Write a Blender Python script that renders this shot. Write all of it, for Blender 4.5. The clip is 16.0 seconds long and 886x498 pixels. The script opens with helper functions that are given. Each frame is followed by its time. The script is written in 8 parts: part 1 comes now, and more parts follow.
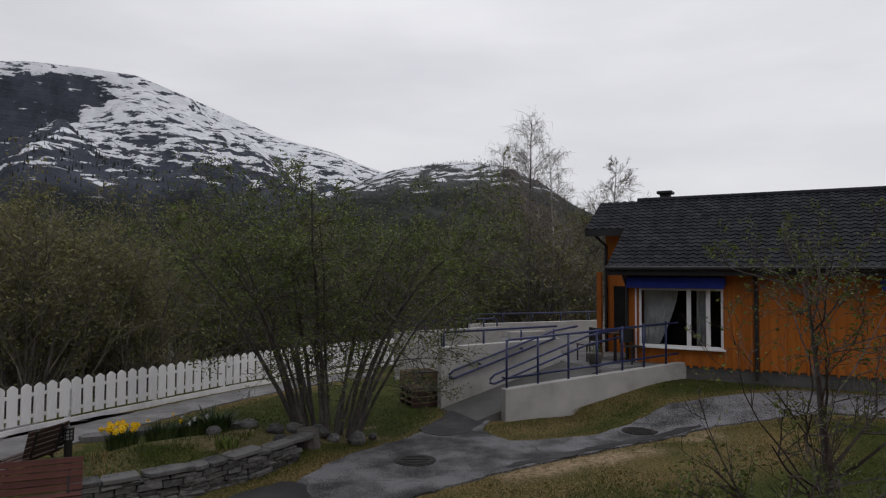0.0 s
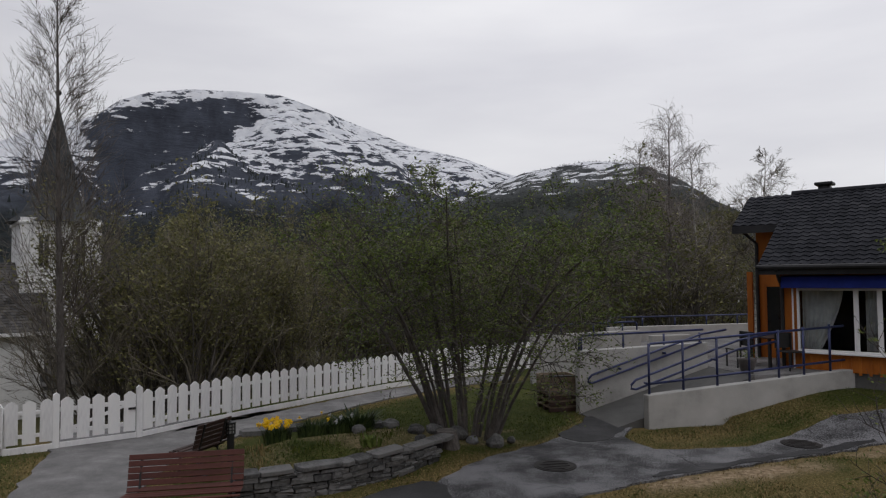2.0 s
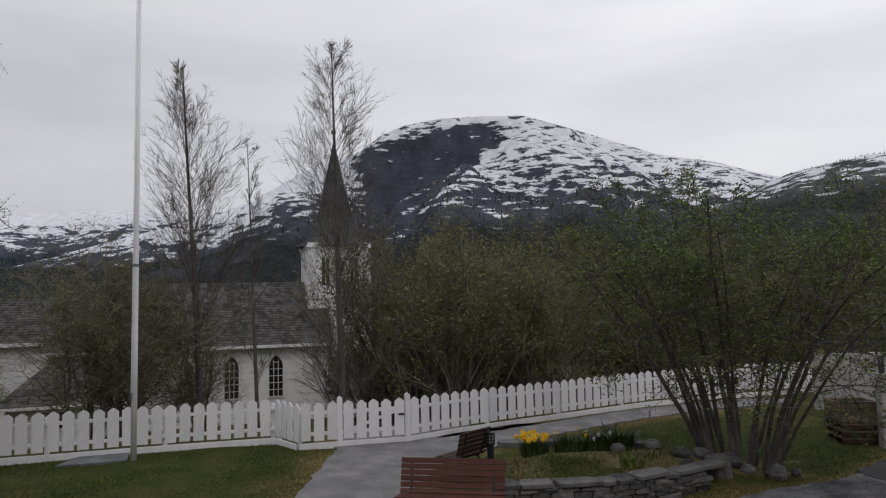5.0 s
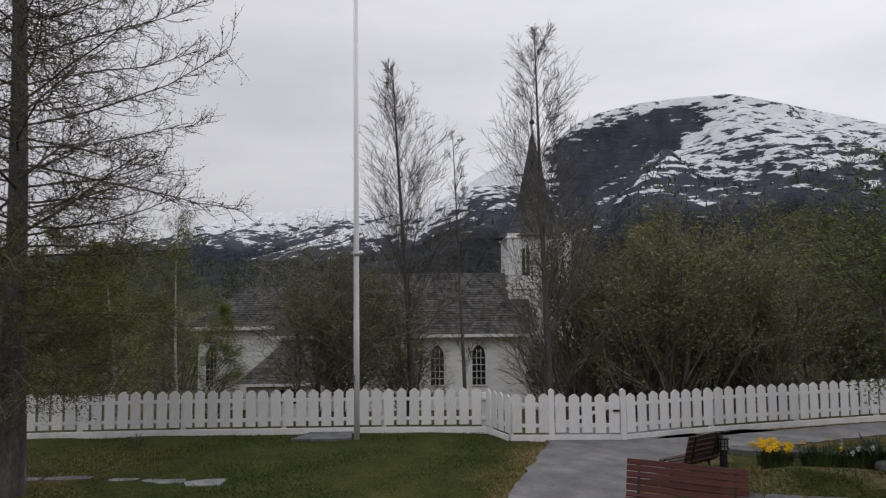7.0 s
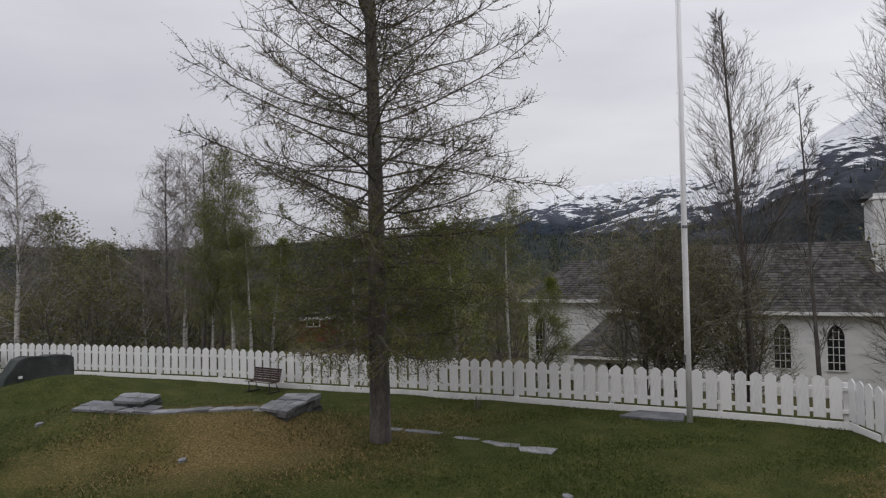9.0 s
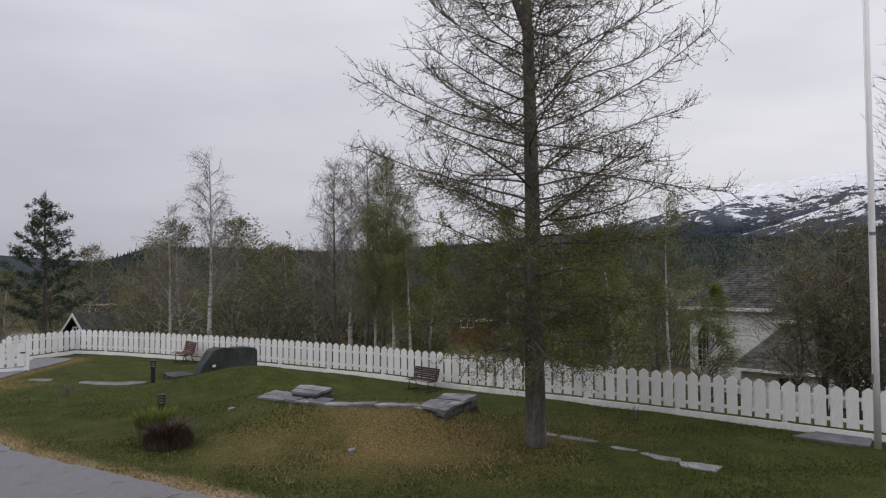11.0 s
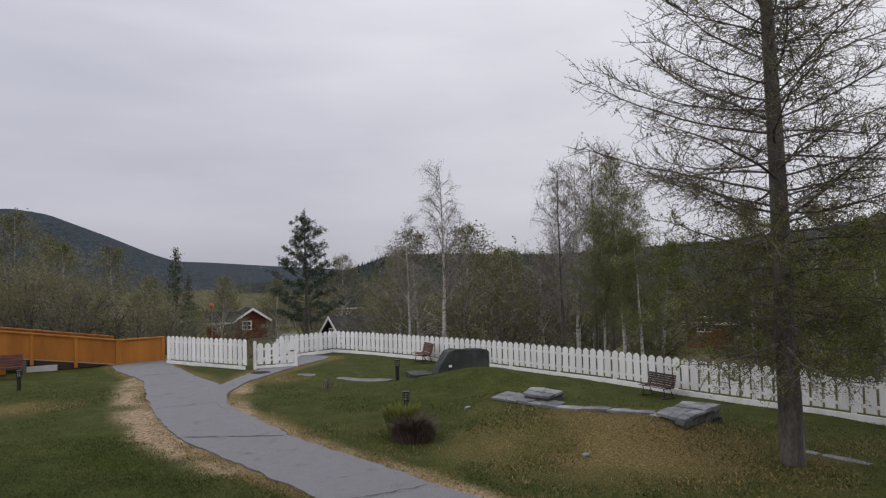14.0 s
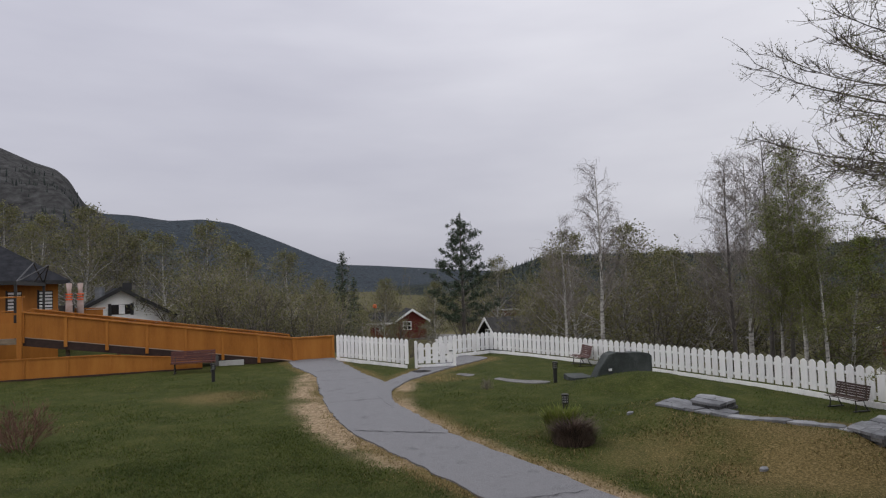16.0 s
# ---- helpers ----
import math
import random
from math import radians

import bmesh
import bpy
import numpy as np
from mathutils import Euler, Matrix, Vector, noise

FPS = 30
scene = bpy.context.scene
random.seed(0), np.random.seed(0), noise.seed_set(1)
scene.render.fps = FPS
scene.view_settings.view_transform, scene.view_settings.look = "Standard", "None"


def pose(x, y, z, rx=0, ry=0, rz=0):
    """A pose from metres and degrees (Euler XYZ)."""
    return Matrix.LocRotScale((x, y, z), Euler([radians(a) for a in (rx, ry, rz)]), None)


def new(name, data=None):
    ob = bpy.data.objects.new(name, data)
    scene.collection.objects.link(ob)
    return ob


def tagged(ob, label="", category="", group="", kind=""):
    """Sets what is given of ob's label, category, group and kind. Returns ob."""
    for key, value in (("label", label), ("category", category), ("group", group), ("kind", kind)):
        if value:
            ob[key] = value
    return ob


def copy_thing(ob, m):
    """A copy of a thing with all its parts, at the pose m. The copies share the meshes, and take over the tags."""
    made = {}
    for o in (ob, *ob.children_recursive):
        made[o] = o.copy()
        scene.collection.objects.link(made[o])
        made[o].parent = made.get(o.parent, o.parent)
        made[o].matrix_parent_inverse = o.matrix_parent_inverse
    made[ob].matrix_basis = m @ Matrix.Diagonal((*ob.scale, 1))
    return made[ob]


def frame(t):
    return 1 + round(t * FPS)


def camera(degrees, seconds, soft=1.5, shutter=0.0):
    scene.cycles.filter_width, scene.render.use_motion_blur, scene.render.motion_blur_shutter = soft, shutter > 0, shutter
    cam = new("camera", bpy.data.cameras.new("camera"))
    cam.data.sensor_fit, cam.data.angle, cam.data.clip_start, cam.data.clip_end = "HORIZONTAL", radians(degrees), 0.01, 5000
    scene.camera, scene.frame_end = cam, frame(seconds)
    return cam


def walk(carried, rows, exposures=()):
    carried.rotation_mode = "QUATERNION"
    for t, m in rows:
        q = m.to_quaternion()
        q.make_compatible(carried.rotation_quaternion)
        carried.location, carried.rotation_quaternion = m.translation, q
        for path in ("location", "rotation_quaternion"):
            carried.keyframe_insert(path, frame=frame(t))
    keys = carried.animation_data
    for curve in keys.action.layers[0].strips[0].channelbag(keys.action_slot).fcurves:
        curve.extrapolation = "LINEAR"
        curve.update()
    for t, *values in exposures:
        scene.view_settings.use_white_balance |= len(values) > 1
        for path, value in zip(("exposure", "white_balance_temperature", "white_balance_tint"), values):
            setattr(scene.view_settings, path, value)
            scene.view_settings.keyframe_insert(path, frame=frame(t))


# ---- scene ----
cam = camera(67.05, 16.0, soft=1.2, shutter=0.1)
EYE = 3.2
# seconds, x, y, z above EYE, yaw, pitch, roll
ROWS = [
    (0.0, -0.000, 0.000, -0.000, 0.00, 2.24, -0.27),
    (0.5, 0.004, -0.011, -0.015, 3.04, 2.27, 0.32),
    (1.0, -0.017, 0.002, -0.018, 6.12, 2.37, 0.53),
    (1.5, -0.035, 0.018, -0.026, 8.90, 2.57, 0.52),
    (2.0, -0.038, 0.025, -0.014, 11.34, 2.57, 0.50),
    (2.5, -0.070, 0.046, -0.016, 13.85, 2.84, 0.42),
    (3.0, -0.113, 0.071, -0.027, 16.40, 2.98, 0.48),
    (3.5, -0.152, 0.104, -0.053, 19.23, 3.04, 0.74),
    (4.0, -0.177, 0.143, -0.056, 23.29, 4.06, 0.81),
    (4.5, -0.148, 0.116, -0.051, 28.35, 4.32, 0.82),
    (7.0, -0.723, 0.236, -0.092, 48.71, 3.70, 0.57),
    (7.5, -0.821, 0.263, -0.056, 57.55, 3.96, -0.89),
    (8.0, -0.884, 0.308, -0.034, 65.29, 3.79, -0.18),
    (8.5, -0.909, 0.344, -0.046, 71.32, 2.54, 0.59),
    (11.0, -0.658, 0.228, 0.047, 88.92, 2.00, 0.23),
    (11.5, -0.604, 0.232, 0.052, 92.39, 1.96, 0.19),
    (12.0, -0.602, 0.229, 0.058, 94.43, 2.13, 0.32),
    (12.5, -0.606, 0.204, 0.059, 97.31, 2.20, 0.56),
    (13.0, -0.612, 0.197, 0.054, 99.60, 2.06, 0.96),
    (13.5, -0.607, 0.184, 0.054, 104.04, 2.47, 1.15),
    (14.0, -0.588, 0.187, 0.064, 108.03, 2.50, 1.36),
    (14.5, -0.565, 0.197, 0.083, 112.01, 2.52, 1.37),
    (15.0, -0.566, 0.161, 0.054, 116.22, 2.89, 1.19),
    (15.5, -0.542, 0.159, 0.054, 119.31, 3.11, 1.41),
    (16.0, -0.523, 0.157, 0.073, 121.19, 2.96, 1.67),
]
walk(cam, [(t, pose(x, y, EYE + z, 90 + pitch, roll, yaw)) for t, x, y, z, yaw, pitch, roll in ROWS],
     exposures=[(0.0, -0.38), (3.0, -0.34), (4.5, -0.30), (7.0, -0.20), (8.5, -0.08), (11.0, 0.05), (16.0, 0.12)])

# ---- overcast sky and one wide soft sun ----
SUN_EL, SUN_AZ = 50.0, 150.0
world = bpy.data.worlds.new("overcast_sky")
scene.world = world
world.use_nodes = True
wn, wl = world.node_tree.nodes, world.node_tree.links
wn.clear()
w_out = wn.new("ShaderNodeOutputWorld")
w_bg = wn.new("ShaderNodeBackground")
w_sky = wn.new("ShaderNodeTexSky")
w_sky.sky_type = "NISHITA"
w_sky.sun_disc = False
w_sky.sun_elevation, w_sky.sun_rotation = radians(SUN_EL), radians(SUN_AZ)
w_co = wn.new("ShaderNodeTexCoord")
w_sep = wn.new("ShaderNodeSeparateXYZ")
wl.new(w_co.outputs["Generated"], w_sep.inputs[0])
# cloud deck: flat bands, seen at a slant near the horizon
w_map = wn.new("ShaderNodeMapping")
w_map.inputs["Scale"].default_value = (1.0, 1.0, 4.5)
w_noise = wn.new("ShaderNodeTexNoise")
w_noise.inputs["Scale"].default_value = 1.7
w_noise.inputs["Detail"].default_value = 5
w_noise.inputs["Roughness"].default_value = 0.5
wl.new(w_co.outputs["Generated"], w_map.inputs[0])
wl.new(w_map.outputs[0], w_noise.inputs["Vector"])
w_ramp = wn.new("ShaderNodeValToRGB")
w_ramp.color_ramp.elements[0].position = 0.30
w_ramp.color_ramp.elements[0].color = (0.50, 0.50, 0.55, 1)
w_ramp.color_ramp.elements[1].position = 0.72
w_ramp.color_ramp.elements[1].color = (0.65, 0.648, 0.682, 1)
wl.new(w_noise.outputs["Fac"], w_ramp.inputs[0])
# an overcast sky is brighter overhead than low down
w_el = wn.new("ShaderNodeMapRange")
w_el.inputs["From Min"].default_value = 0.0
w_el.inputs["From Max"].default_value = 1.0
w_el.inputs["To Min"].default_value = 0.97
w_el.inputs["To Max"].default_value = 1.75
wl.new(w_sep.outputs[2], w_el.inputs["Value"])
w_mul = wn.new("ShaderNodeVectorMath")
w_mul.operation = "SCALE"
wl.new(w_ramp.outputs[0], w_mul.inputs[0])
wl.new(w_el.outputs[0], w_mul.inputs["Scale"])
# brighter cloud towards the north-east, where the cover is thinner
w_dot = wn.new("ShaderNodeVectorMath")
w_dot.operation = "DOT_PRODUCT"
w_dot.inputs[1].default_value = (0.42, 0.9, 0.0)
wl.new(w_co.outputs["Generated"], w_dot.inputs[0])
w_side = wn.new("ShaderNodeMapRange")
w_side.inputs["From Min"].default_value = -1.0
w_side.inputs["From Max"].default_value = 1.0
w_side.inputs["To Min"].default_value = 0.0
w_side.inputs["To Max"].default_value = 1.0
wl.new(w_dot.outputs["Value"], w_side.inputs["Value"])
w_mul2 = wn.new("ShaderNodeVectorMath")
w_mul2.operation = "MULTIPLY"
wl.new(w_mul.outputs[0], w_mul2.inputs[0])
w_tint = wn.new("ShaderNodeValToRGB")
w_tint.color_ramp.elements[0].color = (0.78, 0.78, 0.835, 1)
w_tint.color_ramp.elements[1].color = (1.0, 1.0, 0.985, 1)
w_mid = w_tint.color_ramp.elements.new(0.42)
w_mid.color = (0.895, 0.893, 0.882, 1)
w_gain = wn.new("ShaderNodeMapRange")
w_gain.inputs["To Min"].default_value = 1.0
w_gain.inputs["To Max"].default_value = 1.5
wl.new(w_side.outputs[0], w_gain.inputs["Value"])
wl.new(w_side.outputs[0], w_tint.inputs[0])
w_mul3 = wn.new("ShaderNodeVectorMath")
w_mul3.operation = "SCALE"
wl.new(w_tint.outputs[0], w_mul3.inputs[0])
wl.new(w_gain.outputs[0], w_mul3.inputs["Scale"])
wl.new(w_mul3.outputs[0], w_mul2.inputs[1])
w_skys = wn.new("ShaderNodeVectorMath")
w_skys.operation = "SCALE"
w_skys.inputs["Scale"].default_value = 0.06
wl.new(w_sky.outputs[0], w_skys.inputs[0])
w_mix = wn.new("ShaderNodeMix")
w_mix.data_type = "RGBA"
w_mix.inputs[0].default_value = 0.94
wl.new(w_skys.outputs[0], w_mix.inputs[6])
wl.new(w_mul2.outputs[0], w_mix.inputs[7])
wl.new(w_mix.outputs[2], w_bg.inputs["Color"])
w_bg.inputs["Strength"].default_value = 1.0
wl.new(w_bg.outputs[0], w_out.inputs[0])

sun = new("sun", bpy.data.lights.new("sun", "SUN"))
sun.data.energy = 0.5
sun.data.angle = radians(40)
sun.data.color = (1.0, 0.97, 0.93)
sun.matrix_world = pose(0, 0, 40, 90 - SUN_EL, 0, 180 - SUN_AZ)

# ---- materials ----
def material(name, colors, scale=3.0, rough=0.8, bump=0.2, fine=40.0, metal=0.0, stretch=(1, 1, 1), island=0.0, obrand=0.0, spec=0.3, transl=0.0, grain=0.35):
    """A noise mix of up to three colours at two scales, with fine relief."""
    m = bpy.data.materials.new(name)
    m.use_nodes = True
    n, l = m.node_tree.nodes, m.node_tree.links
    b = n["Principled BSDF"]
    co = n.new("ShaderNodeTexCoord")
    mp = n.new("ShaderNodeMapping")
    mp.inputs["Scale"].default_value = stretch
    l.new(co.outputs["Object"], mp.inputs[0])
    big = n.new("ShaderNodeTexNoise")
    big.inputs["Scale"].default_value = scale
    big.inputs["Detail"].default_value = 6
    big.inputs["Roughness"].default_value = 0.62
    l.new(mp.outputs[0], big.inputs["Vector"])
    small = n.new("ShaderNodeTexNoise")
    small.inputs["Scale"].default_value = fine
    small.inputs["Detail"].default_value = 3
    l.new(mp.outputs[0], small.inputs["Vector"])
    add = n.new("ShaderNodeMath")
    add.operation = "MULTIPLY_ADD"
    add.inputs[1].default_value = grain
    l.new(small.outputs["Fac"], add.inputs[0])
    l.new(big.outputs["Fac"], add.inputs[2])
    fac = add.outputs[0]
    if island or obrand:
        if island:
            g = n.new("ShaderNodeNewGeometry")
            src, k = g.outputs["Random Per Island"], island
        else:
            g = n.new("ShaderNodeObjectInfo")
            src, k = g.outputs["Random"], obrand
        ad2 = n.new("ShaderNodeMath")
        ad2.operation = "MULTIPLY_ADD"
        ad2.inputs[1].default_value = k
        l.new(src, ad2.inputs[0])
        l.new(fac, ad2.inputs[2])
        sub = n.new("ShaderNodeMath")
        sub.operation = "SUBTRACT"
        sub.inputs[1].default_value = k / 2
        l.new(ad2.outputs[0], sub.inputs[0])
        fac = sub.outputs[0]
    ramp = n.new("ShaderNodeValToRGB")
    els = ramp.color_ramp.elements
    lo, hi = 0.30 + 0.5 * grain, 0.70 + 0.5 * grain
    els[0].position, els[1].position = lo, hi
    els[0].color, els[1].color = (*colors[0], 1), (*colors[-1], 1)
    for i, c in enumerate(colors[1:-1]):
        e = els.new(lo + (hi - lo) * (i + 1) / (len(colors) - 1))
        e.color = (*c, 1)
    l.new(fac, ramp.inputs[0])
    l.new(ramp.outputs[0], b.inputs["Base Color"])
    b.inputs["Roughness"].default_value = rough
    b.inputs["Metallic"].default_value = metal
    b.inputs["Specular IOR Level"].default_value = spec
    if bump:
        bp = n.new("ShaderNodeBump")
        bp.inputs["Strength"].default_value = bump
        bp.inputs["Distance"].default_value = 0.02
        l.new(add.outputs[0], bp.inputs["Height"])
        l.new(bp.outputs[0], b.inputs["Normal"])
    if transl:
        tr = n.new("ShaderNodeBsdfTranslucent")
        l.new(ramp.outputs[0], tr.inputs["Color"])
        mx = n.new("ShaderNodeMixShader")
        mx.inputs[0].default_value = transl
        l.new(b.outputs[0], mx.inputs[1])
        l.new(tr.outputs[0], mx.inputs[2])
        l.new(mx.outputs[0], n["Material Output"].inputs[0])
    return m


M_WHITE = material("white_fence_paint", [(0.66, 0.66, 0.67), (0.80, 0.80, 0.80), (0.84, 0.84, 0.83)], 2.0, 0.55, 0.08, 30, stretch=(1, 1, 0.25), obrand=0.25)
M_WHITEWALL = material("white_wall_boards", [(0.56, 0.56, 0.56), (0.72, 0.72, 0.71), (0.78, 0.78, 0.77)], 0.8, 0.6, 0.1, 20, stretch=(1, 1, 3))
M_RENDER = material("white_painted_concrete", [(0.27, 0.27, 0.255), (0.40, 0.395, 0.38), (0.465, 0.46, 0.445)], 1.1, 0.85, 0.15, 60)
M_RENDERDARK = material("bare_grey_concrete", [(0.075, 0.075, 0.073), (0.125, 0.123, 0.118)], 1.5, 0.9, 0.2, 60)
M_ORANGE = material("orange_stained_boards", [(0.3005, 0.08683, 0.01002), (0.4118, 0.128, 0.01559), (0.4787, 0.1581, 0.02226)], 2.2, 0.65, 0.12, 40, stretch=(1, 1, 0.15), obrand=0.2)
M_OCHRE = material("ochre_stained_boards", [(0.27, 0.096, 0.013), (0.35, 0.13, 0.019), (0.40, 0.158, 0.027)], 2.0, 0.6, 0.1, 40, stretch=(1, 1, 0.2), obrand=0.15)
M_ROOFTILE = material("dark_roof_tiles", [(0.0108, 0.01188, 0.01512), (0.02052, 0.0216, 0.027), (0.03456, 0.03564, 0.04104)], 2.5, 0.8, 0.3, 50, island=0.25, spec=0.12)
M_SLATE = material("grey_slate", [(0.04, 0.039, 0.038), (0.075, 0.072, 0.07), (0.125, 0.12, 0.117)], 1.3, 0.85, 0.3, 30, island=0.35, spec=0.1)
M_DARKTRIM = material("black_painted_trim", [(0.012, 0.012, 0.013), (0.03, 0.03, 0.032)], 3, 0.5, 0.1, 40)
M_BLUE = material("blue_painted_steel", [(0.012, 0.018, 0.06), (0.02, 0.03, 0.10), (0.03, 0.042, 0.13)], 5, 0.4, 0.06, 60, spec=0.5)
M_AWNING = material("blue_awning_cloth", [(0.01, 0.022, 0.16), (0.018, 0.035, 0.25)], 3, 0.8, 0.1, 80)
M_ASPHALT = material("worn_grey_asphalt", [(0.118, 0.118, 0.125), (0.172, 0.172, 0.181), (0.235, 0.235, 0.246)], 2.2, 0.85, 0.9, 45, grain=1.0)
M_WETASPHALT = material("damp_worn_asphalt", [(0.012, 0.012, 0.013), (0.066, 0.066, 0.069), (0.19, 0.19, 0.198)], 0.9, 0.8, 0.9, 45, grain=0.9)
M_DARKASPHALT = material("damp_dark_asphalt", [(0.01736, 0.01736, 0.0186), (0.031, 0.031, 0.03224), (0.0558, 0.0558, 0.05704)], 1.2, 0.75, 0.5, 90)
M_GRAVEL = material("packed_grey_gravel", [(0.11, 0.107, 0.106), (0.165, 0.162, 0.16), (0.25, 0.245, 0.242)], 1.5, 0.9, 0.6, 80, grain=0.6)
M_IRON = material("rusty_dark_iron", [(0.015, 0.014, 0.014), (0.04, 0.036, 0.034)], 6, 0.65, 0.3, 60, metal=0.4)
M_BENCH = material("red_brown_slats", [(0.0578, 0.01904, 0.01496), (0.085, 0.02856, 0.02244), (0.1088, 0.03944, 0.0306)], 5, 0.55, 0.12, 60, stretch=(0.3, 1, 1), obrand=0.2)
M_BENCHDARK = material("dark_brown_slats", [(0.028, 0.016, 0.013), (0.055, 0.03, 0.024)], 5, 0.6, 0.12, 60, obrand=0.2)
M_BLACK = material("black_coated_metal", [(0.008, 0.008, 0.008), (0.02, 0.02, 0.021)], 6, 0.45, 0.08, 50, spec=0.5)
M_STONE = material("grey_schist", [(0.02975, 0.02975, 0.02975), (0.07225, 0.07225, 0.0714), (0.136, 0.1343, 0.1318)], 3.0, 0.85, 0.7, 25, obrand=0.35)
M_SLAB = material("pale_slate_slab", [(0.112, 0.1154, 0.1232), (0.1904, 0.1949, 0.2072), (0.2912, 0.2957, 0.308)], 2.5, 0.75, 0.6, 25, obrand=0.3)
M_BOULDER = material("dark_green_grey_rock", [(0.022, 0.027, 0.026), (0.04, 0.047, 0.045), (0.07, 0.078, 0.075)], 1.6, 0.7, 0.6, 20)
M_BARK = material("grey_brown_bark", [(0.05, 0.045, 0.042), (0.098, 0.088, 0.081), (0.16, 0.146, 0.136)], 5, 0.95, 0.6, 40, stretch=(1, 1, 0.3))
M_TWIG = material("brown_twigs", [(0.0915, 0.08052, 0.061), (0.1586, 0.1403, 0.1098), (0.2318, 0.2074, 0.1647)], 2, 0.9, 0.0, 40, island=0.3)
M_GREYTWIG = material("grey_twigs", [(0.1232, 0.1084, 0.09856), (0.2033, 0.1811, 0.1663), (0.2834, 0.2563, 0.2365)], 2, 0.9, 0.0, 40, island=0.3)
M_LARCHWOOD = material("grey_brown_larch_twigs", [(0.06, 0.0504, 0.042), (0.108, 0.0936, 0.0792), (0.168, 0.1464, 0.126)], 2, 0.9, 0.0, 40, island=0.3)
M_REDTWIG = material("reddish_twigs", [(0.09, 0.045, 0.035), (0.15, 0.075, 0.06), (0.20, 0.11, 0.09)], 2, 0.9, 0.0, 40, island=0.3)
M_WITHERED = material("withered_brown_stalks", [(0.045, 0.032, 0.027), (0.095, 0.068, 0.055), (0.16, 0.12, 0.095)], 2, 0.9, 0.0, 40, island=0.4)
M_BIRCH = material("white_birch_bark", [(0.04, 0.036, 0.0336), (0.4, 0.384, 0.36), (0.496, 0.48, 0.456)], 3.5, 0.8, 0.3, 30, stretch=(1, 1, 3))
M_LEAF = material("fresh_green_leaves", [(0.0713, 0.1035, 0.023), (0.1207, 0.161, 0.0368), (0.1782, 0.2242, 0.0575)], 1.0, 0.6, 0.0, 20, island=0.5, transl=0.3)
M_LEAFDARK = material("dark_green_flower_leaves", [(0.02, 0.036, 0.012), (0.036, 0.058, 0.018), (0.06, 0.085, 0.026)], 1.0, 0.5, 0.0, 20, island=0.5, transl=0.2)
M_LEAFOLIVE = material("olive_spring_leaves", [(0.10, 0.10, 0.040), (0.155, 0.152, 0.06), (0.22, 0.208, 0.088)], 0.6, 0.7, 0.0, 20, island=0.5, transl=0.3)
M_LEAFYELLOW = material("yellow_green_spring_leaves", [(0.10, 0.125, 0.022), (0.145, 0.175, 0.032), (0.20, 0.22, 0.055)], 0.6, 0.7, 0.0, 20, island=0.5, transl=0.3)
M_LARCH = material("new_larch_needles", [(0.085, 0.09, 0.024), (0.13, 0.135, 0.038), (0.19, 0.192, 0.064)], 0.6, 0.7, 0.0, 20, island=0.5, transl=0.25)
M_FARNEEDLE = material("far_spruce_needles", [(0.015, 0.021, 0.02), (0.026, 0.033, 0.03), (0.04, 0.048, 0.043)], 0.02, 0.9, 0.0, 2, island=0.5)
M_NEEDLE = material("dark_conifer_needles", [(0.03, 0.046, 0.032), (0.055, 0.078, 0.05), (0.085, 0.11, 0.068)], 1.0, 0.8, 0.0, 20, island=0.5, transl=0.1)
M_BLADE = material("grass_blades", [(0.040, 0.060, 0.010), (0.060, 0.083, 0.014), (0.098, 0.115, 0.024)], 0.5, 0.7, 0.0, 10, island=0.5, transl=0.4)
M_SPIRE = material("weathered_grey_spire_shingles", [(0.036, 0.038, 0.041), (0.06, 0.063, 0.066), (0.09, 0.094, 0.097)], 1.2, 0.85, 0.4, 25, stretch=(1, 1, 3), spec=0.1)
M_STRAW = material("dry_straw_blades", [(0.125, 0.09, 0.036), (0.20, 0.15, 0.062), (0.285, 0.218, 0.10)], 0.5, 0.8, 0.0, 10, island=0.5, transl=0.2)
M_YELLOW = material("yellow_petals", [(0.75, 0.45, 0.0), (0.85, 0.58, 0.01)], 8, 0.6, 0.0, 30, island=0.2, transl=0.2)
M_WOODRAW = material("weathered_raw_wood", [(0.10, 0.072, 0.048), (0.19, 0.145, 0.10), (0.26, 0.20, 0.145)], 4, 0.8, 0.2, 50, stretch=(0.3, 1, 1), obrand=0.25)
M_REDWALL = material("barn_red_boards", [(0.098, 0.0154, 0.0126), (0.14, 0.0238, 0.0182)], 1.5, 0.75, 0.1, 30)
M_BRICKRED = material("faded_orange_red_wall", [(0.15, 0.045, 0.027), (0.21, 0.068, 0.04)], 1.5, 0.8, 0.1, 30)
M_FLAGWHITE = material("white_pole_paint", [(0.72, 0.72, 0.74), (0.82, 0.82, 0.83)], 2, 0.4, 0.03, 30, spec=0.5)
M_CURTAIN = material("pale_lace_curtain", [(0.30, 0.31, 0.31), (0.52, 0.53, 0.53)], 3, 0.9, 0.1, 60)
# near black: indoor shade put into the colour; also dark soil and cracks
M_ROOMSHADE_SOIL = material("painted_room_shade_and_soil", [(0.012, 0.012, 0.013), (0.03, 0.028, 0.026)], 1.5, 0.9, 0.0, 10)
M_ZINC = material("zinc_sheet", [(0.14, 0.15, 0.16), (0.25, 0.26, 0.28)], 3, 0.45, 0.1, 40, metal=0.6)
M_ORANGEGLOW = material("orange_plastic", [(0.75, 0.10, 0.02), (0.85, 0.15, 0.03)], 3, 0.5, 0.0, 30)
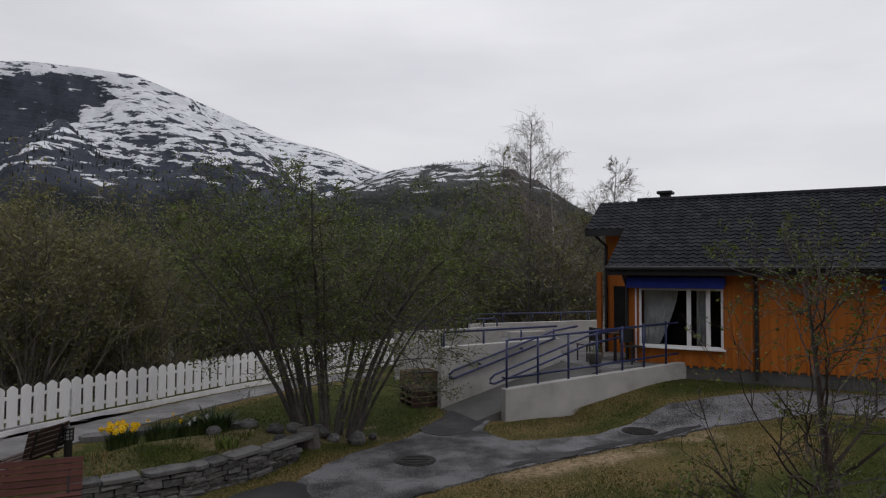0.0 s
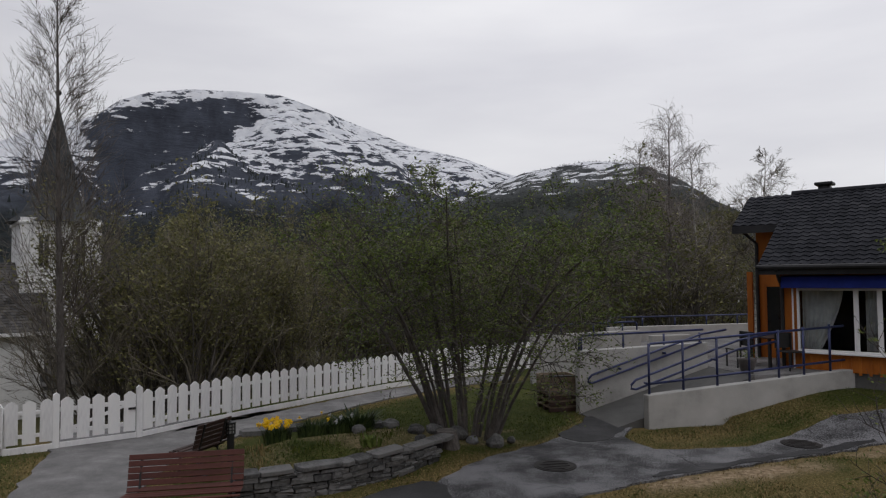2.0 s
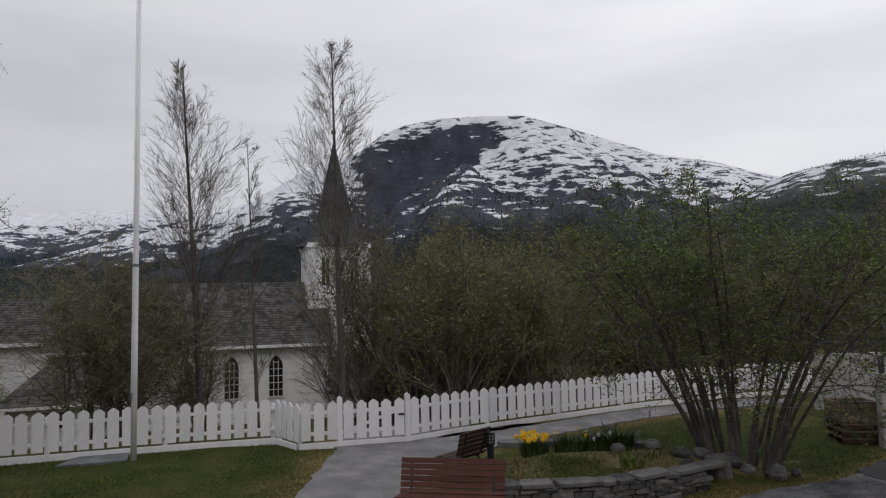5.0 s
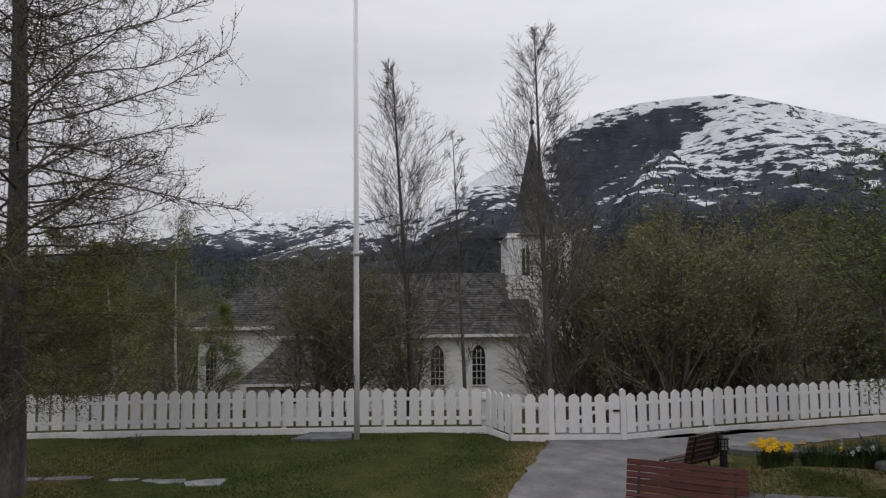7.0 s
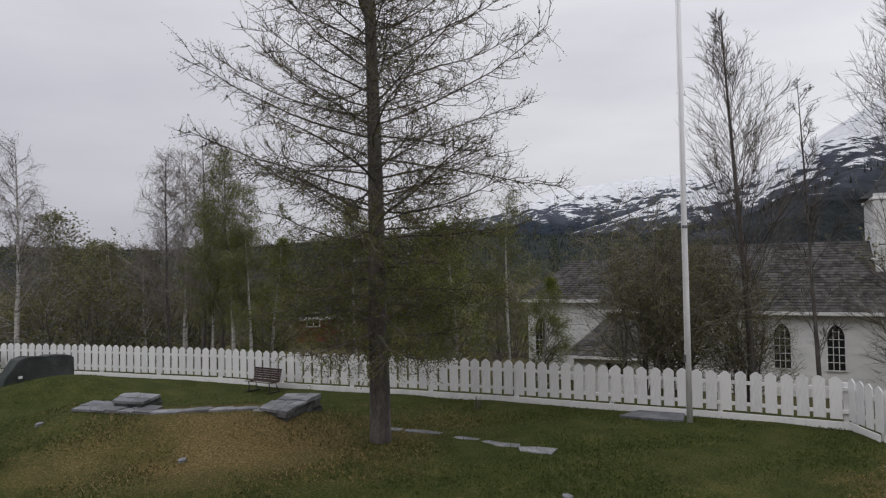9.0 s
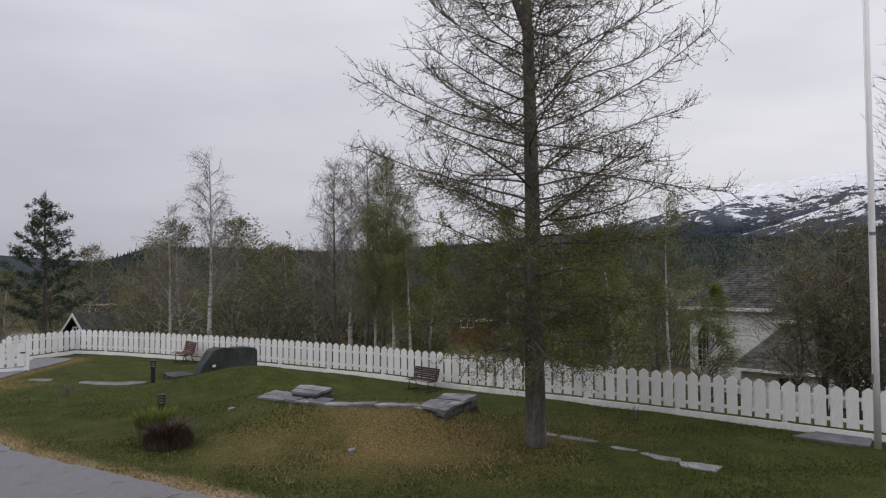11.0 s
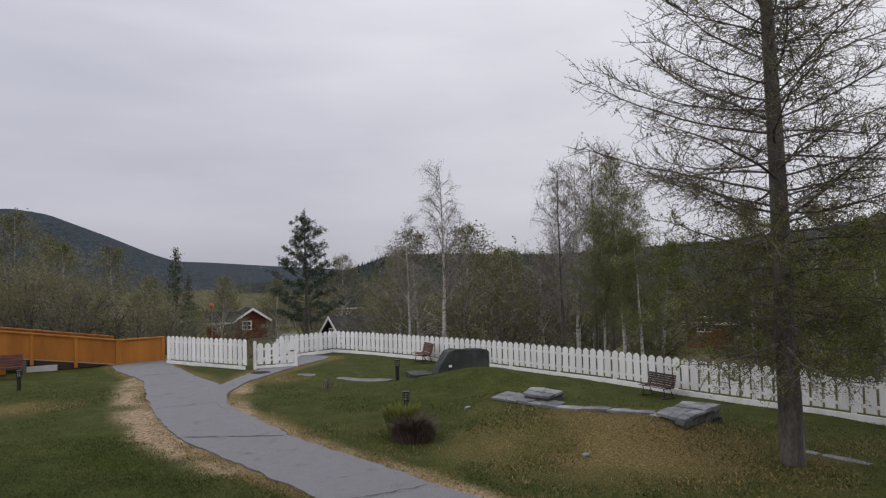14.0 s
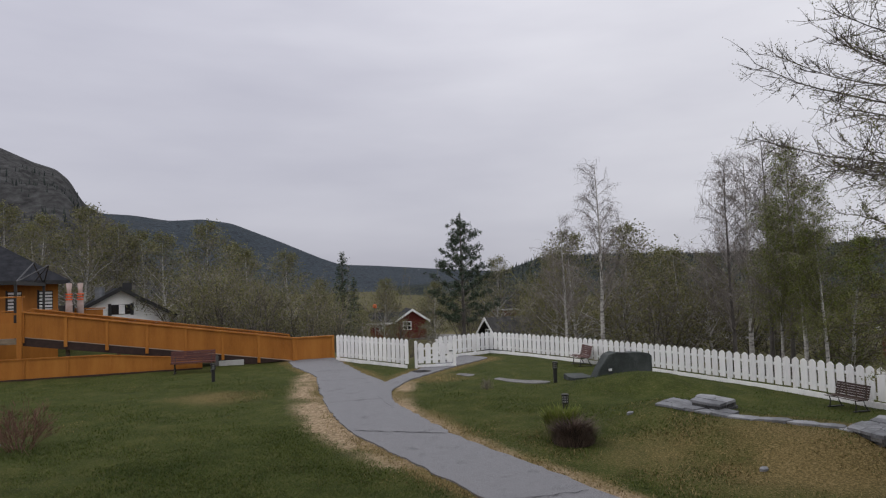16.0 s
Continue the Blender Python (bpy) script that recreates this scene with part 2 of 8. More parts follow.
M_PARASOL = material("pale_pink_canvas", [(0.36, 0.27, 0.24), (0.46, 0.36, 0.33)], 4, 0.85, 0.2, 60)
M_TERRACOTTA = material("grey_glazed_pot", [(0.10, 0.09, 0.085), (0.16, 0.145, 0.135)], 4, 0.5, 0.1, 40)


def glass_material():
    m = bpy.data.materials.new("window_glass")
    m.use_nodes = True
    b = m.node_tree.nodes["Principled BSDF"]
    b.inputs["Base Color"].default_value = (0.9, 0.93, 0.92, 1)
    b.inputs["Transmission Weight"].default_value = 1.0
    b.inputs["Roughness"].default_value = 0.02
    b.inputs["IOR"].default_value = 1.12
    return m


M_GLASS = glass_material()
M_DARKGLASS = material("dark_window_glass", [(0.012, 0.014, 0.016), (0.02, 0.022, 0.024)], 2, 0.08, 0.0, 10, spec=0.6)


# ---- building helpers ----
def mesh_of(name, verts, faces, mats, smooth=False, mat_index=None):
    me = bpy.data.meshes.new(name)
    me.from_pydata(verts, [], faces)
    for m in (mats if isinstance(mats, (list, tuple)) else [mats]):
        me.materials.append(m)
    if mat_index is not None:
        me.polygons.foreach_set("material_index", mat_index)
    if smooth:
        me.polygons.foreach_set("use_smooth", [True] * len(me.polygons))
    me.update()
    return me


def thing(name, m, label, category, group="", kind=""):
    ob = new(name)
    ob.empty_display_size = 0.2
    ob.matrix_basis = m
    return tagged(ob, label, category, group, kind)


def part(name, bm, mat, parent, label="", smooth=False, m=None):
    """Links a bmesh as one mesh object under a thing or a part, in the parent's own axes."""
    me = bpy.data.meshes.new(name)
    bm.to_mesh(me)
    bm.free()
    me.materials.append(mat)
    if smooth:
        me.polygons.foreach_set("use_smooth", [True] * len(me.polygons))
    ob = new(name, me)
    ob.parent = parent
    if m is not None:
        ob.matrix_basis = m
    return tagged(ob, label)


def piece(name, me, parent, m):
    ob = new(name, me)
    ob.parent = parent
    ob.matrix_basis = m
    return ob


def box(bm, x0, y0, z0, x1, y1, z1, m=None, bevel=0.0):
    b2 = bmesh.new()
    bmesh.ops.create_cube(b2, size=1)
    for v in b2.verts:
        v.co = Vector(((x0 + x1) / 2 + v.co.x * (x1 - x0), (y0 + y1) / 2 + v.co.y * (y1 - y0), (z0 + z1) / 2 + v.co.z * (z1 - z0)))
    if bevel:
        bmesh.ops.bevel(b2, geom=b2.edges[:], offset=bevel, segments=1, affect="EDGES")
    join(bm, b2, m)


def join(bm, b2, m=None):
    vs = [bm.verts.new((m @ v.co) if m is not None else v.co) for v in b2.verts]
    for i, v in enumerate(b2.verts):
        v.index = i
    for f in b2.faces:
        bm.faces.new([vs[v.index] for v in f.verts])
    b2.free()


def boxed(*args, bevel=0.0, m=None):
    bm = bmesh.new()
    box(bm, *args, m=m, bevel=bevel)
    return bm


def prism(bm, pts, d0, d1, axis="y"):
    """A closed outline in the (a, z) plane pushed along the other axis, or (x, y) along z."""
    def at(p, d):
        return (p[0], d, p[1]) if axis == "y" else (d, p[0], p[1]) if axis == "x" else (p[0], p[1], d)
    a = [bm.verts.new(at(p, d0)) for p in pts]
    b = [bm.verts.new(at(p, d1)) for p in pts]
    n = len(pts)
    bm.faces.new(a)
    bm.faces.new(b[::-1])
    for i in range(n):
        bm.faces.new([a[i], b[i], b[(i + 1) % n], a[(i + 1) % n]])
    bmesh.ops.recalc_face_normals(bm, faces=bm.faces[:])
    return bm


def tube(bm, pts, r, n=8, closed=False):
    """A round bar along points."""
    pts = [Vector(p) for p in pts]
    rings = []
    for i, p in enumerate(pts):
        d = (pts[min(i + 1, len(pts) - 1)] - pts[max(i - 1, 0)]).normalized()
        a = d.orthogonal().normalized() if abs(d.z) > 0.9 else d.cross(Vector((0, 0, 1))).normalized()
        b = d.cross(a)
        rr = r[i] if isinstance(r, (list, tuple)) else r
        rings.append([bm.verts.new(p + rr * (math.cos(t) * a + math.sin(t) * b)) for t in [2 * math.pi * k / n for k in range(n)]])
    for q, w in zip(rings, rings[1:]):
        for k in range(n):
            bm.faces.new([q[k], q[(k + 1) % n], w[(k + 1) % n], w[k]])
    bm.faces.new(rings[0][::-1])
    bm.faces.new(rings[-1])
    return bm


def along(p, q):
    """A frame at p with x towards q on the level."""
    a = math.atan2(q[1] - p[1], q[0] - p[0])
    return Matrix.Translation((p[0], p[1], p[2] if len(p) > 2 else 0)) @ Matrix.Rotation(a, 4, "Z")


def rock_bm(sx, sy, sz, seed, flat=0.0, sub=2, rough=0.25):
    bm = bmesh.new()
    bmesh.ops.create_icosphere(bm, subdivisions=sub, radius=1)
    for v in bm.verts:
        k = 1 + rough * noise.noise(v.co * 1.3 + Vector((seed * 7.1, seed * 3.3, seed))) + rough * 0.4 * noise.noise(v.co * 3.7 + Vector((seed, seed * 5, 0)))
        c = v.co * k
        if flat:
            c.z = max(min(c.z, 1 - flat), -1 + flat) / (1 - flat)
        v.co = Vector((c.x * sx, c.y * sy, c.z * sz))
    return bm


# ---- the lie of the land ----
FENCE_L = [(-11.44, 10.9), (-13.0, 9.25), (-15.9, 5.8), (-17.6, 3.6), (-19.5, 0.9), (-21.3, -1.2), (-24.5, -6.0), (-26.6, -9.9), (-28.1, -13.2), (-28.4, -14.3), (-25.5, -15.3)]
FENCE_R = [(-8.84, 12.4), (-8.35, 13.65), (-7.75, 14.95), (-6.9, 16.6), (-5.62, 19.1), (-3.9, 21.6), (-1.6, 24.1)]
GARDEN = [(-10.47, 10.66)] + FENCE_L + [(-23.4, -14.2), (-22.4, -14.75), (-23.7, -19.7), (-25, -22), (-30, -60), (45, -60), (45, 28), (4, 29)] + FENCE_R[::-1]
HOUSE_P, HOUSE_Q = (4.57, 17.9), (14.0, 12.7)


def seg_dist(x, y, poly, closed=False):
    d = np.full(np.shape(x), 1e9)
    n = len(poly)
    for i in range(n if closed else n - 1):
        (ax, ay), (bx, by) = poly[i], poly[(i + 1) % n]
        t = np.clip(((x - ax) * (bx - ax) + (y - ay) * (by - ay)) / ((bx - ax) ** 2 + (by - ay) ** 2), 0, 1)
        d = np.minimum(d, np.hypot(x - ax - t * (bx - ax), y - ay - t * (by - ay)))
    return d


def inside(x, y, poly):
    r = np.zeros(np.shape(x), bool)
    n = len(poly)
    for i in range(n):
        (ax, ay), (bx, by) = poly[i], poly[(i + 1) % n]
        c = ((ay > y) != (by > y)) & (x < (bx - ax) * (y - ay) / (by - ay + 1e-12) + ax)
        r ^= c
    return r


def smooth(v):
    v = np.clip(v, 0, 1)
    return v * v * (3 - 2 * v)


def land(x, y):
    """Height of the ground."""
    x, y = np.asarray(x, float), np.asarray(y, float)
    d = np.where(inside(x, y, GARDEN), 0, seg_dist(x, y, GARDEN, True))
    z = -3.0 * smooth((d - 0.4) / 15.0)
    # the lawn climbs to the house
    hd = seg_dist(x, y, [HOUSE_P, HOUSE_Q])
    z = z + 0.62 * smooth(1 - hd / 4.0) * (x > 3)
    # grass banks in front of the slabs and the boulder
    z = z + 0.40 * smooth(1.15 - seg_dist(x, y, [(-16.6, -3.2), (-15.4, -2.1), (-15.0, -0.4)]) / 2.3) * (d == 0)
    z = z + 0.52 * np.exp(-(((x + 20.5) / 1.5) ** 2 + ((y + 5.1) / 2.0) ** 2)) * (d == 0)
    z = z + 0.34 * smooth(1 - seg_dist(x, y, [(-4.9, 11.3), (-3.2, 12.6)]) / 1.6)
    far = np.hypot(x, y)
    return z - 2.0 * smooth((far - 120) / 500)


def land1(x, y):
    return float(land(x, y))


# paths: outlines on the ground
PATHS = [
    ("asphalt_path", M_WETASPHALT, "worn grey asphalt path with cracks beside the lawn", [(-2.6, 5.0), (-2.3, 9.0), (-2.2, 10.6), (-1.8, 11.8), (-0.5, 13.5), (0.2, 15.4), (0.05, 16.2), (1.25, 15.1), (0.95, 14.7), (0.75, 14.1), (1.25, 12.9), (3.0, 13.5), (5.1, 15.3), (8.0, 15.4), (12.0, 13.5), (11.6, 12.4), (7.7, 14.1), (5.4, 13.9), (3.1, 12.5), (1.1, 11.1), (-0.6, 9.6), (-0.2, 5.0)]),
    ("gravel_path", M_GRAVEL, "packed grey gravel path leading through the picket gate", [(-11.0, 12.4), (-9.75, 11.0), (-9.25, 10.1), (-8.6, 9.0), (-7.8, 7.7), (-6.2, 5.0), (-4.6, 6.0), (-6.5, 9.0), (-7.0, 10.4), (-7.25, 11.7), (-6.75, 13.1), (-6.0, 15.2), (-5.0, 17.4), (-3.8, 19.4), (-1.9, 21.6), (-2.6, 22.4), (-4.7, 20.0), (-6.0, 17.8), (-7.1, 15.4), (-8.0, 13.6), (-8.7, 12.45), (-9.9, 13.4)]),
    ("asphalt_path", M_ASPHALT, "cracked grey asphalt path between lawns", [(-6.0, 3.0), (-8.7, 0.0), (-10.5, -2.9), (-13.1, -7.3), (-16.0, -11.0), (-18.7, -13.0), (-20.2, -15.2), (-23.4, -19.1), (-24.6, -20.6), (-22.6, -21.4), (-21.3, -19.9), (-19.4, -16.9), (-16.8, -14.4), (-14.6, -12.2), (-12.4, -9.6), (-9.7, -4.8), (-7.4, -1.6), (-4.2, 2.0)]),
    ("asphalt_path", M_ASPHALT, "short asphalt branch to the open gate", [(-15.0, -10.2), (-17.3, -12.0), (-19.2, -12.8), (-22.5, -13.2), (-26.5, -13.3), (-27.0, -14.9), (-23.2, -14.35), (-20.4, -13.75), (-18.4, -13.2), (-16.4, -11.8)], 0.006),
]
BED = [(-7.2, 13.0), (-6.0, 13.95), (-4.9, 14.35), (-3.2, 13.6), (-1.2, 14.4), (-1.0, 13.4), (-2.5, 12.2), (-3.3, 10.9), (-4.3, 10.0), (-5.3, 9.6), (-6.4, 11.2)]


def spaced(lo, hi, step, far, grow=1.22):
    a = list(np.arange(lo, hi + 1e-6, step))
    s = step
    while a[-1] < far:
        s *= grow
        a.append(a[-1] + s)
    s = step
    while a[0] > -far:
        s *= grow
        a.insert(0, a[0] - s)
    return np.array(a)


def value_noise(x, y, seed):
    """Smooth random field between 0 and 1."""
    r = np.random.RandomState(seed).rand(64, 64)
    xi, yi = np.floor(x).astype(int), np.floor(y).astype(int)
    fx, fy = smooth(x - xi), smooth(y - yi)
    g = lambda i, j: r[i % 64, j % 64]
    return (g(xi, yi) * (1 - fx) + g(xi + 1, yi) * fx) * (1 - fy) + (g(xi, yi + 1) * (1 - fx) + g(xi + 1, yi + 1) * fx) * fy


def path_dist(x, y):
    d = np.full(np.shape(x), 1e9)
    for _, _, _, p, *_ in PATHS:
        d = np.minimum(d, np.where(inside(x, y, p), 0, seg_dist(x, y, p, True)))
    return d


def dryness(x, y):
    """How far the grass has withered: along paths, on banks, in blotches."""
    n = 0.45 * value_noise(x / 2.1, y / 2.1, 3) + 0.3 * value_noise(x / 0.7, y / 0.7, 4) + 0.25 * value_noise(x / 0.3, y / 0.3, 9)
    d = 0.9 * smooth(1 - (path_dist(x, y) - 0.05) / (0.25 + 0.7 * value_noise(x / 1.7, y / 1.7, 8)))
    d = np.maximum(d, 1.05 * np.exp(-(((x + 13.6) / 2.2) ** 2 + ((y + 0.6) / 3.6) ** 2)))
    d = np.maximum(d, 0.95 * smooth(1 - seg_dist(x, y, [(0.5, 9.0), (3.0, 11.0), (6.5, 13.0)]) / 1.9))
    d = np.maximum(d, 0.75 * smooth(1 - seg_dist(x, y, [(1.5, 13.9), (4.5, 16.0)]) / 1.2))
    d = np.maximum(d, 0.7 * smooth(1 - seg_dist(x, y, [(-2.6, 10.2), (-3.4, 9.4)]) / 1.3))
    d = np.maximum(d, 0.75 * smooth(1 - np.hypot(x + 20.6, y + 12.0) / 1.8))
    d = np.maximum(d, 0.6 * smooth(1 - np.hypot(x + 8.9, y - 8.6) / 0.9))
    d = np.maximum(d, 0.55 * smooth(1 - np.hypot(x + 14.5, y + 16.5) / 2.2))
    return np.clip(d * (0.15 + 1.5 * n) + 0.5 * (n - 0.55), 0, 1)


def soil(x, y):
    """Bare soil, where feet have worn the edge of the path."""
    n = 0.5 * value_noise(x / 1.3, y / 1.3, 12) + 0.5 * value_noise(x / 0.35, y / 0.35, 13)
    p = seg_dist(x, y, [(-19.6, -17.2), (-16.5, -14.5), (-14.4, -12.4), (-12.6, -10.2), (-10.9, -7.2)])
    q = np.minimum(seg_dist(x, y, [(-19.3, -12.7), (-16.6, -11.3)]), seg_dist(x, y, [(1.2, 10.9), (3.4, 12.3), (5.4, 13.5)]))
    b = np.where(inside(x, y, BED), 0.55, 0) * (value_noise(x / 0.8, y / 0.8, 21) > 0.45)
    e = seg_dist(x, y, [(-8.5, 0.1), (-10.4, -2.8), (-13.0, -7.2), (-15.2, -10.1), (-16.6, -11.2)])
    s = np.maximum(np.maximum(smooth(1.25 - p / 0.75), smooth(1 - q / 0.6)), 0.8 * smooth(1.3 - e / 0.45))
    return np.clip(np.maximum(s * (-0.35 + 2.3 * n), b * n * 1.2), 0, 1)


def ground_material():
    m = bpy.data.materials.new("lawn_and_field")
    m.use_nodes = True
    n, l = m.node_tree.nodes, m.node_tree.links
    b = n["Principled BSDF"]
    b.inputs["Roughness"].default_value = 0.95
    b.inputs["Specular IOR Level"].default_value = 0.1
    co = n.new("ShaderNodeTexCoord")

    def noise_node(scale, detail=5):
        t = n.new("ShaderNodeTexNoise")
        t.inputs["Scale"].default_value = scale
        t.inputs["Detail"].default_value = detail
        t.inputs["Roughness"].default_value = 0.65
        l.new(co.outputs["Object"], t.inputs["Vector"])
        return t.outputs["Fac"]

    def ramp(src, stops):
        r = n.new("ShaderNodeValToRGB")
        e = r.color_ramp.elements
        e[0].position, e[0].color = stops[0][0], (*stops[0][1], 1)
        e[1].position, e[1].color = stops[-1][0], (*stops[-1][1], 1)
        for p, c in stops[1:-1]:
            k = e.new(p)
            k.color = (*c, 1)
        l.new(src, r.inputs[0])
        return r.outputs[0]

    def mix(f, a, c):
        k = n.new("ShaderNodeMix")
        k.data_type = "RGBA"
        l.new(f, k.inputs[0])
        l.new(a, k.inputs[6])
        l.new(c, k.inputs[7])
        return k.outputs[2]

    def attr(name):
        a = n.new("ShaderNodeAttribute")
        a.attribute_name = name
        return a.outputs["Fac"]

    fine = noise_node(24, 4)
    green = ramp(noise_node(1.6, 9), [(0.35, (0.024, 0.036, 0.006)), (0.5, (0.037, 0.050, 0.009)), (0.68, (0.064, 0.070, 0.018))])
    straw = ramp(fine, [(0.3, (0.068, 0.052, 0.02)), (0.5, (0.145, 0.108, 0.043)), (0.7, (0.25, 0.187, 0.085))])
    earth = ramp(noise_node(9), [(0.3, (0.12, 0.085, 0.055)), (0.5, (0.29, 0.215, 0.135)), (0.7, (0.42, 0.33, 0.225))])
    jag = n.new("ShaderNodeMath")
    jag.operation = "MULTIPLY_ADD"
    jag.inputs[1].default_value = 0.9
    jag.inputs[2].default_value = -0.45
    l.new(fine, jag.inputs[0])

    def jagged(name):
        a = n.new("ShaderNodeMath")
        a.operation = "ADD"
        a.use_clamp = True
        l.new(attr(name), a.inputs[0])
        l.new(jag.outputs[0], a.inputs[1])
        return a.outputs[0]

    wild = ramp(noise_node(0.12), [(0.35, (0.05, 0.05, 0.022)), (0.5, (0.09, 0.08, 0.04)), (0.65, (0.13, 0.11, 0.06))])
    c = mix(jagged("dry"), green, straw)
    c = mix(jagged("soil"), c, earth)
    c = mix(attr("wild"), c, wild)
    l.new(c, b.inputs["Base Color"])
    bp = n.new("ShaderNodeBump")
    bp.inputs["Strength"].default_value = 0.9
    bp.inputs["Distance"].default_value = 0.03
    l.new(fine, bp.inputs["Height"])
    l.new(bp.outputs[0], b.inputs["Normal"])
    return m


def build_ground():
    xs, ys = spaced(-30, 14, 0.25, 4400), spaced(-32, 26, 0.25, 4400)
    gx, gy = np.meshgrid(xs, ys, indexing="ij")
    z = land(gx, gy)
    pd = path_dist(gx, gy)
    z = z + 0.05 * (value_noise(gx / 0.9, gy / 0.9, 5) - 0.5) * smooth((pd - 0.1) / 0.8) * (np.hypot(gx, gy) < 60) - 0.012
    w, h = len(xs), len(ys)
    verts = np.stack([gx, gy, z], -1).reshape(-1, 3)
    i = np.arange(w * h).reshape(w, h)
    faces = np.stack([i[:-1, :-1], i[1:, :-1], i[1:, 1:], i[:-1, 1:]], -1).reshape(-1, 4)
    me = mesh_of("ground", verts.tolist(), faces.tolist(), ground_material(), True)
    wild = smooth((np.where(inside(gx, gy, GARDEN), 0, seg_dist(gx, gy, GARDEN, True)) - 0.3) / 2.0)
    wild = wild * (0.75 + 0.25 * value_noise(gx / 6, gy / 6, 31))
    for name, v in (("dry", dryness(gx, gy)), ("soil", soil(gx, gy)), ("wild", wild)):
        a = me.attributes.new(name, "FLOAT", "POINT")
        a.data.foreach_set("value", v.reshape(-1).astype(np.float32))
    tagged(new("ground", me), "green lawn with withered straw-coloured patches, falling away beyond the fence", "ground", kind="structure")


build_ground()


def build_path(name, mat, label, pts, lift=0.0):
    """A thin sheet with a ragged edge, draped over the ground."""
    edge = []
    rs = np.random.RandomState(len(pts))
    for (ax, ay), (bx, by) in zip(pts, pts[1:] + pts[:1]):
        k = max(2, int(math.hypot(bx - ax, by - ay) / 0.22))
        for i in range(k):
            edge.append((ax + (bx - ax) * i / k, ay + (by - ay) * i / k))
    e = np.array(edge)
    for _ in range(3):
        e = (np.roll(e, 1, 0) + 2 * e + np.roll(e, -1, 0)) / 4
    e = e + rs.uniform(-0.045, 0.045, e.shape)
    bm = bmesh.new()
    vs = [bm.verts.new((x, y, 0)) for x, y in e]
    f = bm.faces.new(vs)
    bmesh.ops.triangulate(bm, faces=[f])
    xs, ys = e[:, 0], e[:, 1]
    for axis, lo, hi in (((1, 0, 0), xs.min(), xs.max()), ((0, 1, 0), ys.min(), ys.max())):
        for c in np.arange(lo + 0.8, hi, 0.8):
            bmesh.ops.bisect_plane(bm, geom=bm.verts[:] + bm.edges[:] + bm.faces[:], plane_co=Vector(axis) * float(c), plane_no=axis)
    ext = bmesh.ops.extrude_face_region(bm, geom=bm.faces[:])
    top = {v for v in ext["geom"] if isinstance(v, bmesh.types.BMVert)}
    co = np.array([v.co[:2] for v in bm.verts])
    zz = land(co[:, 0], co[:, 1])
    for v, z in zip(bm.verts, zz):
        v.co.z = z + (0.022 + lift if v in top else -0.06)
    bmesh.ops.recalc_face_normals(bm, faces=bm.faces[:])
    me = bpy.data.meshes.new(name)
    bm.to_mesh(me)
    bm.free()
    me.materials.append(mat)
    tagged(new(name, me), label, "path", kind="structure")


for row in PATHS:
    build_path(*row)


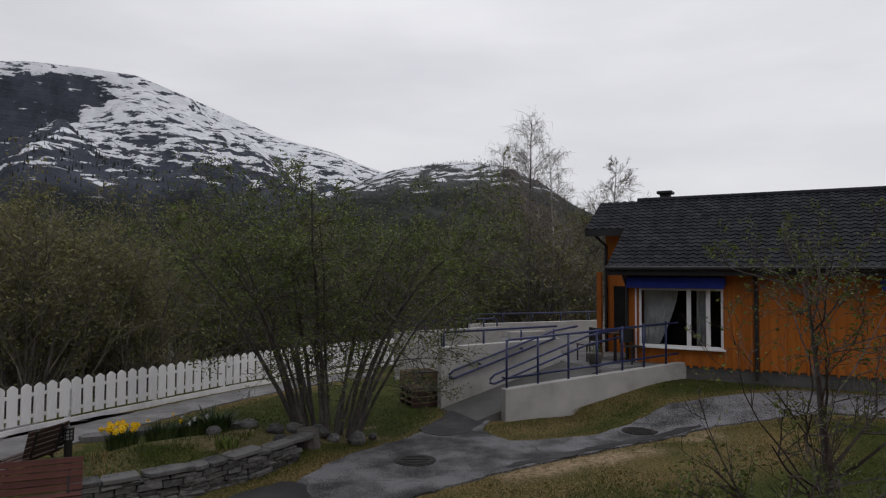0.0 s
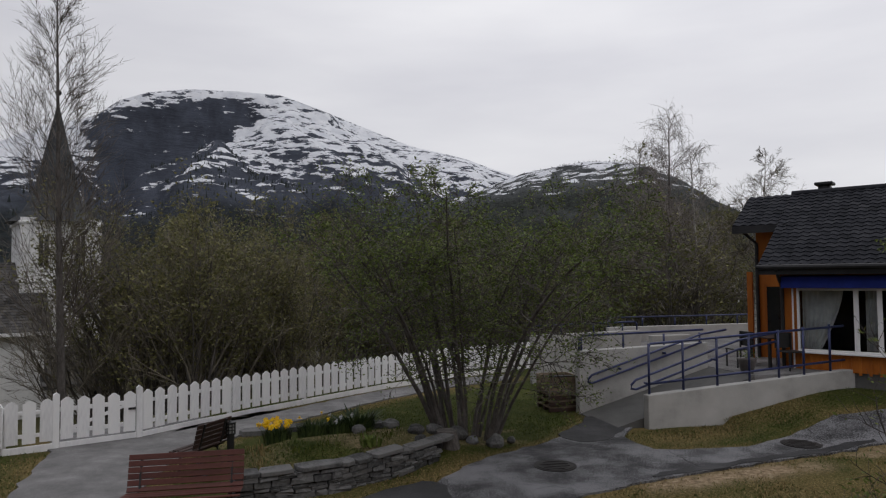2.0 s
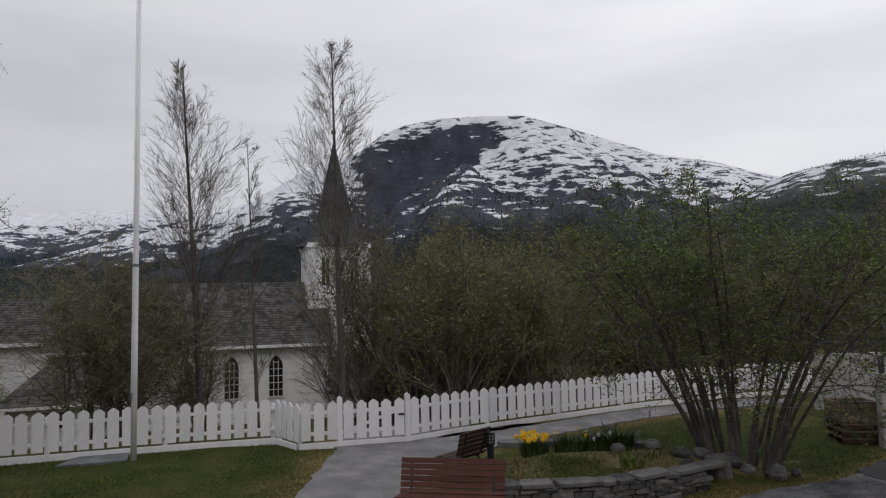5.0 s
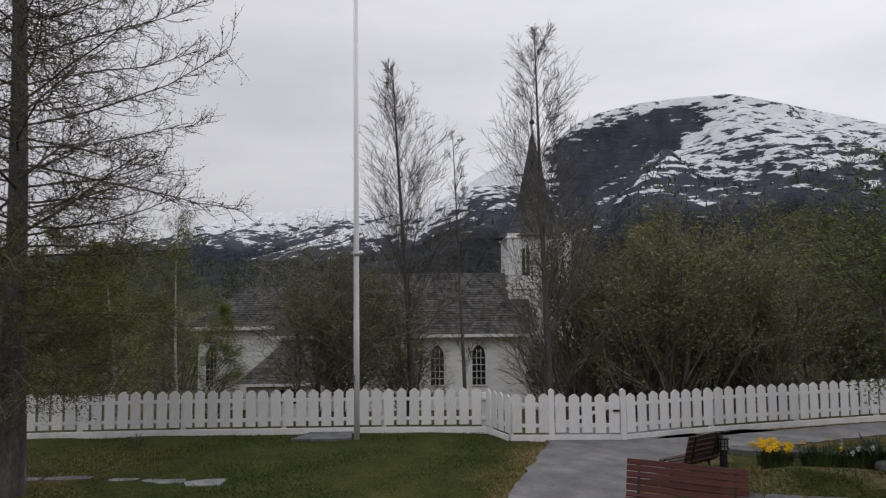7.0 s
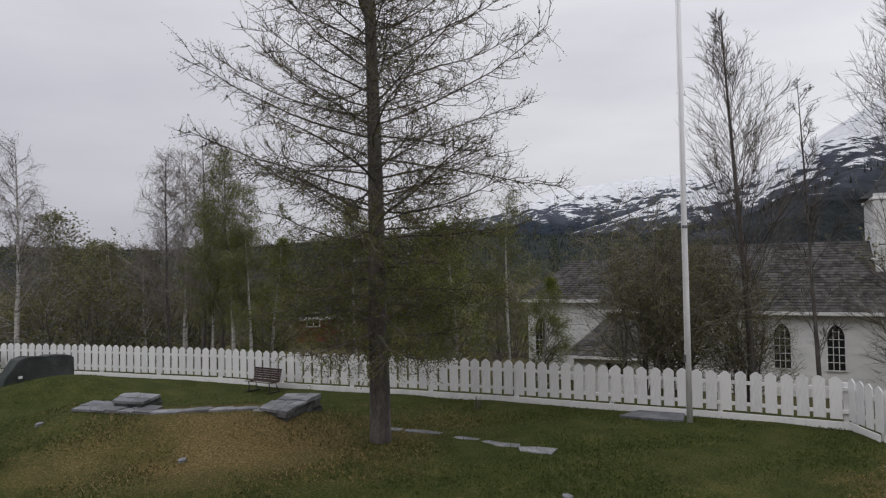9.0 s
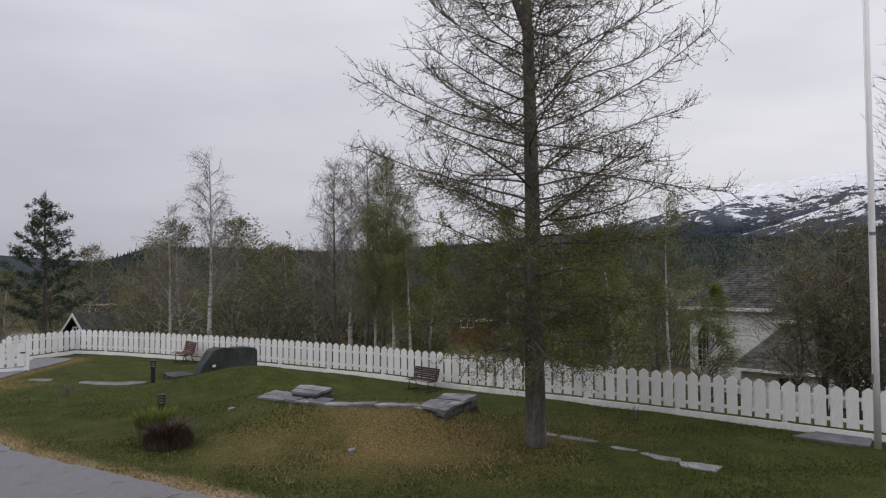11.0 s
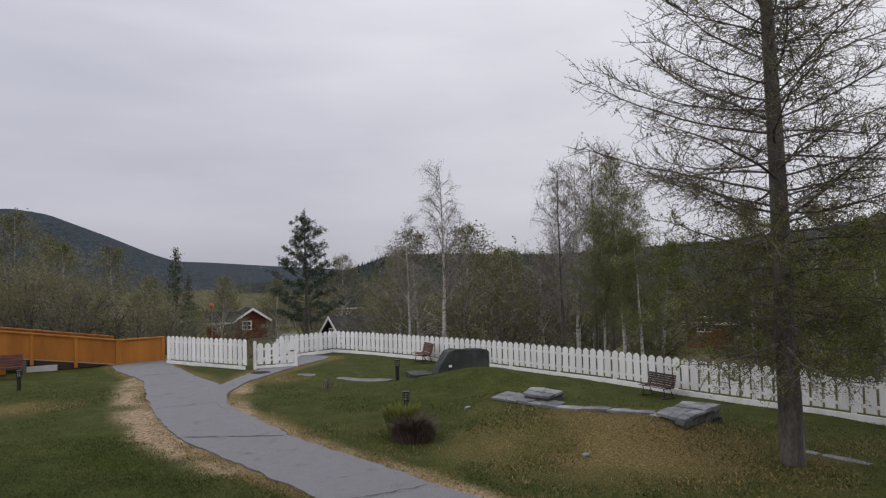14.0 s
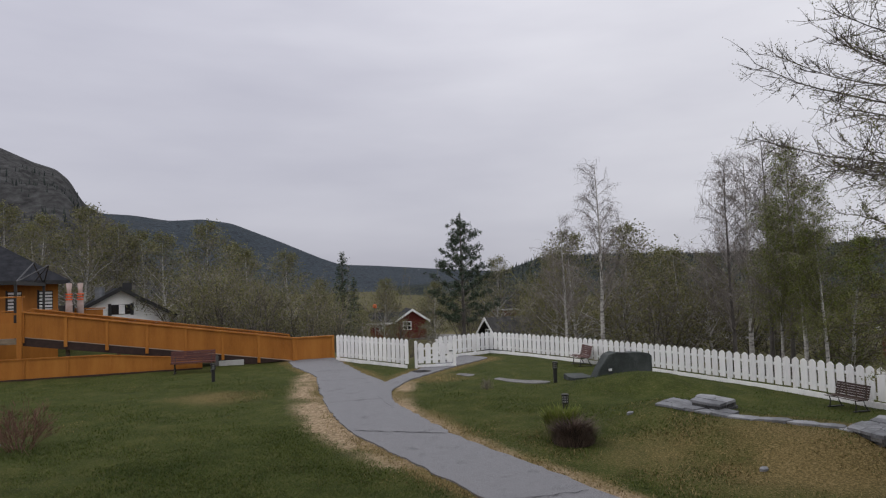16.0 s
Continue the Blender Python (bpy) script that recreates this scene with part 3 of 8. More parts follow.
# ---- mountains round the valley ----
def mountain_material(name, snow_lo, snow_hi, rock, wood, snow_amount, flank=0.0):
    m = bpy.data.materials.new(name)
    m.use_nodes = True
    n, l = m.node_tree.nodes, m.node_tree.links
    b = n["Principled BSDF"]
    b.inputs["Roughness"].default_value = 0.95
    b.inputs["Specular IOR Level"].default_value = 0.05
    g = n.new("ShaderNodeNewGeometry")
    sep = n.new("ShaderNodeSeparateXYZ")
    l.new(g.outputs["Position"], sep.inputs[0])

    def noise_node(scale, detail, st=(1, 1, 1), rough=0.6):
        mp = n.new("ShaderNodeMapping")
        mp.inputs["Scale"].default_value = st
        l.new(g.outputs["Position"], mp.inputs[0])
        t = n.new("ShaderNodeTexNoise")
        t.inputs["Scale"].default_value = scale
        t.inputs["Detail"].default_value = detail
        t.inputs["Roughness"].default_value = rough
        l.new(mp.outputs[0], t.inputs["Vector"])
        return t.outputs["Fac"]

    def math_node(op, a, c):
        k = n.new("ShaderNodeMath")
        k.operation = op
        for i, v in enumerate((a, c)):
            if isinstance(v, (int, float)):
                k.inputs[i].default_value = v
            else:
                l.new(v, k.inputs[i])
        return k.outputs[0]

    def ramp(src, a, ca, c, cc):
        r = n.new("ShaderNodeValToRGB")
        e = r.color_ramp.elements
        e[0].position, e[0].color = a, (*ca, 1)
        e[1].position, e[1].color = c, (*cc, 1)
        l.new(src, r.inputs[0])
        return r.outputs[0]

    def mix(f, a, c):
        k = n.new("ShaderNodeMix")
        k.data_type = "RGBA"
        l.new(f, k.inputs[0])
        l.new(a, k.inputs[6])
        l.new(c, k.inputs[7])
        return k.outputs[2]

    streaks = noise_node(0.0175, 11, (1, 1, 3.1), 0.69)
    hgt = n.new("ShaderNodeMapRange")
    hgt.inputs["From Min"].default_value, hgt.inputs["From Max"].default_value = snow_lo, snow_hi
    l.new(sep.outputs[2], hgt.inputs["Value"])
    steep = n.new("ShaderNodeSeparateXYZ")
    l.new(g.outputs["Normal"], steep.inputs[0])
    slope = n.new("ShaderNodeMapRange")
    slope.inputs["From Min"].default_value, slope.inputs["From Max"].default_value = 0.42, 0.66
    slope.inputs["To Min"].default_value, slope.inputs["To Max"].default_value = -0.16, 0.02
    l.new(steep.outputs[2], slope.inputs["Value"])
    s = math_node("ADD", streaks, math_node("MULTIPLY", hgt.outputs[0], snow_amount))
    s = math_node("ADD", s, slope.outputs[0])
    rise = hgt.outputs[0]
    if flank:
        # the western shoulder holds more snow and fewer trees
        side = n.new("ShaderNodeVectorMath")
        side.operation = "DOT_PRODUCT"
        side.inputs[1].default_value = (-0.866, -0.5, 0.0)
        l.new(g.outputs["Position"], side.inputs[0])
        west = n.new("ShaderNodeMapRange")
        west.inputs["From Min"].default_value, west.inputs["From Max"].default_value = 330, 640
        l.new(side.outputs["Value"], west.inputs["Value"])
        high = n.new("ShaderNodeMapRange")
        high.inputs["From Min"].default_value, high.inputs["From Max"].default_value = 90, 190
        l.new(sep.outputs[2], high.inputs["Value"])
        more = math_node("MULTIPLY", west.outputs[0], high.outputs[0])
        s = math_node("ADD", s, math_node("MULTIPLY", more, flank))
        rise = math_node("ADD", rise, math_node("MULTIPLY", more, flank * 2.2))
    snowf = ramp(s, 0.64, (0, 0, 0), 0.66, (1, 1, 1))
    woodf = ramp(math_node("ADD", math_node("MULTIPLY", noise_node(0.006, 6), 0.5), rise), 0.28, (1, 1, 1), 0.42, (0, 0, 0))
    trees = noise_node(0.09, 4, (1, 1, 0.5))
    rockc = ramp(noise_node(0.02, 8, (1, 1, 0.5)), 0.3, tuple(v * 0.65 for v in rock), 0.7, tuple(v * 1.35 for v in rock))
    woodc = ramp(trees, 0.35, tuple(v * 0.55 for v in wood), 0.65, tuple(v * 1.5 for v in wood))
    snowc = ramp(noise_node(0.03, 4), 0.3, (0.62, 0.64, 0.68), 0.7, (0.82, 0.83, 0.85))
    c = mix(snowf, rockc, snowc)
    c = mix(woodf, c, woodc)
    l.new(c, b.inputs["Base Color"])
    bp = n.new("ShaderNodeBump")
    bp.inputs["Strength"].default_value = 0.8
    bp.inputs["Distance"].default_value = 14.0
    l.new(streaks, bp.inputs["Height"])
    l.new(bp.outputs[0], b.inputs["Normal"])
    return m


def mountain(name, label, ridge, near, far, mat, rough, seed, power=1.0, cliff=None, smoothing=5, base=-6.0, woods=None):
    """A massif seen from the garden: its skyline as azimuth and rise in degrees, its foot at near and its crest at far metres."""
    az = np.arange(ridge[0][0], ridge[-1][0] + 1e-6, 0.2)
    el = np.interp(az, [p[0] for p in ridge], [p[1] for p in ridge])
    k = np.ones(smoothing) / smoothing
    el = np.convolve(np.pad(el, smoothing // 2, mode="edge"), k, "valid")[: len(az)]
    s = np.linspace(0, 1, 70)
    A, S = np.meshgrid(az, s, indexing="ij")
    E = np.repeat(el[:, None], len(s), 1)
    R = near + (far - near) * S
    top = np.tan(np.radians(E)) * far + 3.2
    shape = S ** power
    if cliff:
        c0, c1, at, gain = cliff
        wob = 5.0 * (value_noise(A / 3.0, S * 30.0, 71) - 0.5)
        lean = c0 + 11.0 * (1 - np.clip((S - at + 0.04) / 0.2, 0, 1))
        inside_c = smooth((A + wob - lean) / 4.5) * smooth((c1 - A) / 3.5)
        step = smooth((S - at) / 0.14)
        wall = np.where(S < at, 0.30 * S / at, 0.30 + 0.70 * step)
        shape = shape * (1 - inside_c * gain) + inside_c * gain * wall
    xx, yy = -np.sin(np.radians(A)) * R, np.cos(np.radians(A)) * R
    nz = np.zeros_like(xx)
    amp, sc = 1.0, far / 7.0
    for o in range(5):
        nz += amp * (value_noise(xx / sc + 37 * seed, yy / sc + 11 * seed, 40 + o) - 0.5)
        amp *= 0.52
        sc *= 0.5
    z = base + (top - base) * shape + nz * rough * np.sin(np.pi * np.clip(S, 0, 1)) ** 0.7 * np.clip(top / 400, 0.15, 1)
    lim = np.tan(np.radians(E)) * R + 3.2
    z = np.where(S < 1, np.minimum(z, lim - 0.2), z)
    w, h = A.shape
    back = np.stack([xx[:, -1] * 1.12, yy[:, -1] * 1.12, z[:, -1] * 0.3], -1)
    verts = np.concatenate([np.stack([xx, yy, z], -1).reshape(-1, 3), back])
    i = np.arange(w * h).reshape(w, h)
    faces = np.stack([i[:-1, :-1], i[:-1, 1:], i[1:, 1:], i[1:, :-1]], -1).reshape(-1, 4).tolist()
    bi = np.arange(w) + w * h
    faces += np.stack([i[:-1, -1], bi[:-1], bi[1:], i[1:, -1]], -1).tolist()
    me = mesh_of(name, verts.tolist(), faces, mat, True)
    tagged(new(name, me), label, "mountain", kind="structure")
    if woods:
        n, s0, s1, size = woods
        rr = np.random.RandomState(seed + 90)
        vs, fs = [], []
        for _ in range(n):
            i0, j0 = rr.randint(0, w - 1), int((s0 + (s1 - s0) * rr.rand() ** 0.6) * (h - 1))
            if E[i0, j0] < 0.4:
                continue
            px, py, pz = xx[i0, j0] + rr.uniform(-9, 9), yy[i0, j0] + rr.uniform(-9, 9), z[i0, j0]
            hh = size * rr.uniform(0.5, 1.2)
            ww = hh * rr.uniform(0.16, 0.24)
            b = len(vs)
            for k in range(5):
                a = 2 * math.pi * k / 5
                vs.append((px + ww * math.cos(a), py + ww * math.sin(a), pz - 2))
            vs.append((px, py, pz + hh))
            fs += [(b + k, b + (k + 1) % 5, b + 5) for k in range(5)]
        tagged(new("spruce_forest", mesh_of("spruce_forest", vs, fs, M_FARNEEDLE)), "dark spruce forest thinning out up the slope", "forest", kind="stuff")


MM_BIG = mountain_material("rock_snow_and_spruce", 75, 420, (0.06, 0.067, 0.085), (0.02, 0.024, 0.025), 0.18, 0.17)
MM_MID = mountain_material("wooded_hill_with_snow", 100, 290, (0.07, 0.075, 0.075), (0.03, 0.034, 0.03), 0.17)
MM_FAR = mountain_material("far_snow_fells", 150, 400, (0.07, 0.08, 0.10), (0.03, 0.038, 0.05), 0.34)
MM_LOW = mountain_material("wooded_ridge", 2000, 4000, (0.05, 0.055, 0.05), (0.026, 0.033, 0.031), 0.0)
# air haze over the far woods is put into this bluer colour
MM_HAZED = mountain_material("haze_tinted_hills", 2000, 4000, (0.05, 0.055, 0.06), (0.038, 0.047, 0.056), 0.0)
MM_CRAG = mountain_material("dark_crag", 700, 1400, (0.09, 0.095, 0.103), (0.055, 0.055, 0.055), 0.0)

mountain("mountain", "broad rocky mountain with patchy snow and a dark cliff", [(-4, 6.5), (2, 8.0), (5, 8.7), (7, 9.3), (9.5, 10.3), (14, 11.3), (17.7, 12.7), (21.5, 14.1), (24.9, 15.2), (28.3, 15.3), (32, 15.2), (35.2, 14.7), (37.4, 13.8), (39, 12.5), (42.8, 11.3), (45.5, 9.8), (48.5, 8.0), (52, 6.8), (58, 5.0), (66, 2.5)], 700, 2600, MM_BIG, 190, 1, 1.15, (20.0, 40.5, 0.60, 0.8), woods=(2600, 0.12, 0.42, 8))
mountain("hill", "rounded wooded hill with a snowy top", [(-26, 2.2), (-20, 3.4), (-15.5, 4.2), (-13.1, 4.9), (-10.8, 6.1), (-8.5, 7.8), (-5.6, 9.2), (-3, 9.6), (-0.7, 9.7), (2, 9.3), (4.1, 9.0), (7, 8.0), (12, 5.5), (18, 3.0)], 420, 1700, MM_MID, 90, 2, 1.0, woods=(2000, 0.1, 1.0, 4.5))
mountain("fell", "pale snow-covered fell across the valley", [(48, 6.9), (54, 7.2), (58, 7.3), (62, 6.9), (65.3, 6.6), (68.5, 5.6), (71, 4.6), (73.2, 4.1), (78, 3.2), (84, 2.6), (92, 1.7)], 1500, 3600, MM_FAR, 200, 3, 1.1)
mountain("ridge", "low wooded ridge beyond the river", [(52, 1.5), (62, 2.6), (72, 2.9), (80, 2.4), (87, 2.4), (94, 2.0), (98.8, 1.8), (104, 1.95), (108.4, 2.1), (112.8, 2.0), (114.5, 1.4), (117.1, 0.6), (121, 0.1), (125, -0.1)], 260, 1100, MM_LOW, 26, 4, 0.9, woods=(4500, 0.1, 1.0, 4.5))
mountain("blue_hill", "distant hills closing the valley, haze blue put into their colour", [(112, 0.4), (116, 0.9), (121.8, 1.3), (127, 1.7), (131, 1.9), (136, 1.9), (140, 1.6)], 2200, 4200, MM_HAZED, 60, 5, 1.0)
mountain("long_hill", "long wooded hillside sloping into the valley, haze blue put into its colour", [(124.5, 0.2), (128.5, 1.4), (131.4, 2.4), (134.6, 3.8), (138.6, 5.4), (140.8, 5.75), (143.4, 5.6), (146, 6.0), (150, 6.2), (158, 6.4)], 900, 2700, MM_HAZED, 90, 6, 1.0)
mountain("crag", "steep dark crag with a rounded brow", [(143.5, 0.5), (145.0, 3.0), (147.0, 5.4), (149.0, 6.5), (149.6, 7.2), (150.3, 8.5), (151.2, 9.3), (152.6, 9.7), (154.7, 10.6), (158, 11.6), (163, 12.2), (170, 12.4)], 350, 1300, MM_CRAG, 90, 7, 1.2, smoothing=3, woods=(1200, 0.05, 0.75, 5.5))


# ---- white picket fence ----
def picket_mesh(h, w=0.216, t=0.022):
    pts = [(-w / 2, 0.168), (w / 2, 0.168), (w / 2, h - 0.07), (w * 0.12, h - 0.004), (0, h), (-w * 0.12, h - 0.004), (-w / 2, h - 0.07)]
    bm = prism(bmesh.new(), pts, -t, 0)
    me = bpy.data.meshes.new("picket")
    bm.to_mesh(me)
    bm.free()
    me.materials.append(M_WHITE)
    return me


PICKET, PICKET_TALL = picket_mesh(0.97), picket_mesh(1.14)
random.seed(5)


def fence_run(line, label, me=PICKET, h=0.97, pitch=0.28, post_every=2.24):
    """Pickets on two rails over a base board, along a line; the boarded face is towards the camera's lawn."""
    f = thing("picket_fence", pose(line[0][0], line[0][1], 0), label, "fence", "garden fence")
    inv = Matrix.Translation((-line[0][0], -line[0][1], 0))
    left_over, post_left = 0.12, 0.0
    for p, q in zip(line, line[1:]):
        n = math.hypot(q[0] - p[0], q[1] - p[1])
        m = inv @ along((p[0], p[1], 0), q)
        z0, z1 = land1(*p), land1(*q)
        shear = Matrix.Identity(4)
        shear[2][0], shear[2][3] = (z1 - z0) / n, z0
        m = m @ shear
        for z in (0.27, h - 0.27):
            part("rail", boxed(-0.01, 0.002, z, n + 0.01, 0.045, z + 0.07, bevel=0.004), M_WHITE, f, m=m)
        part("base_board", boxed(-0.02, -0.03, -0.12, n + 0.02, -0.002, 0.122, bevel=0.004), M_WHITE, f, m=m)
        x = left_over
        while x < n:
            j = m @ pose(x, random.uniform(-0.002, 0.0), random.uniform(-0.008, 0.008), 0, random.uniform(-0.7, 0.7), 0)
            piece("picket", me, f, j)
            x += pitch
        left_over = x - n
        x = post_left
        while x < n:
            part("post", boxed(x - 0.045, 0.047, -0.2, x + 0.045, 0.137, h - 0.12, bevel=0.006), M_WHITE, f, m=m)
            x += post_every
        post_left = x - n
    return f


fence_run(FENCE_L[::-1], "white-painted wooden picket fence curving round the lawn")
fence_run(FENCE_R, "white-painted wooden picket fence running uphill beside the gravel path")
fence_run([(-11.44, 10.9), (-10.52, 10.62)], "short white fence return at the gate")
fence_run([(-10.47, 10.66), (-9.90, 11.24)], "short white picket panel beside the gate")
fence_run([(-23.75, -19.55), (-22.42, -14.85)], "taller white picket fence beside the ochre ramp", PICKET_TALL, 1.14)


def gate(p, q, label, me=PICKET, h=0.97, pitch=0.27):
    n = math.hypot(q[0] - p[0], q[1] - p[1])
    g = thing("picket_gate", along((p[0], p[1], 0), q), label, "gate", "garden gates")
    for x in (-0.05, n + 0.05):
        part("gate_post", prism(bmesh.new(), [(x - 0.055, -0.1), (x + 0.055, -0.1), (x + 0.055, h + 0.06), (x, h + 0.10), (x - 0.055, h + 0.06)], -0.05, 0.06), M_WHITE, g)
    for z in (0.27, h - 0.27):
        part("rail", boxed(0.02, 0.002, z, n - 0.02, 0.042, z + 0.08, bevel=0.004), M_WHITE, g)
    ln = math.hypot(n - 0.1, h - 0.54)
    brace = boxed(0, 0.003, -0.03, ln, 0.03, 0.03, m=pose(0.05, 0, 0.31, 0, -math.degrees(math.atan2(h - 0.54, n - 0.1)), 0))
    part("brace", brace, M_WHITE, g)
    part("base_board", boxed(0.01, -0.028, 0.02, n - 0.01, -0.002, 0.125, bevel=0.004), M_WHITE, g)
    k = int(n / pitch)
    for i in range(k):
        piece("picket", me, g, pose(n * (i + 0.5) / k, 0, random.uniform(-0.01, 0.01), 0, random.uniform(-0.8, 0.8), 0))
    part("latch", boxed(n - 0.16, -0.05, 0.60, n - 0.02, -0.024, 0.64, bevel=0.004), M_BLACK, g, "black iron latch")


gate((-9.85, 11.3), (-8.9, 12.3), "closed white picket gate across the gravel path")
gate((-22.55, -14.45), (-23.45, -13.35), "open white picket gate on the asphalt path")


# ---- trees and shrubs ----
class Plant:
    """Collects tapering stems and leaves as plain lists."""

    def __init__(self, seed):
        self.r = random.Random(seed)
        self.wood = ([], [])
        self.twig = ([], [])
        self.leaf = ([], [])

    def stem(self, pts, r0, r1, n, store):
        vs, fs = store
        base = len(vs)
        k = len(pts)
        for i, p in enumerate(pts):
            d = (pts[min(i + 1, k - 1)] - pts[max(i - 1, 0)])
            d = d.normalized() if d.length > 1e-9 else Vector((0, 0, 1))
            a = d.orthogonal().normalized()
            b = d.cross(a)
            r = r0 + (r1 - r0) * i / (k - 1)
            for j in range(n):
                t = 2 * math.pi * j / n
                q = p + a * (r * math.cos(t)) + b * (r * math.sin(t))
                vs.append((q.x, q.y, q.z))
        for i in range(k - 1):
            for j in range(n):
                a0, a1 = base + i * n + j, base + i * n + (j + 1) % n
                fs.append((a0, a1, a1 + n, a0 + n))

    def ribbon(self, pts, w, store):
        """A hair-thin twig as a tapering strip."""
        vs, fs = store
        r = self.r
        base = len(vs)
        d = (pts[-1] - pts[0])
        side = d.cross(Vector((r.uniform(-1, 1), r.uniform(-1, 1), r.uniform(-1, 1))))
        side = side.normalized() if side.length > 1e-9 else Vector((1, 0, 0))
        k = len(pts)
        for i, p in enumerate(pts):
            o = side * (w * (1 - 0.7 * i / (k - 1)))
            vs.append((p.x - o.x, p.y - o.y, p.z - o.z))
            vs.append((p.x + o.x, p.y + o.y, p.z + o.z))
        for i in range(k - 1):
            a = base + 2 * i
            fs.append((a, a + 1, a + 3, a + 2))

    def line(self, p, d, length, bend, up, k=4):
        """A crooked line of k steps, drawn up or down by up."""
        r = self.r
        pts = [p.copy()]
        d = d.normalized()
        for _ in range(k):
            d = (d + Vector((r.uniform(-bend, bend), r.uniform(-bend, bend), r.uniform(-bend, bend) + up))).normalized()
            pts.append(pts[-1] + d * (length / k))
        return pts

    def leaves(self, p, n, spread, size, flat=0.6, tri=False):
        r = self.r
        vs, fs = self.leaf
        for _ in range(n):
            c = p + Vector((r.gauss(0, spread), r.gauss(0, spread), r.gauss(0, spread)))
            a = Vector((r.uniform(-1, 1), r.uniform(-1, 1), r.uniform(-flat, flat))).normalized()
            b = a.cross(Vector((r.uniform(-1, 1), r.uniform(-1, 1), r.uniform(-1, 1)))).normalized()
            s = size * r.uniform(0.6, 1.3)
            i = len(vs)
            if tri:
                for q in (c - a * s, c + a * s, c + b * s):
                    vs.append((q.x, q.y, q.z))
                fs.append((i, i + 1, i + 2))
                continue
            for q in (c - a * s, c + b * s * 0.45, c + a * s, c - b * s * 0.45):
                vs.append((q.x, q.y, q.z))
            fs.append((i, i + 1, i + 2, i + 3))

    def branch(self, p, d, length, r0, level, o):
        r = self.r
        pts = self.line(p, d, length, o["bend"], o["up"], 4 if level > 1 else 3 if level or o["round"] else 2)
        thick = r0 > o["thin"]
        if level <= 1 and r0 < 0.02 and not o["round"]:
            self.ribbon(pts, r0 * 1.15, self.twig)
        else:
            self.stem(pts, r0, r0 * 0.35, 5 if r0 > 0.03 else 3, self.wood if thick else self.twig)
        if level == 0:
            if o["leaf"]:
                for q in pts[1:]:
                    self.leaves(q, o["leaf"], o["leafspread"], o["leafsize"], 0.6, o["tri"])
            return
        for i in range(o["kids"][level]):
            f = r.uniform(o["first"], 1.0)
            k = f * (len(pts) - 1)
            j = min(int(k), len(pts) - 2)
            q = pts[j].lerp(pts[j + 1], k - j)
            along_d = (pts[j + 1] - pts[j]).normalized()
            side = along_d.orthogonal().normalized()
            side = Matrix.Rotation(r.uniform(0, 2 * math.pi), 3, along_d) @ side
            ang = o["angle"] * r.uniform(0.6, 1.3)
            nd = along_d * math.cos(ang) + side * math.sin(ang)
            self.branch(q, nd, length * o["ratio"] * r.uniform(0.6, 1.15) * (1.25 - 0.5 * f), max(r0 * (0.62 - 0.25 * f), o["min"]), level - 1, o)

    def finish(self, name, m, label, category, group, bark, twig, leaf, leafname="foliage"):
        t = thing(name, m, label, category, group)
        for nm, store, mt in (("trunk", self.wood, bark), ("crown", self.twig, twig), (leafname, self.leaf, leaf)):
            if store[1]:
                ob = new(nm, mesh_of(nm, store[0], store[1], mt, nm == "trunk"))
                ob.parent = t
        return t


OPT = dict(round=False, tri=False, first=0.2, bend=0.22, up=0.06, thin=0.022, min=0.004, leaf=0, leafspread=0.06, leafsize=0.04, kids=(0, 4, 5, 6), angle=0.7, ratio=0.55)


def tall_tree(seed, h, r0, o, first=0.25, limbs=22, reach=0.32, rise=0.9, taper=0.7, bend=0.03, lean=(0, 0), limb=0.5):
    """One leading trunk with limbs all the way up."""
    p = Plant(seed)
    r = p.r
    pts = p.line(Vector((0, 0, -0.15)), Vector((lean[0], lean[1], 1)), h, bend, 0.02, 12)
    p.stem(pts, r0, r0 * 0.12, 8, p.wood)
    for i in range(limbs):
        f = first + (1 - first) * (i + r.random()) / limbs
        k = min(f, 0.985) * 12
        j = int(k)
        q = pts[j].lerp(pts[j + 1], k - j)
        a = r.uniform(0, 2 * math.pi)
        u = (f - first) / (1 - first)
        ln = h * reach * ((1 - u) ** taper * (0.55 + 0.45 * min(1, u * 5)) + 0.08) * r.uniform(0.7, 1.2)
        rr = max(r0 * (1 - f) * limb, 0.011)
        p.branch(q, Vector((math.cos(a), math.sin(a), rise * r.uniform(0.7, 1.3))), ln, rr, o["levels"], o)
    return p


def shrub(seed, h, stems, r0, o, open_angle=0.5, base=0.5):
    """Several stems from one root."""
    p = Plant(seed)
    r = p.r
    for i in range(stems):
        a = 2 * math.pi * i / stems + r.uniform(-0.3, 0.3)
        s = r.uniform(0.1, 1.0)
        q = Vector((math.cos(a) * base * s, math.sin(a) * base * s, -0.1))
        d = Vector((math.cos(a) * open_angle * s, math.sin(a) * open_angle * s, 1))
        p.branch(q, d, h * r.uniform(0.65, 0.95), r0 * r.uniform(0.6, 1.1), o["levels"], o)
    return p


def opt(**k):
    return {**OPT, **k}


def ground_pose(x, y, turn=0.0, size=1.0):
    return pose(x, y, land1(x, y), 0, 0, turn) @ Matrix.Scale(size, 4)


def polar(az, d):
    return -math.sin(radians(az)) * d, math.cos(radians(az)) * d


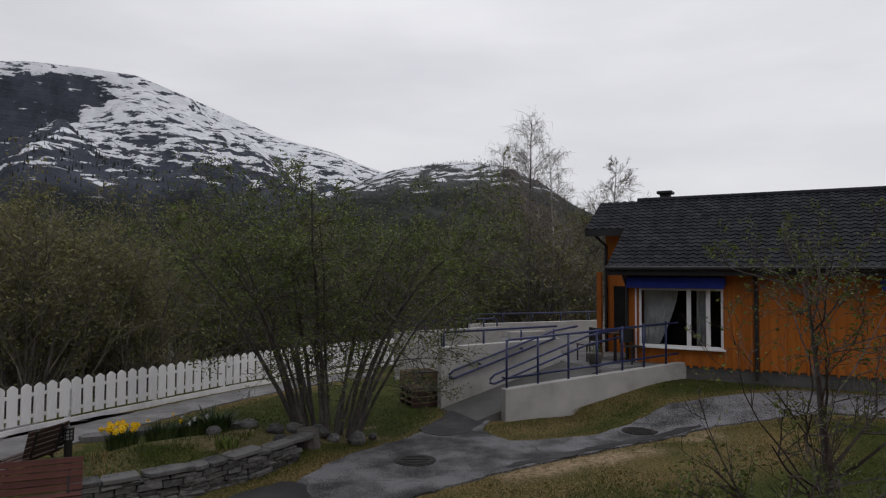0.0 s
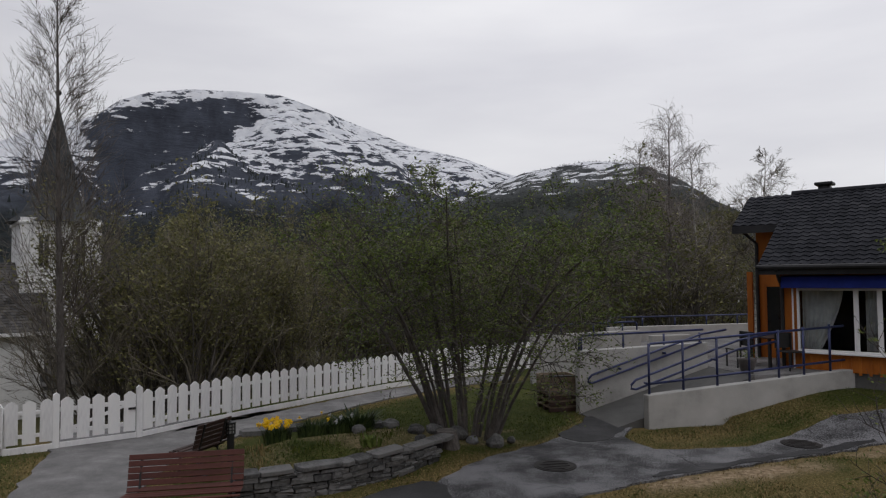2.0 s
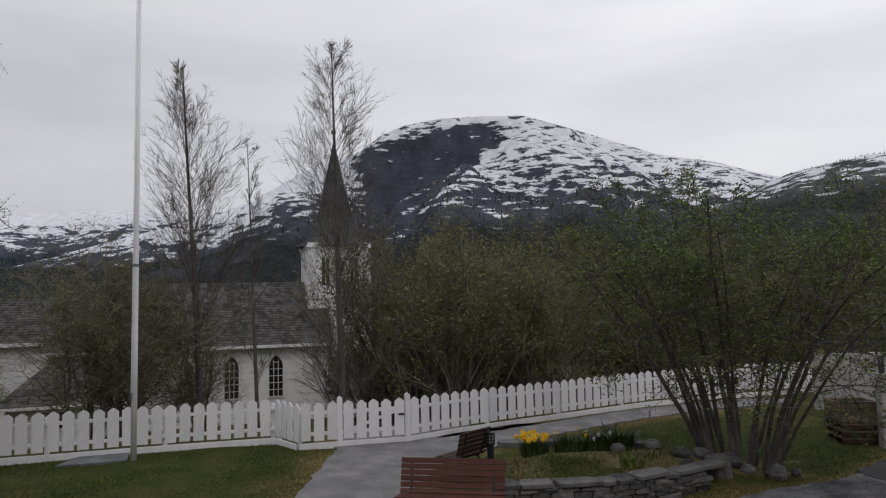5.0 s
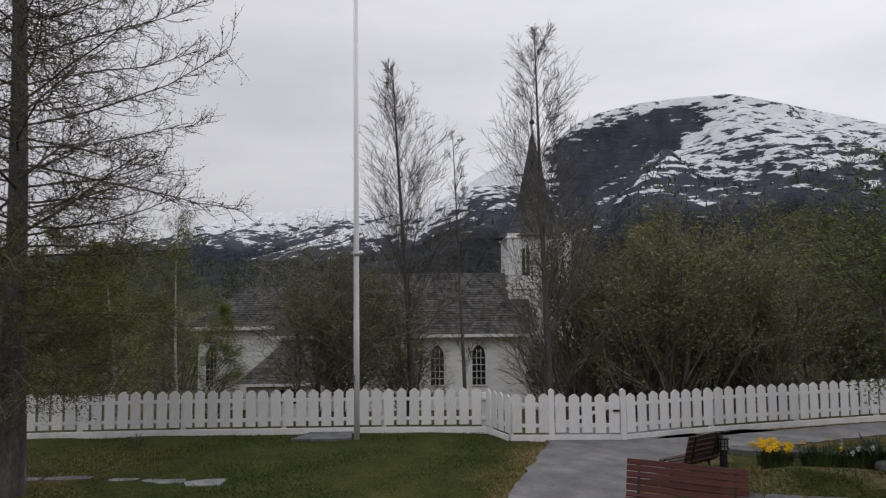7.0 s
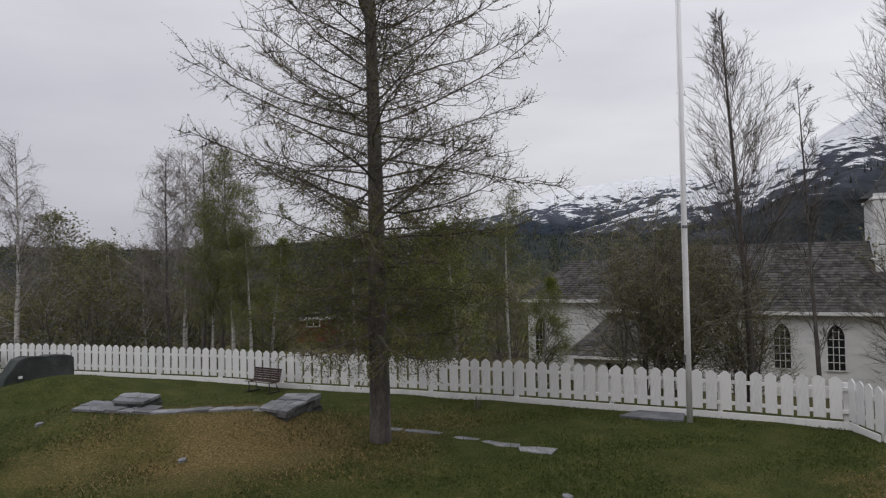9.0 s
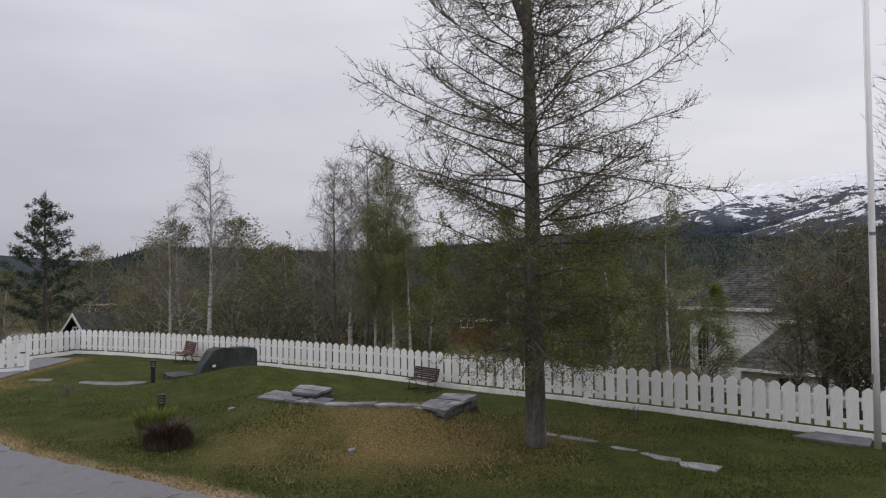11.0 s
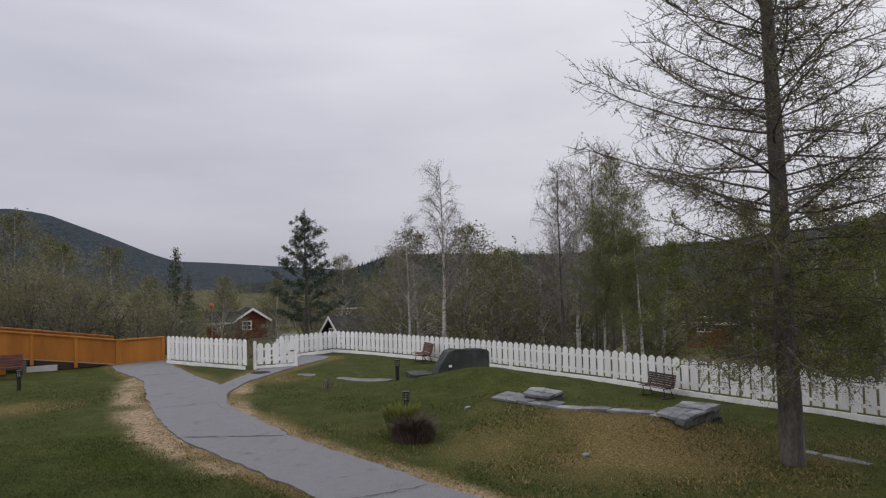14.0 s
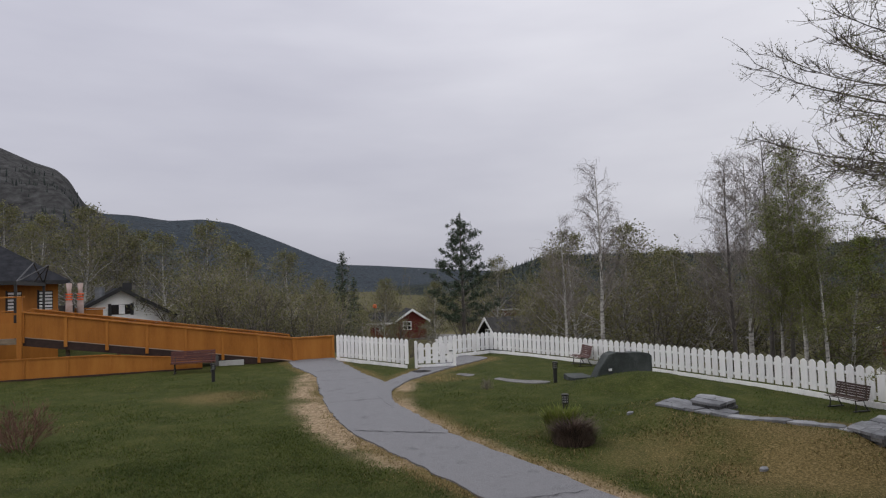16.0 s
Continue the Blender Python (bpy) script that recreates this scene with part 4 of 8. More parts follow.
# the leafing shrub tree in the flower bed
def leafing_shrub_tree(seed, stems, h):
    """Upright grey stems from one root that arch outwards into a broad leafy dome."""
    p = Plant(seed)
    r = p.r
    o = opt(levels=2, kids=(0, 6, 6), bend=0.24, up=0.03, angle=0.85, ratio=0.58, leaf=2, leafspread=0.05, leafsize=0.032, min=0.006, first=0.3, thin=0.02)
    for i in range(stems):
        a = 2 * math.pi * i / stems + r.uniform(-0.25, 0.25)
        s = r.uniform(0.25, 1.0)
        q = Vector((math.cos(a) * 0.8 * s, math.sin(a) * 0.5 * s, -0.1))
        ln = h * r.uniform(0.72, 1.0)
        d = Vector((math.cos(a) * 0.34 * s, math.sin(a) * 0.34 * s, 1))
        out = Vector((math.cos(a), math.sin(a), 0)) * 0.095 * s
        pts = [q]
        for k in range(9):
            d = (d + out + Vector((r.uniform(-0.1, 0.1), r.uniform(-0.1, 0.1), r.uniform(-0.06, 0.04)))).normalized()
            pts.append(pts[-1] + d * (ln / 9))
        r0 = r.uniform(0.032, 0.058)
        p.stem(pts, r0, 0.012, 7, p.wood)
        for j in range(15):
            f = (0.28 if i % 5 == 2 else 0.42) + (0.72 if i % 5 == 2 else 0.58) * (j + r.random()) / 15
            k = min(int(f * 9), 8)
            c = pts[k].lerp(pts[k + 1], f * 9 - k)
            b = r.uniform(0, 2 * math.pi)
            side = Vector((math.cos(b), math.sin(b), r.uniform(-0.35, 0.55) if f < 0.5 else r.uniform(0.0, 0.9)))
            p.branch(c, side + out * 6, h * r.uniform(0.16, 0.3) * (1.2 - 0.5 * f), max(r0 * 0.42 * (1.1 - f), 0.007), 2, o)
    return p


leafing_shrub_tree(11, 18, 5.5).finish("shrub_tree", ground_pose(-2.25, 13.2), "many-stemmed rowan-like shrub tree with fresh green leaves", "tree", "", M_BARK, M_BARK, M_LEAF)

# the young apple tree close to the camera
p = tall_tree(27, 3.35, 0.07, opt(levels=3, kids=(0, 3, 5, 5), bend=0.26, up=0.05, angle=0.8, ratio=0.55, leaf=1, leafspread=0.014, leafsize=0.02, min=0.003, thin=0.03, round=True, first=0.15), 0.2, 18, 0.5, 0.7, 0.35, 0.02)
p.finish("apple_tree", ground_pose(3.4, 5.9), "young fruit tree with small leaves breaking from its buds", "tree", "", M_BARK, M_BARK, M_LEAF)
# a low leafy shrub beside it
p = shrub(28, 1.5, 26, 0.012, opt(levels=2, kids=(0, 5, 5), bend=0.2, up=0.05, angle=0.5, ratio=0.5, leaf=2, leafspread=0.03, leafsize=0.028, min=0.003, round=True), 0.7, 0.4)
p.finish("low_shrub", ground_pose(2.7, 5.6), "low green-leaved shrub under the fruit tree", "shrub", "", M_BARK, M_BARK, M_LEAF)


def larch(seed, h, r0):
    """A forked trunk, near-level limbs with upturned tips, short side twigs set with needle tufts, and old cones."""
    p = Plant(seed)
    r = p.r
    pts = p.line(Vector((0, 0, -0.15)), Vector((-0.01, 0.016, 1)), h, 0.02, 0.01, 14)
    p.stem(pts, r0, 0.03, 12, p.wood)
    fork = p.line(pts[8], Vector((-0.05, -0.35, 1)), h * 0.36, 0.03, 0.06, 6)
    p.stem(fork, r0 * 0.4, 0.02, 8, p.wood)
    n_limb = 150
    for i in range(n_limb):
        f = 0.125 + 0.855 * ((i + r.random()) / n_limb) ** 1.25
        z = f * h
        k = f * 14
        j = min(int(k), 13)
        q = pts[j].lerp(pts[j + 1], k - j)
        if f > 0.62 and i % 3 == 0:
            k = (f - 0.57) / 0.43 * 6
            j = min(int(k), 5)
            q = fork[j].lerp(fork[j + 1], k - j)
        a = i * 2.4 + r.uniform(-0.5, 0.5)
        reach = np.interp(z, [1.6, 2.6, 4.0, 6.0, 7.3, 8.8, 11.5, h], [1.8, 2.6, 3.5, 3.95, 3.1, 2.2, 1.0, 0.2])
        ln = float(reach) * r.uniform(0.55, 1.0)
        low = z < 4.1
        if z < 2.5 and i % 2:
            continue
        rise = r.uniform(-0.12, 0.14) if low else r.uniform(-0.12, 0.28) if z < 6.2 else r.uniform(-0.05, 0.38)
        line = p.line(q, Vector((math.cos(a), math.sin(a), rise)), ln, 0.13, 0.0 if low else 0.028, 9)
        p.stem(line, max(0.036 * (1.1 - f), 0.012), 0.006, 4, p.twig)
        n = int((9.5 if low else 9) * ln) + 3
        for t in range(n):
            g = 0.14 + 0.86 * (t + r.random()) / n
            kk = g * 9
            jj = min(int(kk), 8)
            s = line[jj].lerp(line[jj + 1], kk - jj)
            dd = (line[jj + 1] - line[jj]).normalized()
            side = dd.cross(Vector((0, 0, 1))).normalized() * (1 if t % 2 else -1)
            v = dd * r.uniform(0.3, 1.0) + side * r.uniform(0.3, 0.9) + Vector((0, 0, r.uniform(-0.75, 0.45)))
            sub = p.line(s, v, r.uniform(0.35, 1.05) * (1.15 - 0.6 * g), 0.22, 0.06, 4)
            p.stem(sub, 0.0075, 0.004, 3, p.twig)
            if r.random() < (0.45 if z < 5.5 else 0.2):
                c = sub[r.choice((1, 2, 3))]
                p.stem([c, c + Vector((0, 0, 0.02)), c + Vector((0, 0, 0.045))], 0.019, 0.008, 5, p.wood)
            for m in range(4 if low else 5):
                e = r.uniform(0.15, 1.0) * 4
                je = min(int(e), 3)
                b = sub[je].lerp(sub[je + 1], e - je)
                hang = r.uniform(-1.0, 0.5) if g < 0.6 else r.uniform(-0.5, 1.0)
                tw = p.line(b, (sub[je + 1] - sub[je]).normalized() * 0.6 + Vector((r.uniform(-0.7, 0.7), r.uniform(-0.7, 0.7), hang)), r.uniform(0.14, 0.42), 0.22, 0.05, 3)
                p.ribbon(tw, 0.0055, p.twig)
                for w in tw[1:]:
                    p.leaves(w, 7 if low else 2, 0.03 if low else 0.018, 0.018 if low else 0.016, 0.8, True)
    return p


larch(31, 14.0, 0.205).finish("larch", ground_pose(-13.3, 2.2), "tall larch with new pale green needles and old cones", "tree", "", M_BARK, M_LARCHWOOD, M_LARCH)

# tall narrow bare trees outside the fence
T_TALL = opt(levels=2, kids=(0, 6, 9), bend=0.10, up=0.05, angle=0.55, ratio=0.5, min=0.005, thin=0.03, leaf=0)
for az, d, top, seed, w in ((40.8, 20.5, 11.0, 41, 0.17), (52.0, 21.5, 10.3, 42, 0.17), (47.7, 21.0, 8.3, 43, 0.05)):
    x, y = polar(az, d)
    z = land1(x, y)
    slim = w < 0.1
    t = tall_tree(seed, top - z, 0.065 if slim else 0.115, T_TALL, 0.14, 34 if slim else 84, 0.17 if slim else 0.29, 1.55, 0.75, 0.01, (-0.028, -0.024), 0.2)
    t.finish("bare_tree", ground_pose(x, y), "tall narrow leafless tree with grey upright twigs", "tree", "bare trees by the church", M_BARK, M_LARCHWOOD, M_LEAF)

# prototypes for the woods behind the fence
def proto(p, name, label, group, bark, twig, leaf):
    return p.finish(name, pose(0, 0, -60), label, "tree", group, bark, twig, leaf)


BIRCH_OPT = opt(levels=2, kids=(0, 8, 8), bend=0.2, up=-0.01, angle=0.7, ratio=0.55, min=0.006, thin=0.05, leaf=2, leafspread=0.14, leafsize=0.042, tri=True)
WILD_OPT = opt(levels=3, kids=(0, 6, 5, 5), bend=0.2, up=0.05, angle=0.55, ratio=0.55, min=0.006, leaf=2, leafspread=0.14, leafsize=0.05, first=0.08, thin=0.03, tri=True)
protos = [
    (shrub(51, 5.2, 18, 0.05, WILD_OPT, 0.6, 1.0), "wild_tree", "dense many-stemmed wild tree with olive spring buds", "woods behind the fence", M_BARK, M_TWIG, M_LEAFOLIVE),
    (shrub(52, 5.0, 20, 0.045, opt(**{**WILD_OPT, "leaf": 0, "kids": (0, 7, 5, 5)}), 0.65, 1.1), "wild_tree", "dense leafless thicket of brown twigs", "woods behind the fence", M_BARK, M_TWIG, M_LEAFOLIVE),
    (tall_tree(53, 9.0, 0.11, BIRCH_OPT, 0.18, 46, 0.26, 0.9, 0.7, 0.05), "birch", "slender birch with thin olive spring foliage", "woods behind the fence", M_BIRCH, M_TWIG, M_LEAFOLIVE),
    (tall_tree(54, 8.0, 0.12, opt(**{**BIRCH_OPT, "leaf": 3}), 0.12, 46, 0.28, 0.8, 0.7, 0.05), "birch", "birch in fresh yellow-green leaf", "woods behind the fence", M_BIRCH, M_TWIG, M_LEAFYELLOW),
    (tall_tree(55, 8.5, 0.12, opt(**{**BIRCH_OPT, "leaf": 0, "kids": (0, 10, 9)}), 0.16, 46, 0.27, 1.2, 0.7, 0.05), "bare_tree", "leafless grey-brown deciduous tree", "woods behind the fence", M_BARK, M_GREYTWIG, M_LEAFOLIVE),
    (tall_tree(57, 9.2, 0.10, opt(**{**BIRCH_OPT, "leaf": 0, "kids": (0, 10, 9), "up": -0.035, "thin": 0.045}), 0.22, 56, 0.31, 1.0, 0.7, 0.05), "birch", "leafless white-stemmed birch with fine twigs", "woods behind the fence", M_BIRCH, M_TWIG, M_LEAFOLIVE),
]
protos += [
    (shrub(58, 5.4, 14, 0.05, opt(levels=3, kids=(0, 4, 4, 5), bend=0.2, up=0.05, angle=0.6, ratio=0.55, min=0.011, leaf=2, leafspread=0.2, leafsize=0.07, first=0.1, tri=True), 0.6, 1.0), "wild_tree", "dense wild tree in olive spring leaf", "woods behind the fence", M_BARK, M_GREYTWIG, M_LEAFOLIVE),
    (tall_tree(59, 8.6, 0.12, opt(levels=2, kids=(0, 6, 5), bend=0.2, up=0.0, angle=0.7, ratio=0.6, min=0.011, leaf=2, leafspread=0.2, leafsize=0.07, tri=True), 0.1, 40, 0.30, 0.9, 0.55, 0.05), "birch", "birch in thin olive spring leaf", "woods behind the fence", M_BIRCH, M_GREYTWIG, M_LEAFOLIVE),
]


def weeping_birch(seed, h, r0, limbs, reach, leaf, lean=(0, 0)):
    """White trunk, rising limbs that arch over, and fine hanging twigs."""
    p = Plant(seed)
    r = p.r
    pts = p.line(Vector((0, 0, -0.2)), Vector((lean[0], lean[1], 1)), h, 0.035, 0.03, 14)
    p.stem(pts, r0, 0.012, 8, p.wood)
    for i in range(limbs):
        f = 0.24 + 0.74 * (i + r.random()) / limbs
        k = min(f, 0.99) * 14
        j = min(int(k), 13)
        q = pts[j].lerp(pts[j + 1], k - j)
        a = r.uniform(0, 2 * math.pi)
        u = (f - 0.24) / 0.76
        ln = reach * (0.14 + (1 - u) ** 1.1) * r.uniform(0.5, 1.1)
        if i % 9 == 4:
            ln *= 1.35
        line = p.line(q, Vector((math.cos(a), math.sin(a), r.uniform(0.7, 1.5))), ln, 0.12, -0.03, 6)
        p.stem(line, max(r0 * 0.34 * (1.1 - f), 0.012), 0.007, 4, p.wood if ln > 1.4 * reach else p.twig)
        for t in range(int(9 * ln) + 2):
            g = r.uniform(0.2, 1.0) * 6
            jj = min(int(g), 5)
            s = line[jj].lerp(line[jj + 1], g - jj)
            b = r.uniform(0, 2 * math.pi)
            sub = p.line(s, (line[jj + 1] - line[jj]).normalized() + Vector((math.cos(b), math.sin(b), r.uniform(-0.3, 0.6))) * 0.8, r.uniform(0.35, 0.9), 0.18, -0.12, 4)
            p.ribbon(sub, 0.009, p.twig)
            for m in range(4):
                c = sub[r.randint(1, 4)]
                tw = p.line(c, Vector((r.uniform(-0.6, 0.6), r.uniform(-0.6, 0.6), r.uniform(-0.8, 0.2))), r.uniform(0.2, 0.6), 0.2, -0.2, 3)
                p.ribbon(tw, 0.006, p.twig)
                if leaf:
                    for w in tw[1:]:
                        p.leaves(w, leaf, 0.05, 0.034, 0.8, True)
    return p


protos += [
    (shrub(63, 5.4, 13, 0.05, opt(levels=3, kids=(0, 6, 6, 9), bend=0.26, up=0.01, angle=0.85, ratio=0.5, min=0.005, leaf=2, leafspread=0.08, leafsize=0.028, first=0.12, thin=0.03, tri=True), 0.34, 0.6), "wild_tree", "dense dark-twigged bush with first small leaves", "woods behind the fence", M_BARK, M_TWIG, M_LEAFOLIVE),
    (weeping_birch(64, 11.0, 0.13, 44, 3.5, 0), "birch", "tall white-stemmed birch with fine hanging bare twigs", "woods behind the fence", M_BIRCH, M_GREYTWIG, M_LEAFOLIVE),
    (weeping_birch(65, 10.5, 0.10, 52, 3.0, 2), "birch", "tall white-stemmed birch with hanging twigs in yellow-green leaf", "woods behind the fence", M_BIRCH, M_TWIG, M_LEAFYELLOW),
    (weeping_birch(66, 11.0, 0.11, 60, 3.6, 0), "birch", "tall grey-stemmed birch with dense hanging bare twigs", "woods behind the fence", M_BARK, M_GREYTWIG, M_LEAFOLIVE),
]
PROTOS = [proto(*a) for a in protos]


def plant(k, az, d, size, turn=None):
    x, y = polar(az, d)
    if d >= 34 and k not in (5, 8, 9, 10, 11):
        k = 6 if k < 2 else 7
    return copy_thing(PROTOS[k], ground_pose(x, y, (az * 37 + d * 11) % 360 if turn is None else turn, size))


for k, az, d, size in (
        (0, 35.0, 24, 1.25), (0, 31.5, 22.5, 1.15), (1, 37.5, 25, 1.05), (0, 27.5, 26, 1.2), (8, 59.8, 20.5, 0.98), (8, 57.4, 21.5, 0.9), (8, 52.6, 23.0, 0.7),
        (1, 24.0, 30, 1.2), (0, 20.5, 28, 1.2), (0, 16.5, 31, 1.3), (1, 12.5, 33, 1.3), (0, 8.0, 36, 1.4), (1, 4.0, 35, 1.3), (4, 0.5, 40, 1.0), (1, -2.5, 36, 1.35), (11, -7.2, 32, 1.0), (11, -5.0, 33, 0.92), (9, -9.4, 36, 1.0), (5, -13.4, 33, 0.98), (4, -6.0, 38, 1.05), (1, -7.5, 34, 1.3), (4, -9.0, 41, 1.1), (1, -10.5, 38, 1.3), (4, -12.0, 46, 1.2), (0, -12.6, 36, 1.0),
        (10, 70.3, 28, 0.82), (3, 67.6, 31, 0.7), (3, 74.5, 27, 0.85), (4, 71.0, 33, 0.85), (3, 77.0, 29, 0.85), (3, 81.0, 31, 0.8), (2, 82.8, 30, 0.9), (10, 92.6, 29, 0.88), (11, 93.6, 33, 1.0), (11, 95.0, 34, 1.06), (9, 96.3, 36, 1.08), (11, 97.4, 37, 1.05), (10, 91.2, 28, 0.72), (3, 89.8, 31, 0.8), (10, 94.2, 30, 0.7), (4, 99.0, 40, 0.85), (2, 101.5, 42, 0.9), (1, 103.5, 38, 1.0), (4, 105.0, 44, 0.9), (4, 109.5, 42, 1.0), (2, 111.5, 46, 0.95), (4, 111.0, 72, 1.0),
        (9, 107.4, 34, 0.9), (7, 105.9, 40, 1.0), (9, 110.4, 37, 0.72), (4, 103.0, 54, 1.0), (1, 98.0, 46, 1.2), (1, 111.0, 60, 1.2), (4, 116.5, 66, 1.0), (4, 121.5, 60, 0.75), (1, 124.5, 56, 0.7), (2, 127.4, 50, 0.5), (2, 131.4, 58, 0.8), (0, 132.0, 44, 0.85), (0, 134.5, 46, 0.9), (2, 137.0, 58, 1.05), (0, 138.5, 48, 0.95), (2, 140.5, 54, 1.1), (0, 141.2, 50, 1.0), (2, 145.0, 66, 1.2), (2, 147.0, 66, 1.2), (4, 149.0, 58, 1.15), (2, 151.5, 60, 1.1), (2, 153.5, 62, 1.2), (4, 156.5, 60, 1.2),
        (0, 129.5, 40, 0.55), (0, 136.0, 40, 0.75), (0, 139.0, 42, 0.8), (2, 133.5, 62, 1.1), (2, 138.5, 64, 1.2), (2, 143.0, 62, 1.15), (2, 148.5, 66, 1.15), (4, 152.0, 70, 1.15), (4, 126.0, 70, 0.8), (1, 119.0, 74, 1.1), (1, 114.5, 70, 1.2), (1, 106.0, 58, 1.2), (1, 101.0, 58, 1.2), (0, 95.0, 46, 1.1), (1, 91.0, 44, 1.1), (1, 80.0, 44, 1.1), (3, 75.0, 36, 1.0), (4, 78.5, 38, 1.1), (1, 70.0, 48, 1.1), (1, 112.5, 48, 0.9), (1, 109.0, 50, 0.9), (1, 118.0, 90, 1.0), (1, 122.0, 95, 1.0), (1, 126.0, 100, 1.2), (1, 130.0, 95, 1.2),
        (1, 29.5, 33, 1.3), (0, 33.5, 34, 1.3), (0, 25.0, 24, 0.8), (1, 38.5, 32, 1.1), (0, 14.0, 26.5, 0.9), (1, 9.0, 28, 0.8), (0, 2.0, 30, 0.9), (1, 50.0, 52, 1.1), (1, 56.0, 50, 1.1), (1, 60.0, 48, 1.0),
        (1, 64.5, 44, 1.2), (1, 41.0, 50, 1.4), (4, 33.0, 46, 1.2), (1, 28.0, 48, 1.5), (4, 22.0, 52, 1.3), (1, 17.0, 50, 1.5), (4, 11.0, 56, 1.3), (1, 5.0, 54, 1.5), (1, 0.0, 58, 1.5), (1, -5.0, 60, 1.6), (1, -10.0, 60, 1.6)):
    plant(k, az, d, size)
for t in PROTOS:
    for o in (*t.children_recursive, t):
        bpy.data.objects.remove(o)


# ---- the church ----
def gothic(w, h, z0, k=5):
    """Outline of a pointed-arch opening."""
    r = w * 0.95
    pts = [(-w / 2, z0), (w / 2, z0)]
    rise = math.sqrt(r * r - (r - w / 2) ** 2)
    zs = z0 + h - rise
    a1 = math.acos((r - w / 2) / r)
    right = [(w / 2 - r + r * math.cos(a), zs + r * math.sin(a)) for a in [a1 * i / k for i in range(k + 1)]]
    left = [(-x, z) for x, z in right[:-1]][::-1]
    return pts + right + left


def gothic_window(parent, m, w, h):
    win = part("window", prism(bmesh.new(), gothic(w, h, 0), -0.005, 0.03), M_DARKGLASS, parent, "pointed window with dark panes", m=m)
    outer, inner = gothic(w + 0.14, h + 0.1, -0.05), gothic(w, h, 0)
    bm = bmesh.new()
    a = [[bm.verts.new((x, y, z)) for x, z in o] for o, y in ((outer, -0.05), (inner, -0.05), (inner, 0.02), (outer, 0.02))]
    n = len(outer)
    for q, r in zip(a, a[1:] + a[:1]):
        for i in range(n):
            bm.faces.new([q[i], q[(i + 1) % n], r[(i + 1) % n], r[i]])
    bmesh.ops.recalc_face_normals(bm, faces=bm.faces[:])
    part("frame", bm, M_WHITEWALL, win)
    for x in (-w / 6, w / 6):
        part("mullion", boxed(x - 0.014, -0.03, 0.0, x + 0.014, -0.008, h - 0.24), M_WHITEWALL, win)
    k = max(3, int(h / 0.3))
    for i in range(1, k):
        z = h * i / k
        half = w / 2 if z < h * 0.62 else w / 2 * max(0.15, 1 - (z / h - 0.62) / 0.42)
        part("glazing_bar", boxed(-half, -0.032, z - 0.012, half, -0.01, z + 0.012), M_WHITEWALL, win)


def roof_slates(parent, a, b, c, d, rows, cols, mat, t=0.02, name="slate_covering"):
    """Slates laid in overlapping courses on the slope a-b (eave) to d-c (ridge)."""
    a, b, c, d = (Vector(v) for v in (a, b, c, d))
    nrm = (b - a).cross(d - a).normalized()
    vs, fs = [], []
    for i in range(rows):
        v0, v1 = i / rows, min((i + 1.25) / rows, 1)
        off = 0.5 * (i % 2)
        for j in range(-1, cols):
            u0, u1 = max((j + off) / cols, 0), min((j + off + 0.97) / cols, 1)
            if u1 <= u0:
                continue
            k = len(vs)
            for u, v, e in ((u0, v0, t * 1.6), (u1, v0, t * 1.6), (u1, v1, t * 0.3), (u0, v1, t * 0.3), (u0, v0, 0.0), (u1, v0, 0.0)):
                q = a.lerp(b, u).lerp(d.lerp(c, u), v) + nrm * e
                vs.append(q[:])
            fs += [(k, k + 1, k + 2, k + 3), (k + 4, k + 5, k + 1, k)]
    ob = new(name, mesh_of(name, vs, fs, mat))
    ob.parent = parent
    return tagged(ob, kind="stuff")


